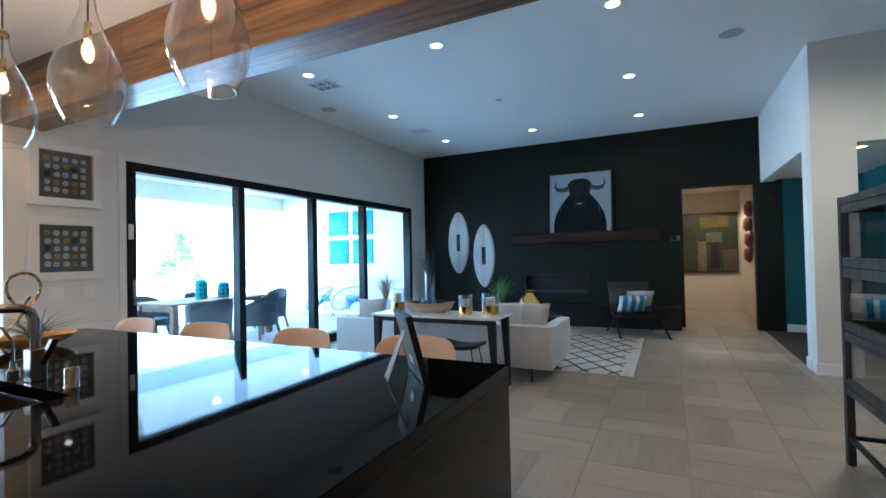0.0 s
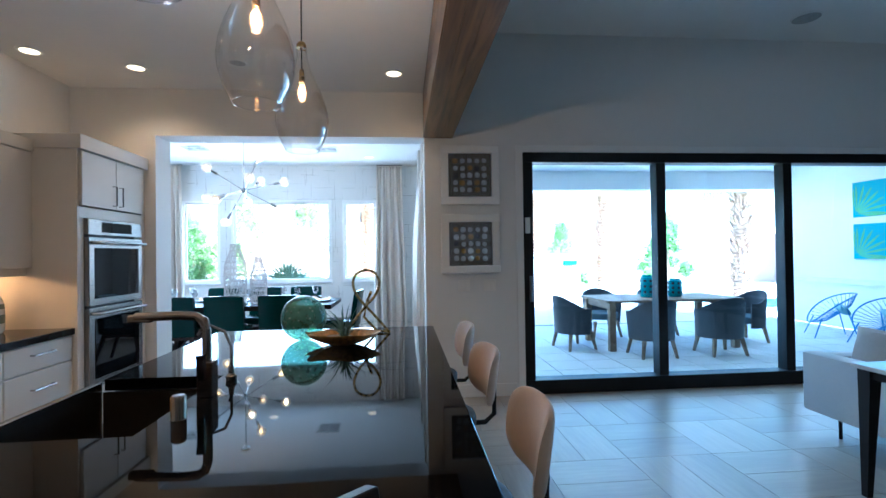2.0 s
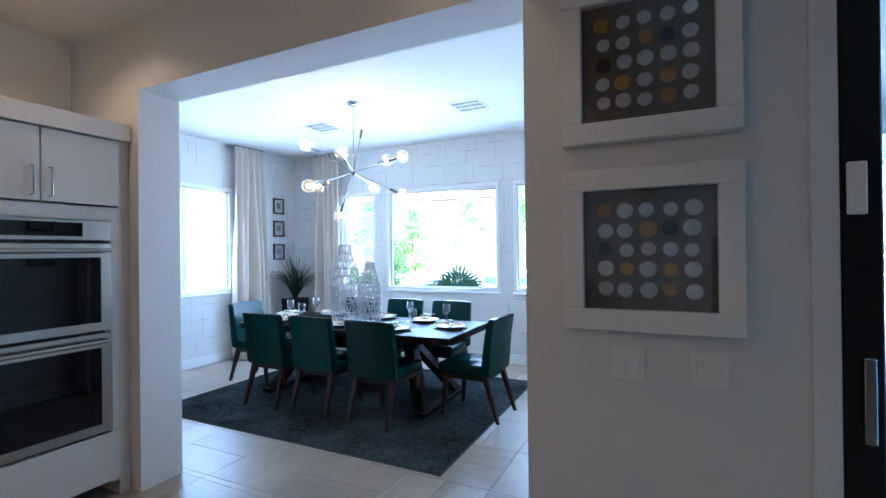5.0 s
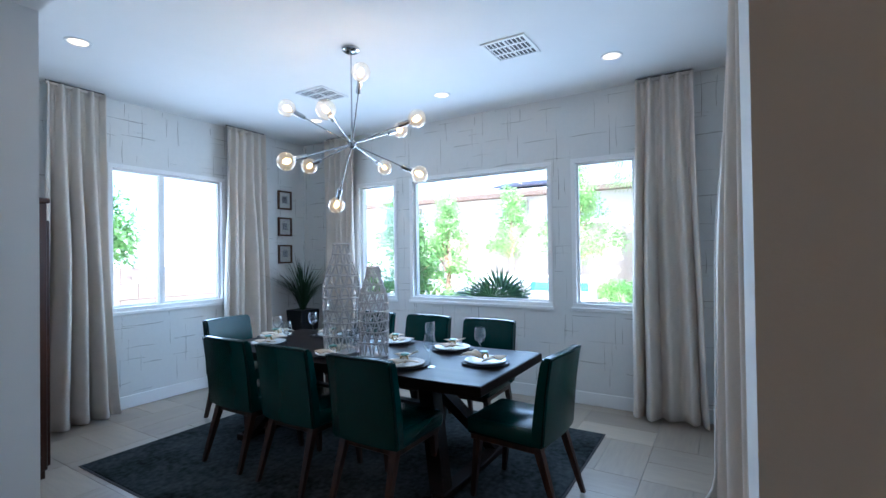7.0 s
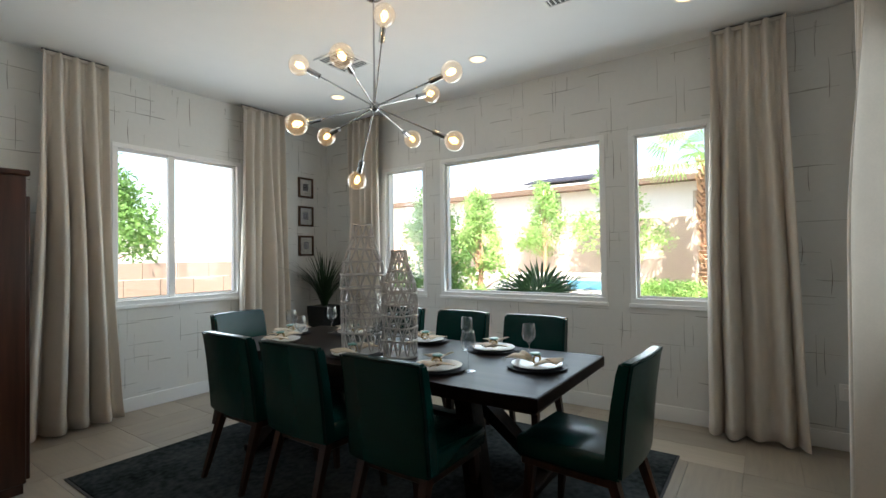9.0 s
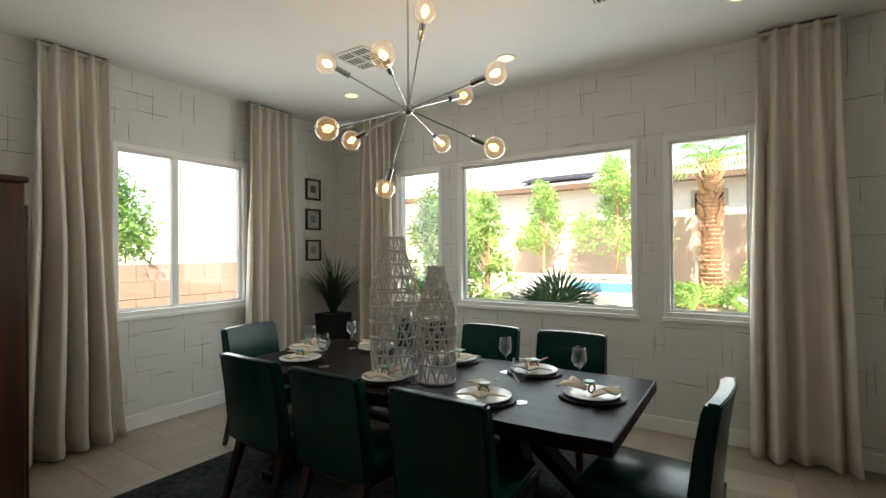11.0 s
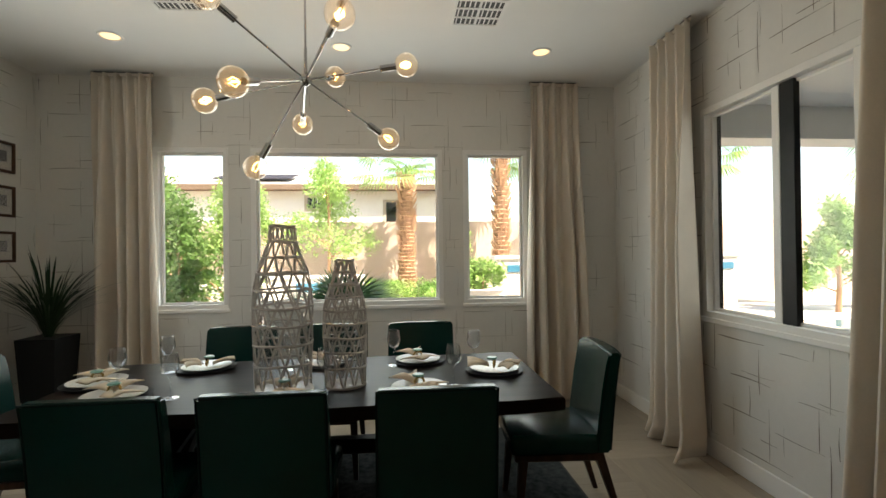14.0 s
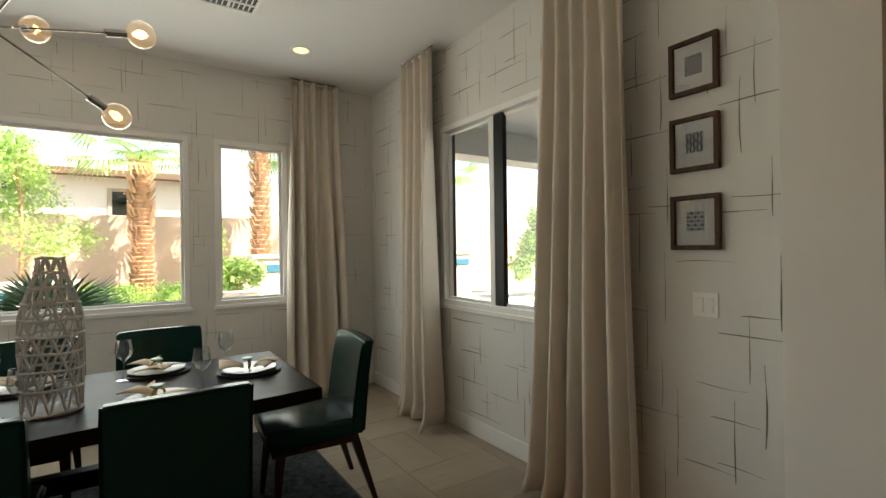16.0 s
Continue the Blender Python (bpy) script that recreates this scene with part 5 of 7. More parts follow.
def pendant(x, y):
    c = thing("pendant_lamp", "clear hand-blown glass pendant lamp, lit", "pendant lamp", x, y, 2.0, group="pendants over the island")
    prof = [(0.088, -0.008), (0.115, 0.045), (0.134, 0.105), (0.140, 0.155), (0.133, 0.215), (0.109, 0.295), (0.075, 0.37), (0.048, 0.43), (0.034, 0.48), (0.028, 0.53), (0.026, 0.56)]
    g = part("shade", lathe(prof, 40), PENDGLASS, c, "clear teardrop glass shade", True)
    g.visible_shadow = False
    part("rim", tube([(0.088 * math.cos(a), 0.088 * math.sin(a), -0.008) for a in [k * math.pi / 16 for k in range(32)]], 0.0022, 6, True), STEMGLASS, c, "", True)
    part("cap", lathe([(0.0, 0.585), (0.018, 0.58), (0.027, 0.565), (0.027, 0.545), (0, 0.545)], 20), BRONZE, c, "", True)
    part("cable", rod((0, 0, 0.36), (0, 0, KC - 2.0), 0.004), BLACK_METAL, c)
    part("socket", rod((0, 0, 0.355), (0, 0, 0.43), 0.016, 0.013), BRONZE, c, "dark bronze lamp socket", True)
    bl = part("bulb", lathe([(0.010, 0.355), (0.014, 0.345), (0.025, 0.318), (0.025, 0.29), (0.016, 0.262), (0.0, 0.252)], 20), PENDBULB, c, "clear filament bulb", True)
    bl.visible_shadow = False
    bm = B()
    for q in range(5):
        a = q * math.pi * 0.4
        tube([(0.004 * math.cos(a), 0.004 * math.sin(a), 0.345), (0.0155 * math.cos(a), 0.0155 * math.sin(a), 0.325), (0.0155 * math.cos(a), 0.0155 * math.sin(a), 0.288), (0.005 * math.cos(a), 0.005 * math.sin(a), 0.268)], 0.0022, 5, False, bm)
    part("filament", bm, PENDFILAMENT, bl, "glowing amber filament")
    part("canopy", lathe([(0, KC - 2.0), (0.06, KC - 2.0), (0.06, KC - 2.0 - 0.02), (0, KC - 2.0 - 0.025)], 24), BRONZE, c, "", True)
    return c


pd = pendant(-2.51, 2.21)
copy_thing(pd, pose(-1.73, 2.21, 2.0))
copy_thing(pd, pose(-0.95, 2.21, 2.0))

# oven tower and cabinets


def pull(a, b, out, parent):
    """A square bar pull between a and b, standing off the front along out."""
    a, b, o = Vector(a), Vector(b), Vector(out)
    pts = [a, a + o, b + o, b]
    return part("handle", tube(pts, 0.006, 6), STEEL, parent, "brushed steel bar pull")


tower = thing("oven_cabinet", "cream painted tall cabinet holding a double oven", "cabinet")
TX0, TX1, TYF, TYB = -4.49, -3.62, 0.33, -0.325
part("side_panel", box(TX1 - 0.02, TYB, 0.0, TX1, TYF, 2.25, 0.002), CABINET, tower)
part("side_panel", box(TX0, TYB, 0.0, TX0 + 0.02, TYF, 2.25, 0.002), CABINET, tower)
part("filler", box(TX0 - 0.05, 0.29, 0.0, TX0 - 0.001, 0.32, 2.25), CABINET, tower)
part("face_frame", box(TX0 + 0.02, TYF - 0.02, 1.74, TX1 - 0.02, TYF, 1.82), CABINET, tower)
part("face_frame", box(TX0 + 0.02, TYF - 0.02, 0.10, TX0 + 0.07, TYF, 1.74), CABINET, tower)
part("face_frame", box(TX1 - 0.07, TYF - 0.02, 0.10, TX1 - 0.02, TYF, 1.74), CABINET, tower)
part("crown", box(TX0 - 0.045, TYB, 2.25, TX1 + 0.012, TYF + 0.035, 2.36, 0.004), CABINET, tower)
for a, b, hx in ((TX0 + 0.025, -4.06, -4.10), (-4.055, TX1 - 0.022, -4.015)):
    d = part("door", box(a, TYF + 0.001, 1.83, b, TYF + 0.022, 2.24, 0.003), CABINET, tower)
    pull((hx, TYF + 0.022, 1.86), (hx, TYF + 0.022, 2.02), (0, 0.03, 0), d)
part("drawer_front", box(TX0 + 0.025, TYF + 0.001, 0.12, TX1 - 0.022, TYF + 0.022, 0.42, 0.003), CABINET, tower)
part("carcass_back", box(TX0 + 0.02, TYB, 0.0, TX1 - 0.02, TYB + 0.02, 2.25), CABINET, tower)
ov = thing("double_oven", "stainless steel double wall oven with black glass doors", "oven")
OX0, OX1 = TX0 + 0.075, TX1 - 0.075
part("control_panel", box(OX0, TYF - 0.03, 1.61, OX1, TYF + 0.03, 1.735, 0.004), STEEL, ov)
part("display", box(OX0 + 0.16, TYF + 0.0302, 1.635, OX1 - 0.16, TYF + 0.033, 1.715), DARKGLASS, ov, "black control display")
for z0, z1 in ((1.06, 1.595), (0.44, 1.045)):
    d = part("oven_door", box(OX0, TYF - 0.03, z0, OX1, TYF + 0.035, z1, 0.005), STEEL, ov, "stainless oven door")
    part("window_glass", box(OX0 + 0.065, TYF + 0.0352, z0 + 0.055, OX1 - 0.065, TYF + 0.038, z1 - 0.085), DARKGLASS, d, "black oven glass")
    part("handle", tube([(OX0 + 0.04, TYF + 0.035, z1 - 0.045), (OX0 + 0.04, TYF + 0.085, z1 - 0.045), (OX1 - 0.04, TYF + 0.085, z1 - 0.045), (OX1 - 0.04, TYF + 0.035, z1 - 0.045)], 0.013, 10), STEEL, d, "tubular steel handle", True)
part("oven_body", box(OX0 + 0.01, TYB + 0.05, 0.44, OX1 - 0.01, TYF - 0.031, 1.735), BLACK_BASE, ov)


def base_unit(x0, x1):
    c = thing("base_cabinet", "cream painted base cabinet with three drawers", "cabinet", x0, 0, 0, group="kitchen base cabinets")
    w = x1 - x0
    part("carcass", box(0, -0.325, 0.10, w - 0.002, 0.275, 0.865), CABINET, c)
    part("toe_kick", box(0, -0.3, 0.0, w - 0.002, 0.20, 0.10), BLACK_BASE, c)
    for z0, z1 in ((0.69, 0.855), (0.41, 0.68), (0.115, 0.40)):
        d = part("drawer", box(0.004, 0.277, z0, w - 0.006, 0.297, z1, 0.003), CABINET, c)
        pull((w / 2 - 0.09, 0.297, (z0 + z1) / 2 + 0.02), (w / 2 + 0.09, 0.297, (z0 + z1) / 2 + 0.02), (0, 0.03, 0), d)
    return c


def wall_unit(x0, x1, hx):
    c = thing("wall_cabinet", "cream painted wall cabinet with a flat door", "cabinet", x0, 0, 0, group="kitchen wall cabinets")
    w = x1 - x0
    part("carcass", box(0, -0.325, 1.37, w - 0.002, 0.0, 2.22), CABINET, c)
    part("crown", box(0, -0.325, 2.22, w - 0.001, 0.035, 2.31, 0.004), CABINET, c)
    d = part("door", box(0.003, 0.001, 1.365, w - 0.005, 0.022, 2.215, 0.003), CABINET, c)
    pull((hx, 0.022, 1.44), (hx, 0.022, 1.60), (0, 0.03, 0), d)
    return c


xs = [-3.618, -3.02, -2.42, -1.82, -1.22]
for a, b in zip(xs, xs[1:]):
    base_unit(a, b)
for k, (a, b) in enumerate(zip(xs, xs[1:])):
    wall_unit(a, b, (b - a) - 0.05)
ct = thing("worktop", "polished black quartz worktop along the wall", "worktop")
part("slab", box(-3.618, -0.325, 0.868, -1.20, 0.315, 0.915, 0.003), BLACK_STONE, ct)
bs = tagged(new("backsplash"), "taupe stacked stone-tile backsplash", "backsplash", "", "structure")
BT = mat("taupe_backsplash_tile", (0.31, 0.215, 0.15), 0.35, vary=0.12, scale=5, piece=0.6)
shared = {}
row = 0
z = 0.918
while z < 1.36:
    x = -3.60 - 0.13 * (row % 3)
    while x < -1.2:
        a, b = max(x, -3.60), min(x + 0.40, -1.2)
        key = round(b - a, 3)
        if key > 0.02:
            if key not in shared:
                bm = box(-key / 2 + 0.0015, -0.003, -0.0235, key / 2 - 0.0015, 0.003, 0.0235)
                me = bpy.data.meshes.new("tile")
                bm.to_mesh(me)
                bm.free()
                me.materials.append(BT)
                shared[key] = me
            o = new("tile", shared[key])
            o.parent = bs
            o.matrix_world = pose((a + b) / 2, -0.325 + (0.002 if (row * 3 + int(x * 7)) % 2 else 0.0), z + 0.025)
        x += 0.40
    z += 0.05
    row += 1
uc = thing("under_cabinet_light", "slim warm under-cabinet light strip, lit", "light")
# added lip that keeps the strip's reflection off the island top
part("light_rail", box(-3.615, -0.04, 1.306, -1.22, -0.022, 1.366), CABINET, uc, "cream painted lip added to hide the light strip")
part("strip", box(-3.55, -0.27, 1.352, -1.3, -0.22, 1.364), glow("under_cabinet_glow", (1.0, 0.50, 0.18), 2.9), uc)

# on the back worktop
vz = thing("striped_vase", "white and green striped ceramic bottle vase", "vase", -3.42, -0.12, 0.915)
prof = [(0, 0), (0.075, 0.0), (0.086, 0.02), (0.088, 0.07)]
part("body", lathe(prof, 28), CERAMIC, vz, "", True)
part("band", lathe([(0.088, 0.07), (0.0885, 0.13)], 28), mat("sage_glaze", (0.16, 0.22, 0.17), 0.35), vz, "sage green band", True)
part("body", lathe([(0.088, 0.13), (0.086, 0.17)], 28), CERAMIC, vz, "", True)
part("band", lathe([(0.086, 0.17), (0.083, 0.205)], 28), mat("sage_glaze", (0.16, 0.22, 0.17), 0.35), vz, "sage green band", True)
part("body", lathe([(0.083, 0.205), (0.06, 0.265), (0.04, 0.30), (0.035, 0.33), (0.037, 0.345), (0.030, 0.345)], 28), CERAMIC, vz, "", True)
ge = thing("faceted_ornament", "gold faceted crumpled ornament", "ornament", -3.12, 0.03, 0.915)
bm = B()
bmesh.ops.create_icosphere(bm, subdivisions=2, radius=0.10)
rnd = random.Random(2)
for v in bm.verts:
    v.co *= rnd.uniform(0.75, 1.12)
    v.co.z = max(v.co.z * 0.9, -0.066) + 0.066
part("body", bm, BRONZE, ge)
po = thing("potted_plant", "spiky green plant in a small white pot", "plant", -2.98, -0.15, 0.915)
part("pot", lathe([(0, 0), (0.045, 0), (0.06, 0.10), (0.055, 0.10), (0.05, 0.085), (0, 0.085)], 24), CERAMIC, po, "small white pot", True)
blades(90, 0.20, 0.9, (0, 0, 0.085), 0.008, mat("dark_green_spikes", (0.03, 0.085, 0.03), 0.5, vary=0.35, scale=8), po, 12)
sk2 = thing("wall_outlet", "dark bronze outlet plate on the backsplash", "outlet", -3.30, -0.319, 1.17)
part("plate", box(-0.04, 0.0, -0.06, 0.04, 0.006, 0.06, 0.002), BLACK_METAL, sk2)
part("socket", box(-0.018, 0.006, -0.035, 0.018, 0.008, 0.035, 0.001), BLACK_BASE, sk2)

# ---- wall beside the opening ----


AMBERDISC = mat("amber_shell", (0.50, 0.26, 0.05), 0.35, vary=0.3, scale=20)


def shell_art(z, label, seed):
    c = thing("shadow_box", label, "wall art", WX, 3.412, z, 90, "disc shadow boxes")
    w = 0.585
    e = 0.076
    for a in ((-w / 2, -w / 2, w / 2, -w / 2 + e), (-w / 2, w / 2 - e, w / 2, w / 2), (-w / 2, -w / 2 + e, -w / 2 + e, w / 2 - e), (w / 2 - e, -w / 2 + e, w / 2, w / 2 - e)):
        part("moulding", box(a[0], -0.055, a[1], a[2], -0.002, a[3], 0.003), TRIM, c)
    part("backing", box(-w / 2 + e, -0.015, -w / 2 + e, w / 2 - e, -0.004, w / 2 - e), mat("taupe_linen_backing", (0.17, 0.145, 0.115), 0.9, vary=0.12, scale=40), c, "taupe linen backing")
    rnd = random.Random(seed)
    shell = mat("capiz_shell", (0.68, 0.68, 0.66), 0.3, vary=0.12, scale=12)
    for i in range(5):
        for j in range(5):
            m = AMBERDISC if (i, j) in ((0, 4), (2, 3), (1, 1), (3, 1), (3, 0)) else INK if (i, j) in ((3, 3), (0, 2)) else shell
            rr = 0.0265 * rnd.uniform(0.9, 1.1)
            bm = lathe([(0, 0.010), (rr * 0.8, 0.008), (rr, 0.003), (rr * 0.9, 0.0), (0, 0.0)], 14)
            bmesh.ops.transform(bm, matrix=pose((i - 2) * 0.072 + rnd.uniform(-0.004, 0.004), -0.016, (j - 2) * 0.072 + rnd.uniform(-0.004, 0.004), 90), verts=bm.verts)
            part("disc", bm, m, c, "", True)
    part("glazing", box(-w / 2 + e, -0.040, -w / 2 + e, w / 2 - e, -0.038, w / 2 - e), STEMGLASS, c, "clear glazing")
    return c


shell_art(2.205, "white shadow box with a grid of shell discs", 1)
shell_art(1.522, "white shadow box with a grid of shell discs", 5)
wall_plate(WX, 3.34, 1.105, 90, 0.12, 2, "white double rocker switch on the wall")
wall_plate(WX, 3.60, 1.105, 90, 0.12, 2, "white double rocker switch on the wall")
wall_plate(WX, 3.63, 0.33, 90, 0.075, 1, "white wall outlet near the floor")

# ---- great room ----
hearth = thing("hearth_bench", "low black hearth bench under the fireplace", "hearth")
part("slab", box(-2.65, 10.08, 0.0, 0.69, NY - 0.004, 0.40, 0.006), BLACK_BASE, hearth)
fp = thing("fireplace", "black linear gas fireplace insert", "fireplace", -1.56, NY, 0.775)
part("firebox", box(-0.645, 0.16, -0.20, 0.645, 0.19, 0.20), BLACK_BASE, fp)
for a in ((-0.65, -0.205, 0.65, -0.17), (-0.65, 0.17, 0.65, 0.205), (-0.65, -0.17, -0.615, 0.17), (0.615, -0.17, 0.65, 0.17)):
    part("surround", box(a[0], -0.006, a[1], a[2], 0.16, a[3]), BLACK_METAL, fp)
part("ember_bed", box(-0.6, 0.03, -0.168, 0.6, 0.15, -0.13, 0.01), INK, fp)
mt = thing("mantel_shelf", "thick dark stained wooden mantel shelf", "mantel", -1.015, NY, 1.69)
part("shelf", box(-1.395, -0.24, -0.085, 1.395, -0.003, 0.085, 0.006), MANTELWOOD, mt)

bp = thing("bull_painting", "large canvas of a dark bull on pale grey, black framed", "painting", -1.03, 10.37, 1.778)
tl = pose(0, 0, 0, -6, 0, 0)


def lean(bm):
    bmesh.ops.transform(bm, matrix=tl, verts=bm.verts)
    return bm


for a in ((-0.605, 0, 0.605, 0.02), (-0.605, 1.19, 0.605, 1.21), (-0.605, 0.02, -0.585, 1.19), (0.585, 0.02, 0.605, 1.19)):
    part("frame", lean(box(a[0], -0.04, a[1], a[2], 0.0, a[3])), BLACK_METAL, bp)
part("canvas", lean(box(-0.585, -0.02, 0.02, 0.585, -0.004, 1.19)), mat("pale_grey_canvas", (0.27, 0.29, 0.31), 0.85, vary=0.12, scale=2), bp, "pale grey painted canvas")


def flat(outline, y, material, parent, name, label=""):
    bm = B()
    bm.faces.new([bm.verts.new((x, y, z)) for x, z in outline])
    return part(name, lean(bm), material, parent, label)


BULL = mat("bull_paint", (0.006, 0.008, 0.009), 0.9, spec=0.1, vary=0.7, scale=7)
body = [(-0.50, 0.022), (-0.50, 0.20), (-0.45, 0.40), (-0.36, 0.56), (-0.27, 0.68), (-0.16, 0.82)]
flat(body + [(-x, z) for x, z in body[::-1]], -0.0212, BULL, bp, "painted_body", "dark painted torso shape")
headl = [(0.0, 0.48), (-0.10, 0.50), (-0.14, 0.58), (-0.155, 0.68), (-0.19, 0.79), (-0.235, 0.89), (-0.225, 0.99), (-0.15, 1.055), (-0.06, 1.08)]
flat(headl + [(-x, z) for x, z in headl[::-1] if x < 0], -0.0224, mat("bull_head_paint", (0.016, 0.018, 0.018), 0.9, spec=0.1, vary=0.8, scale=9), bp, "painted_head", "dark painted head shape")
for s in (-1, 1):
    bm = tube([(s * 0.20, -0.024, 0.90), (s * 0.33, -0.024, 0.865), (s * 0.43, -0.024, 0.885), (s * 0.475, -0.024, 0.95), (s * 0.45, -0.024, 1.04)], [0.045, 0.048, 0.040, 0.024, 0.004], 6)
    for v in bm.verts:
        v.co.y = -0.0236 + (v.co.y + 0.024) * 0.03
    part("painted_horn", lean(bm), INK, bp)


# painted brow, nose ring and shoulder lights
PALEPAINT = mat("pale_highlight_paint", (0.10, 0.105, 0.11), 0.9, spec=0.1, vary=0.6, scale=12)
for s in (-1, 1):
    bm = tube([(s * 0.19, -0.026, 0.88), (s * 0.27, -0.026, 0.845), (s * 0.34, -0.026, 0.845)], [0.008, 0.022, 0.012], 6)
    for v in bm.verts:
        v.co.y = -0.0245 + (v.co.y + 0.026) * 0.02
    part("painted_ear", lean(bm), PALEPAINT, bp)
    bm = tube([(s * 0.30, -0.026, 0.60), (s * 0.37, -0.026, 0.46), (s * 0.41, -0.026, 0.28)], [0.004, 0.013, 0.004], 6)
    for v in bm.verts:
        v.co.y = -0.0232 + (v.co.y + 0.026) * 0.02
    part("painted_shoulder", lean(bm), mat("dark_sheen_paint", (0.030, 0.032, 0.034), 0.9, spec=0.1), bp)
bm = tube([(-0.055, -0.026, 0.60), (-0.03, -0.026, 0.575), (0.03, -0.026, 0.575), (0.055, -0.026, 0.60)], [0.004, 0.009, 0.009, 0.004], 6)
for v in bm.verts:
    v.co.y = -0.0245 + (v.co.y + 0.026) * 0.02
part("painted_muzzle", lean(bm), mat("muzzle_light_paint", (0.34, 0.35, 0.36), 0.9), bp, "pale painted muzzle light")


def shield(x, z, label):
    c = thing("wall_shield", label, "wall art", x, NY, z, group="almond wall shields")
    n = 28
    h, w = 0.685, 0.25
    bm = B()
    ring = []
    for i in range(n):
        t = 2 * math.pi * i / n
        zz = h * math.sin(t)
        xx = w * math.copysign(abs(math.cos(t)) ** 1.15, math.cos(t))
        ring.append((xx, zz))
    outer = [bm.verts.new((a, -0.02, b)) for a, b in ring]
    rim = [bm.verts.new((a * 0.88, -0.045, b * 0.95)) for a, b in ring]
    inner = [bm.verts.new((0.045 * max(-1, min(1, 2.2 * math.cos(2 * math.pi * i / n))), -0.040, 0.19 * max(-1, min(1, 1.3 * math.sin(2 * math.pi * i / n))))) for i in range(n)]
    deep = [bm.verts.new((v.co.x, -0.012, v.co.z)) for v in inner]
    back = [bm.verts.new((a, -0.002, b)) for a, b in ring]
    for A, Bv in ((back, outer), (outer, rim), (rim, inner), (inner, deep)):
        for i in range(n):
            j = (i + 1) % n
            bm.faces.new((A[i], A[j], Bv[j], Bv[i]))
    part("body", bm, mat("whitewashed_shield", (0.42, 0.42, 0.42), 0.75, vary=0.18, scale=9, bump=0.4, bscale=60), c, "", True)
    part("slot", box(-0.05, -0.011, -0.2, 0.05, -0.004, 0.2), INK, c, "dark centre slot")
    return c


shield(-3.69, 1.67, "pale grey almond-shaped carved wall shield")
shield(-3.09, 1.375, "pale grey almond-shaped carved wall shield")

lr = thing("area_rug", "cream area rug with dark diamond lattice lines", "rug")
part("carpet_field", box(-3.45, 6.56, 0.001, 0.14, 9.08, 0.014, 0.004), RUGCREAM, lr)
bm = B()
rnd = random.Random(4)


def rugline(p, q, w):
    d = Vector((q[0] - p[0], q[1] - p[1]))
    if d.length < 0.02:
        return
    m = Vector((-d.y, d.x)).normalized() * (w / 2)
    bm.faces.new([bm.verts.new((a[0] + s * m.x, a[1] + s * m.y, 0.0155)) for a, s in ((p, -1), (q, -1), (q, 1), (p, 1))])


RX0, RX1, RY0, RY1 = -3.43, 0.12, 6.58, 9.06
for way in (1, -1):
    c0 = RX0 - 2.6 if way == 1 else RX0
    while c0 < (RX1 if way == 1 else RX1 + 2.6):
        pts = []
        for k in range(13):
            y = RY0 + (RY1 - RY0) * k / 12
            pts.append((c0 + way * (y - RY0) * 0.72 + rnd.uniform(-0.018, 0.018), y))
        for p, q in zip(pts, pts[1:]):
            if RX0 < min(p[0], q[0]) and max(p[0], q[0]) < RX1:
                rugline(p, q, 0.034)
        c0 += 0.31
part("lattice", bm, RUGLINE, lr, "dark diamond lattice lines")

# sofa, its back to the kitchen
so = thing("sofa", "pale grey upholstered sofa with slim metal legs", "sofa")
SXa, SXb, SYa, SYb = -3.40, -0.59, 5.89, 6.89
part("base", box(SXa + 0.15, SYa + 0.15, 0.16, SXb - 0.15, SYb, 0.36, 0.02, seg=2), SOFA, so, "", True)
part("back", box(SXa, SYa, 0.16, SXb, SYa + 0.15, 0.615, 0.022, seg=2), SOFA, so, "", True)
for a, b in ((SXa, SXa + 0.15), (SXb - 0.15, SXb)):
    part("arm", box(a, SYa + 0.151, 0.16, b, SYb, 0.60, 0.022, seg=2), SOFA, so, "", True)
for k in range(3):
    x0 = SXa + 0.155 + k * 0.835
    part("seat_cushion", box(x0, SYa + 0.17, 0.362, x0 + 0.825, SYb - 0.01, 0.50, 0.04, seg=3), SOFA, so, "", True)
for x in (SXa + 0.22, SXb - 0.25):
    for y in (SYa + 0.10, SYb - 0.08):
        part("leg", rod((x, y, 0), (x, y, 0.16), 0.012), BLACK_METAL, so)


def pillow(x, y, z, w, rz, tiltx, m, label):
    c = thing("throw_pillow", label, "pillow", x, y, z, rz, "throw pillows on the sofa")
    part("cover", puff(w, w, 0.16, None, 10, 0.4, pose(0, 0, 0, tiltx)), m, c, "", True)
    return c


for x, rz, m in ((-3.05, 8, CUSHION), (-2.62, -6, SOFA), (-1.10, 10, SOFA), (-0.88, -12, CUSHION)):
    pillow(x, 6.20, 0.635, 0.40, rz, 72, m, "square taupe throw pillow leaning on the sofa back" if m is CUSHION else "square pale grey throw pillow leaning on the sofa back")

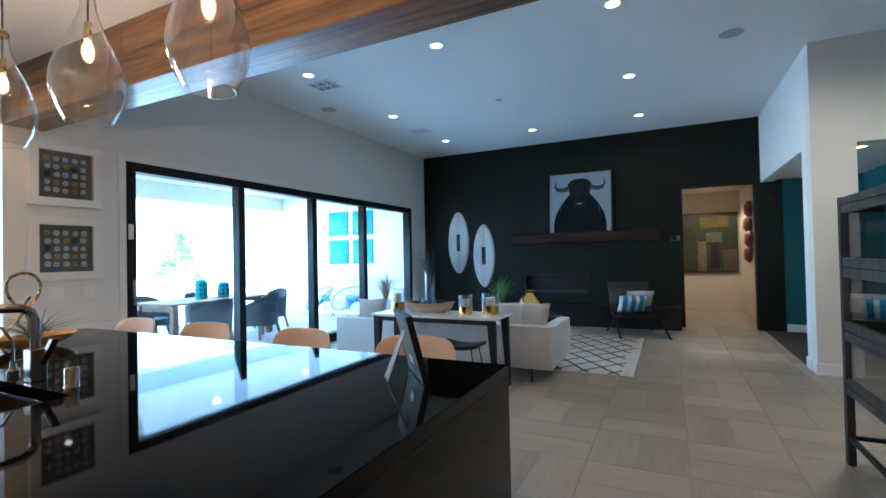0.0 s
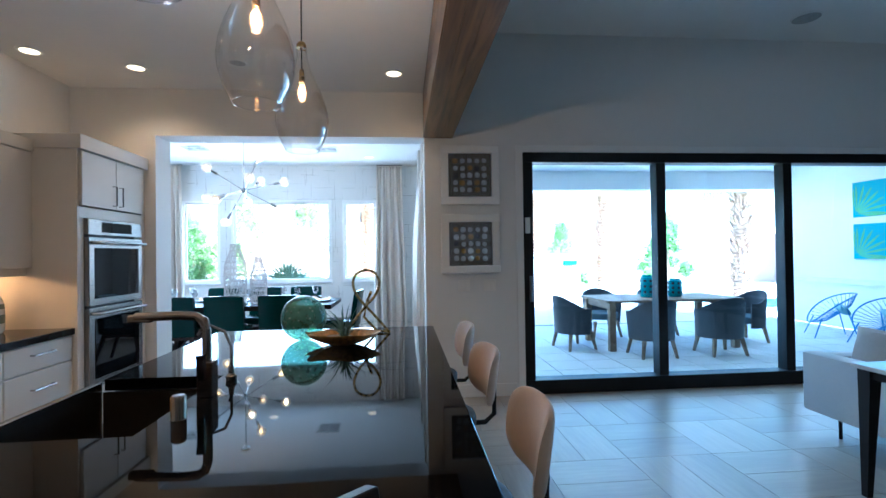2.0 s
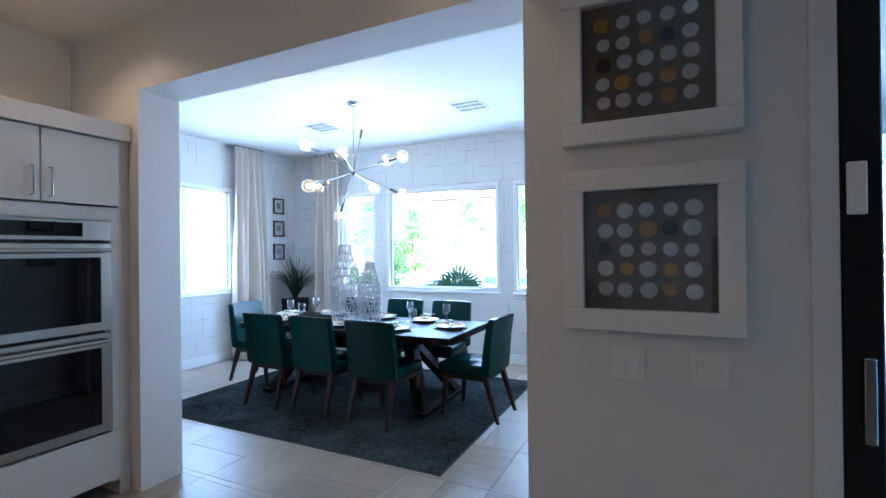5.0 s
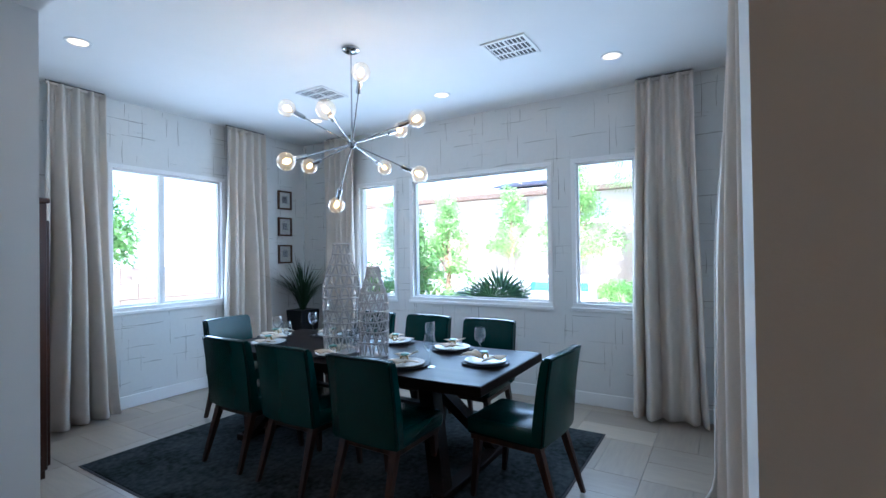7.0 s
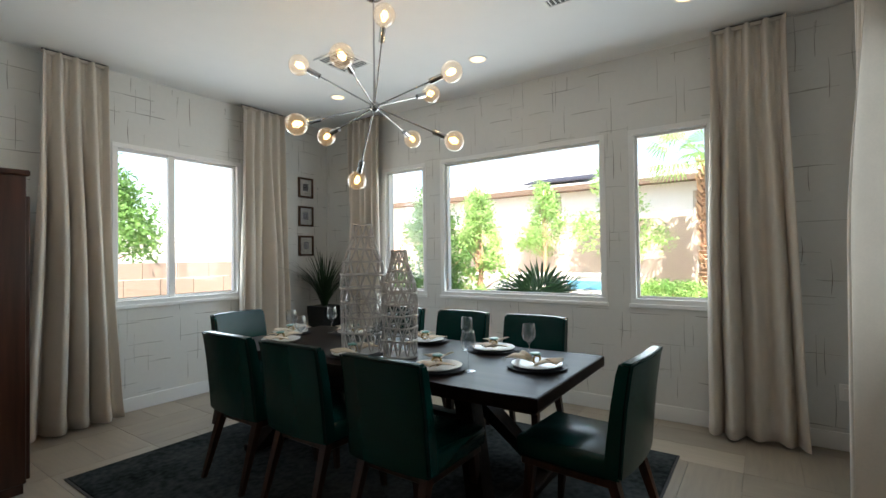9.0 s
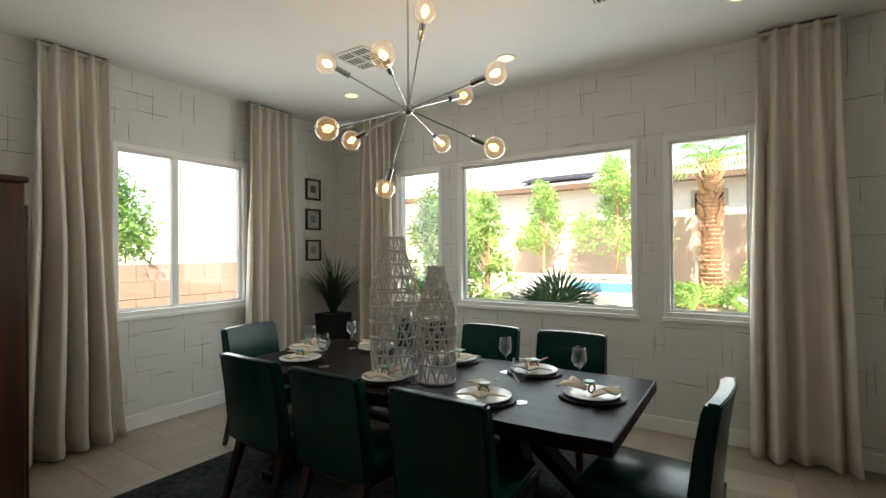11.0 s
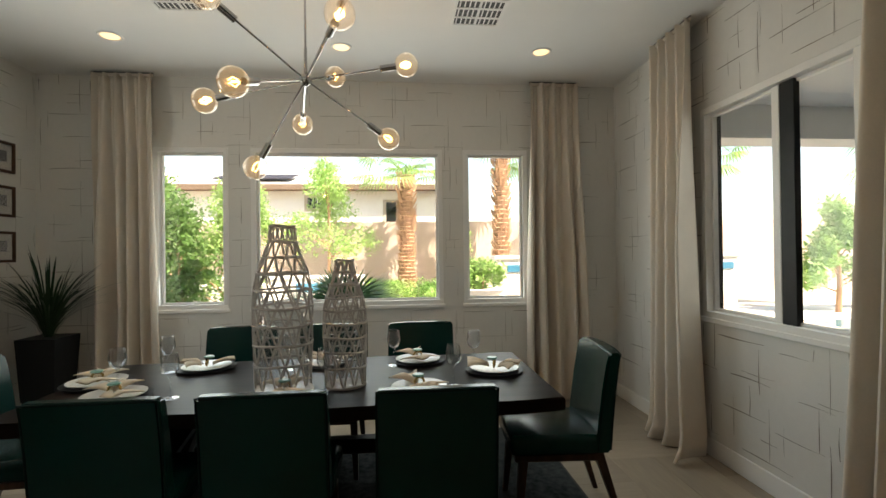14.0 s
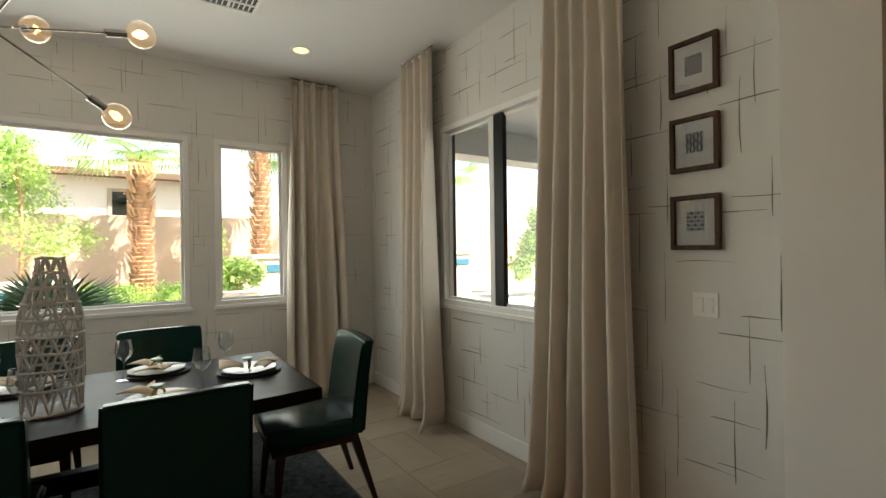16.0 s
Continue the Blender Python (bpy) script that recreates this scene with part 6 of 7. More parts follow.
# console behind the sofa
cn = thing("console_table", "white marble top console table with black tapered legs", "table")
CX0, CX1, CY0, CY1 = -2.46, -0.99, 5.33, 5.84
part("top", box(CX0, CY0, 0.735, CX1, CY1, 0.76, 0.004), mat("white_marble", (0.62, 0.61, 0.60), 0.16, vary=0.1, scale=4), cn, "polished white marble top")
part("apron", box(CX0 + 0.05, CY0 + 0.03, 0.685, CX1 - 0.05, CY0 + 0.05, 0.734), BLACK_METAL, cn)
part("apron", box(CX0 + 0.05, CY1 - 0.05, 0.685, CX1 - 0.05, CY1 - 0.03, 0.734), BLACK_METAL, cn)
for sx, x in ((-1, CX0 + 0.07), (1, CX1 - 0.07)):
    for y in (CY0 + 0.05, CY1 - 0.05):
        part("leg", bar((x + sx * 0.03, y, 0), (x, y, 0.735), 0.035, 0.075), BLACK_METAL, cn)


def candle_holder(x, y, r, h):
    c = thing("candle_holder", "clear glass hurricane with gold base and candle", "candle holder", x, y, 0.76, group="hurricane candle holders")
    part("base", lathe([(0, 0), (r, 0), (r, h * 0.42), (r * 0.96, h * 0.42), (0, h * 0.40)], 28), GOLD, c, "polished gold cup", True)
    g = part("glass", lathe([(r * 0.98, h * 0.40), (r * 0.98, h), (r * 0.95, h), (r * 0.95, h * 0.40)], 28), STEMGLASS, c, "clear glass cylinder", True)
    part("candle", lathe([(0, h * 0.41), (r * 0.55, h * 0.41), (r * 0.55, h * 0.80), (0, h * 0.79)], 20), CERAMIC, c, "white pillar candle", True)
    return c


candle_holder(-2.27, 5.60, 0.075, 0.26)
candle_holder(-1.42, 5.58, 0.075, 0.20)
candle_holder(-1.17, 5.66, 0.09, 0.22)
bw = thing("dough_bowl", "long carved wooden bowl with green succulents", "bowl", -1.88, 5.62, 0.76)
bm = B()
rings = []
for s, z in ((0.62, 0.0), (0.85, 0.04), (1.0, 0.105), (0.93, 0.105), (0.75, 0.05), (0.3, 0.03)):
    rings.append([bm.verts.new((0.31 * s * math.cos(a), 0.135 * s * math.sin(a), z + (0.02 * abs(math.cos(a)) ** 3 if z > 0.1 else 0))) for a in [k * math.pi / 16 for k in range(32)]])
for a, b in zip(rings, rings[1:]):
    for i in range(32):
        bm.faces.new((a[i], a[(i + 1) % 32], b[(i + 1) % 32], b[i]))
bm.faces.new(rings[0][::-1])
bm.faces.new(rings[-1])
part("bowl", bm, PALEWOOD, bw, "", True)
for k, x in enumerate((-0.16, 0.0, 0.15)):
    blades(26, 0.15, 1.6, (x, 0, 0.06), 0.018, LEAFDARK if k != 1 else mat("blue_succulent", (0.05, 0.16, 0.22), 0.5, vary=0.2), bw, 20 + k, "succulent", 0.5)


def wire_stool(x, y):
    c = thing("low_stool", "black saddle-seat stool with thin wire legs", "stool", x, y, 0, group="stools under the console")
    bm = B()
    n = 10
    rows = []
    for i in range(n + 1):
        u = 2 * i / n - 1
        z = 0.44 + 0.03 * u * u
        rows.append([bm.verts.new((0.22 * u, sy * 0.14, z + dz)) for sy, dz in ((-1, 0), (1, 0), (1, 0.035), (-1, 0.035))])
    for a, b in zip(rows, rows[1:]):
        for k in range(4):
            bm.faces.new((a[k], a[(k + 1) % 4], b[(k + 1) % 4], b[k]))
    bm.faces.new(rows[0])
    bm.faces.new(rows[-1])
    part("seat", bm, BLACK_BASE, c, "", True)
    for sx in (-1, 1):
        for sy in (-1, 1):
            part("leg", rod((sx * 0.22, sy * 0.15, 0), (sx * 0.15, sy * 0.10, 0.45), 0.006), BLACK_METAL, c)
        part("stretcher", rod((sx * 0.20, -0.135, 0.10), (sx * 0.20, 0.135, 0.10), 0.005), BLACK_METAL, c)
    part("stretcher", rod((-0.20, -0.135, 0.10), (0.20, -0.135, 0.10), 0.005), BLACK_METAL, c)
    return c


wire_stool(-1.40, 5.40)
wire_stool(-2.02, 5.45)

ms = thing("motion_sensor", "small white corner motion sensor on the wall", "sensor", WX, 10.40, 2.66, 90)
part("body", box(-0.03, -0.045, -0.05, 0.03, -0.001, 0.05, 0.008, seg=2), PLASTIC, ms, "", True)
part("lens", box(-0.02, -0.049, -0.035, 0.02, -0.0455, 0.01, 0.001), MATBOARD, ms, "frosted lens window")

# coffee table with a gold vase
cf = thing("coffee_table", "round dark coffee table on the rug", "table", -1.53, 8.3, 0.014)
part("top", lathe([(0, 0.38), (0.55, 0.38), (0.55, 0.42), (0, 0.42)], 40), BLACK_BASE, cf, "", True)
for k in range(4):
    a = k * math.pi / 2 + 0.4
    part("leg", rod((0.40 * math.cos(a), 0.40 * math.sin(a), 0), (0.34 * math.cos(a), 0.34 * math.sin(a), 0.38), 0.018, 0.024), BLACK_METAL, cf)
gv = thing("gold_vase", "round polished gold vase on the coffee table", "vase", -1.53, 8.5, 0.434)
part("body", lathe([(0, 0), (0.09, 0), (0.17, 0.07), (0.195, 0.15), (0.16, 0.23), (0.08, 0.285), (0.065, 0.32), (0.085, 0.35), (0.072, 0.35), (0.05, 0.32)], 32), GOLD, gv, "", True)
cp = thing("potted_plant", "leafy green plant beside the hearth in a dark pot", "plant", -2.45, 9.75, 0)
part("pot", lathe([(0, 0), (0.13, 0), (0.17, 0.42), (0.15, 0.42), (0.14, 0.38), (0, 0.38)], 24), DARKPOT, cp, "dark cylinder pot", True)
blades(60, 0.62, 0.8, (0, 0, 0.38), 0.012, LEAF, cp, 31)
fv = thing("floor_vase", "clear floor vase of tall dark dried plumes", "vase", -4.15, 9.95, 0)
part("vase", lathe([(0, 0), (0.10, 0), (0.12, 0.3), (0.12, 1.02), (0.115, 1.02), (0.11, 0.3), (0, 0.02)], 24), STEMGLASS, fv, "clear glass cylinder", True)
blades(110, 1.05, 0.34, (0, 0, 0.6), 0.016, mat("dried_plume", (0.035, 0.035, 0.03), 0.9, vary=0.4), fv, 41, "plumes", 0.6)

ac = thing("armchair", "black sling armchair on crossed black legs", "armchair", 0.02, 9.40, 0, 200)
bm = B()
prof = [(0.38, 0.40, 0.02), (0.20, 0.375, 0.02), (-0.05, 0.34, 0.02), (-0.28, 0.36, 0.03), (-0.36, 0.50, 0.03), (-0.44, 0.72, 0.03), (-0.50, 0.86, 0.02)]
f = []
for y, z, t in prof:
    f.append([bm.verts.new((-0.34, y, z)), bm.verts.new((0.34, y, z)), bm.verts.new((0.34, y - 0.02, z - 0.06)), bm.verts.new((-0.34, y - 0.02, z - 0.06))])
for a, b in zip(f, f[1:]):
    for k in range(4):
        bm.faces.new((a[k], a[(k + 1) % 4], b[(k + 1) % 4], b[k]))
bm.faces.new(f[0])
bm.faces.new(f[-1])
part("sling", bm, BLACK_BASE, ac, "black upholstered sling seat", False)
for s in (-1, 1):
    part("leg", rod((s * 0.38, 0.42, 0), (s * 0.33, -0.10, 0.36), 0.018), BLACK_METAL, ac)
    part("leg", rod((s * 0.38, -0.48, 0), (s * 0.33, 0.10, 0.34), 0.018), BLACK_METAL, ac)
    part("rail", rod((s * 0.33, -0.20, 0.30), (s * 0.33, 0.32, 0.34), 0.015), BLACK_METAL, ac)
for px, py, pz, m, lb in ((-0.07, -0.10, 0.59, SOFA, "white square pillow on the armchair"), (0.10, 0.08, 0.53, None, "white and blue striped lumbar pillow")):
    w = ac.matrix_world @ Vector((px, py, pz))
    c = thing("throw_pillow", lb, "pillow", w.x, w.y, w.z, 200, "armchair pillows")
    mm = pose(0, 0, 0, 55)
    part("cover", puff(0.44, 0.34, 0.14, None, 10, 0.4, mm), m or CERAMIC, c, "", True)
    if m is None:
        for k in (-1, 0, 1):
            bm = puff(0.445, 0.345, 0.146, None, 24, 0.4, mm)
            inv = mm.inverted()
            kill = [q for q in bm.faces if abs((inv @ q.calc_center_median()).x - k * 0.13) > 0.032]
            bmesh.ops.delete(bm, geom=kill, context='FACES')
            part("stripe", bm, mat("sky_blue_stripe", (0.04, 0.22, 0.42), 0.85), c, "blue stripe", True)

# display cabinet at the kitchen end
dc = thing("display_cabinet", "weathered grey wood and glass display cabinet on legs", "cabinet", 1.51, 4.08, 0)
for x in (0, 0.42):
    for y in (0, 0.76):
        part("post", box(x, y, 0.0, x + 0.045, y + 0.045, 1.70, 0.004), GREYWOOD, dc)
for z, h in ((0.45, 0.10), (0.79, 0.125), (1.19, 0.125), (1.595, 0.10)):
    part("rail", box(0.004, 0.046, z, 0.041, 0.759, z + h / 2 - 0.002, 0.004), GREYWOOD, dc)
    part("rail", box(0.004, 0.046, z + h / 2 + 0.002, 0.041, 0.759, z + h, 0.004), GREYWOOD, dc)
    part("shelf", box(0.042, 0.046, z + 0.04, 0.44, 0.77, z + 0.06), GREYWOOD, dc)
    part("rail", box(0.046, 0.764, z, 0.419, 0.801, z + h, 0.004), GREYWOOD, dc)
part("stretcher", box(0.01, 0.046, 0.16, 0.035, 0.759, 0.185), BLACK_METAL, dc)
part("stretcher", box(0.046, 0.77, 0.16, 0.419, 0.795, 0.185), BLACK_METAL, dc)
for z0, z1 in ((0.55, 0.79), (0.915, 1.19), (1.315, 1.595)):
    part("pane", box(0.018, 0.047, z0, 0.023, 0.758, z1), STEMGLASS, dc)

# hall art
ha = thing("abstract_painting", "large abstract canvas in dark green and yellow", "painting", 1.43, 13.598, 1.56)
part("canvas", box(-0.62, -0.035, -0.70, 0.52, -0.002, 0.70, 0.003), mat("dark_olive_paint", (0.03, 0.034, 0.017), 0.8, vary=0.8, scale=3), ha)
for k, (a, b, c_, d, col) in enumerate(((-0.12, 0.02, 0.20, 0.24, (0.10, 0.10, 0.06)), (-0.30, -0.66, -0.12, 0.04, (0.12, 0.095, 0.055)), (-0.04, -0.60, 0.14, 0.0, (0.012, 0.012, 0.010)), (-0.24, 0.36, 0.34, 0.62, (0.075, 0.06, 0.010)), (0.22, -0.66, 0.50, -0.16, (0.075, 0.062, 0.034)))):
    part("brush_patch", box(a, -0.0365 - 0.001 * k, b, c_, -0.0355, d, 0.0), mat("patch_paint_%s" % "abcde"[k], col, 0.8, vary=0.6, scale=5), ha, "loose painted patch")
rs = thing("wall_sculpture", "red lacquered discs stacked up the hall wall", "sculpture", 1.998, 12.0, 1.12)
for k in range(4):
    bm = lathe([(0, 0.13), (0.10, 0.12), (0.16, 0.07), (0.17, 0.03), (0.12, 0), (0, 0)], 20)
    bmesh.ops.transform(bm, matrix=pose(0, 0.06 * (-1) ** k, 0.17 + k * 0.30, 0, -90, 0), verts=bm.verts)
    part("disc", bm, mat("red_lacquer", (0.22, 0.035, 0.02), 0.35, vary=0.3, scale=10), rs, "", True)
hl = copy_thing(dl, pose(1.3, 12.6, 2.75))
hd2 = bpy.data.lights.new("hall_lamp", 'SPOT')
hd2.energy, hd2.color, hd2.spot_size, hd2.shadow_soft_size = 6.5, (1.0, 0.72, 0.45), radians(130), 0.06
new("hall_lamp", hd2).matrix_world = look((1.3, 12.6, 2.72), (1.3, 12.7, 0))
cp2 = thing("control_panel", "slim grey control panel on the charcoal wall", "control panel", 0.62, NY, 1.62)
part("plate", box(-0.09, -0.018, -0.05, 0.09, -0.001, 0.05, 0.003), mat("grey_panel_plastic", (0.05, 0.055, 0.06), 0.4), cp2)
part("screen", box(-0.078, -0.0195, -0.036, 0.03, -0.0181, 0.036), DARKGLASS, cp2, "dark glass display")
part("keypad", box(0.04, -0.0195, -0.036, 0.078, -0.0181, 0.036), mat("grey_key_plastic", (0.10, 0.11, 0.12), 0.5), cp2, "grey keys")

# ---- outdoors ----
structure("ground", box(-420, -420, -0.30, 420, 420, -0.16), GROUNDMAT, "pale desert gravel ground reaching the horizon")
structure("pavement", box(-10.4, DN + 0.12, -0.16, -4.74, 10.8, -0.045), mat("paver_bedding_sand", (0.30, 0.285, 0.265), 0.95, vary=0.15, scale=20), "bedding of the patio pavers")
structure("yard_bed", box(-15.2, -9.0, -0.16, -8.91, 9.0, 0.0), GROUNDMAT, "gravel garden bed outside the dining windows")

# patio roof, its beam and the end wall
structure("ceiling_patio", box(-9.4, DN + 0.12, 3.05, -4.74, 10.9, 3.25), mat("patio_ceiling_stucco", (0.70, 0.70, 0.69), 0.9, vary=0.05, scale=3), "pale stucco patio ceiling")
structure("beam_patio", box(-9.4, DN + 0.12, 2.68, -9.0, 10.9, 3.05), STUCCO, "stucco patio beam along the open side")
wall_y("wall_patio", 10.58, 10.8, -9.0, -4.74, 3.05, [], mat("patio_wall_stucco", (0.80, 0.80, 0.80), 0.9, vary=0.04, scale=3, bump=0.3, bscale=60), "white stucco patio end wall")
structure("trim_patio", box(-8.9, 10.52, 0.80, -4.76, 10.58, 0.88, 0.004), POOLSTONE, "stone ledge along the patio wall")
structure("roof_house", box(-4.74, -2.6, 3.81, 5.4, 13.8, 4.2), ROOFTILE, "flat roof over the great room")
structure("roof_wing", box(-9.3, -2.6, 3.26, -4.75, 10.9, 3.6), ROOFTILE, "flat roof over the dining room and patio")


# patio downlights
for y in (4.6, 6.9, 9.2):
    copy_thing(dl, pose(-7.0, y, 3.05))


def shell_print(x, z):
    c = thing("shell_canvas", "square turquoise canvas of a spiral leaf pattern", "wall art", x, 10.578, z, group="patio canvases")
    part("canvas", box(-0.30, -0.03, -0.30, 0.30, 0.0, 0.30, 0.004), mat("turquoise_canvas", (0.05, 0.30, 0.36), 0.8, vary=0.2, scale=4), c)
    bm = B()
    for k in range(9):
        a = -0.4 + k * 0.30
        pts = [(-0.22 + 0.05 * t + 0.50 * t * math.cos(a) * 0.9, -0.0325, -0.22 + 0.50 * t * math.sin(a) * 0.9) for t in (0.05, 0.4, 0.75, 1.0)]
        pts = [(max(-0.28, min(0.28, p[0])), p[1], max(-0.28, min(0.28, p[2]))) for p in pts]
        tube(pts, [0.006, 0.016, 0.022, 0.008], 5, False, bm)
    for v in bm.verts:
        v.co.y = -0.032 + (v.co.y + 0.0325) * 0.05
    part("leaf_rays", bm, mat("lime_canvas", (0.14, 0.36, 0.16), 0.8, vary=0.3), c, "lime green painted rays")
    return c


for x in (-7.08, -6.33):
    for z in (2.26, 1.54):
        shell_print(x, z)

# outdoor dining
pt = thing("patio_table", "long pale teak outdoor dining table", "table", -6.9, 6.7, -0.02)
for k in range(7):
    part("plank", box(-0.50 + k * 0.143, -1.05, 0.70, -0.50 + k * 0.143 + 0.139, 1.05, 0.735, 0.003), TEAKWOOD, pt)
for sx in (-1, 1):
    for sy in (-1, 1):
        part("leg", box(sx * 0.43 - 0.045, sy * 0.95 - 0.045, 0, sx * 0.43 + 0.045, sy * 0.95 + 0.045, 0.70, 0.004), TEAKWOOD, pt)
part("apron", box(-0.40, -0.97, 0.60, 0.40, -0.94, 0.70), TEAKWOOD, pt)
part("apron", box(-0.40, 0.94, 0.60, 0.40, 0.97, 0.70), TEAKWOOD, pt)


def wicker_chair():
    """Opens towards +y."""
    c = thing("wicker_armchair", "dark wicker tub armchair with wooden legs", "chair", group="chairs round the patio table")
    bm = B()
    n, rows = 20, 6
    for inner in (0, 1):
        grid = []
        for r in range(rows + 1):
            t = r / rows
            row = []
            for i in range(n + 1):
                a = math.radians(-200 + 220 * i / n)
                rad = 0.30 + 0.03 * t - 0.035 * inner
                top = 0.62 + 0.18 * max(0, math.sin(-a)) ** 1.2
                row.append(bm.verts.new((rad * math.cos(a), rad * math.sin(a) * 0.92, 0.24 + (top - 0.24) * t)))
            grid.append(row)
        for a, b in zip(grid, grid[1:]):
            for i in range(n):
                bm.faces.new((a[i], a[i + 1], b[i + 1], b[i]))
    bmesh.ops.bridge_loops(bm, edges=[e for e in bm.edges if e.is_boundary])
    part("shell", bm, WICKER, c, "dark woven wicker tub", True)
    part("seat", slab([(0.27 * math.cos(a), 0.27 * math.sin(a)) for a in [k * math.pi / 10 for k in range(20)]], 0.30, 0.41, None, 0.02), mat("slate_outdoor_cushion", (0.10, 0.14, 0.17), 0.9), c, "slate blue seat cushion", True)
    for sx in (-1, 1):
        for sy in (-1, 1):
            part("leg", bar((sx * 0.24, sy * 0.22, 0), (sx * 0.19, sy * 0.17, 0.27), 0.030, 0.045), TEAKWOOD, c)
    return c


wc = wicker_chair()
wc.matrix_world = pose(-6.12, 6.15, -0.02, 0, 0, 90)
for x, y, r in ((-6.12, 7.15, 90), (-7.72, 6.15, -90), (-7.72, 7.15, -90), (-6.80, 5.30, 12), (-6.9, 8.12, 180)):
    copy_thing(wc, pose(x, y, -0.02, 0, 0, r))


def lantern(x, y, h):
    c = thing("ceramic_lantern", "turquoise pierced ceramic lantern on the patio table", "lantern", x, y, 0.715, group="turquoise lanterns")
    part("body", lathe([(0, 0), (0.085, 0), (0.10, 0.02), (0.105, h * 0.5), (0.10, h * 0.9), (0.075, h * 0.94), (0.08, h), (0.06, h), (0.055, h * 0.94), (0, h * 0.94)], 20), LANTERNBLUE, c, "", True)
    for k in range(8):
        a = k * math.pi / 4
        for z in (0.25, 0.5, 0.75):
            bm = lathe([(0, 0.004), (0.022, 0.002), (0, 0)], 8)
            bmesh.ops.transform(bm, matrix=pose(0.104 * math.cos(a), 0.104 * math.sin(a), h * z, 0, 90, math.degrees(a)), verts=bm.verts)
            part("piercing", bm, INK, c)
    return c


lantern(-6.85, 6.50, 0.34)
lantern(-6.85, 6.95, 0.28)


def hoop_chair(x, y, r):
    c = thing("string_chair", "blue round string lounge chair on thin legs", "chair", x, y, -0.02, r, "blue string chairs")
    tl2 = pose(0, 0, 0.50, -38)
    ring = [tl2 @ Vector((0.38 * math.cos(a), 0.40 * math.sin(a), 0.04 * math.cos(2 * a))) for a in [k * math.pi / 16 for k in range(32)]]
    part("hoop", tube(ring, 0.011, 8, True), BLUEPAINT, c, "", True)
    inner = [tl2 @ Vector((0.06 * math.cos(a), -0.08 + 0.06 * math.sin(a), -0.16)) for a in [k * math.pi / 16 for k in range(32)]]
    part("ring", tube(inner, 0.006, 6, True), BLUEPAINT, c, "", True)
    for k in range(32):
        mid = (ring[k] + inner[k]) / 2 + Vector((0, 0, -0.06))
        part("cord", tube([ring[k], mid, inner[k]], 0.0045, 5), BLUEPAINT, c)
    for sx in (-1, 1):
        for sy in (-1, 1):
            part("leg", rod((sx * 0.30, sy * 0.28, 0), (sx * 0.22, sy * 0.16, 0.40 - sy * 0.08), 0.009), BLUEPAINT, c)
    cu = part("cushion", puff(0.36, 0.20, 0.12, None, 8, 0.4, pose(0, -0.16, 0.45, 50)), mat("aqua_cushion", (0.25, 0.42, 0.46), 0.9), c, "pale aqua cushion", True)
    return c


hoop_chair(-7.05, 9.75, 150)
hoop_chair(-6.20, 9.75, 172)
gp = thing("ornamental_grass", "tan ornamental grass in a white planter", "plant", -5.35, 10.05, -0.02)
part("planter", lathe([(0, 0), (0.16, 0), (0.22, 0.45), (0.19, 0.45), (0.18, 0.4), (0, 0.4)], 24), CERAMIC, gp, "white planter", True)
blades(220, 0.75, 0.8, (0, 0, 0.4), 0.004, mat("dry_grass", (0.24, 0.14, 0.09), 0.9, vary=0.3), gp, 51)

# pool and fountain walls
structure("pool_deck", box(-15.2, 3.4, -0.16, -10.2, 24, -0.03), POOLSTONE, "pale stone pool deck")
structure("water", box(-12.9, 5.2, -0.03, -10.9, 20, -0.022), WATER, "blue swimming pool water")
rw = thing("raised_pool_wall", "low white stone raised pool wall with a blue tile band", "wall", -16.0, -0.4, -0.16)
part("wall", box(-0.2, -6.5, 0, 0.2, 0.52, 1.0), POOLSTONE, rw)
part("coping", box(-0.26, -6.55, 1.0, 0.26, 0.57, 1.07, 0.01), POOLSTONE, rw)
part("tile_band", box(0.2, -1.1, 0.68, 0.215, 0.42, 0.90), mat("pool_blue_tile", (0.10, 0.30, 0.46), 0.2, vary=0.3, scale=14), rw, "blue glazed tile band")
sp = thing("fountain_wall", "white raised stone pool wall with blue spillway slots", "wall", -13.0, 2.88, -0.03)
part("wall", box(-0.45, 0, 0, 0.0, 4.95, 1.33), POOLSTONE, sp)
part("coping", box(-0.5, -0.05, 1.33, 0.05, 5.0, 1.40, 0.01), POOLSTONE, sp, "white stone coping")
for y in (0.20, 2.3, 4.45):
    part("spillway", box(0.0, y, 1.08, 0.03, y + 0.42, 1.22, 0.004), mat("spillway_blue", (0.05, 0.20, 0.32), 0.3), sp, "blue spillway slot")

# block walls


def block_wall(name, x0, y0, x1, y1, h, label, cw=0.60, chh=0.30):
    w = tagged(new(name), label, "wall", "", "structure")
    L = math.hypot(x1 - x0, y1 - y0)
    rz = math.degrees(math.atan2(y1 - y0, x1 - x0))
    cache = {}
    for r in range(int(h / chh)):
        s = -(cw / 2) * (r % 2)
        while s < L:
            a, b = max(s, 0), min(s + cw, L)
            key = round(b - a, 3)
            if key > 0.03:
                if key not in cache:
                    bm = box(-key / 2 + 0.005, -0.075, 0.005, key / 2 - 0.005, 0.075, chh - 0.005)
                    me = bpy.data.meshes.new("block")
                    bm.to_mesh(me)
                    bm.free()
                    me.materials.append(BLOCK)
                    cache[key] = me
                o = new("block", cache[key])
                o.parent = w
                m = (a + b) / 2 / L
                o.matrix_world = pose(x0 + (x1 - x0) * m, y0 + (y1 - y0) * m, -0.16 + r * chh, 0, 0, rz)
            s += cw
    return w


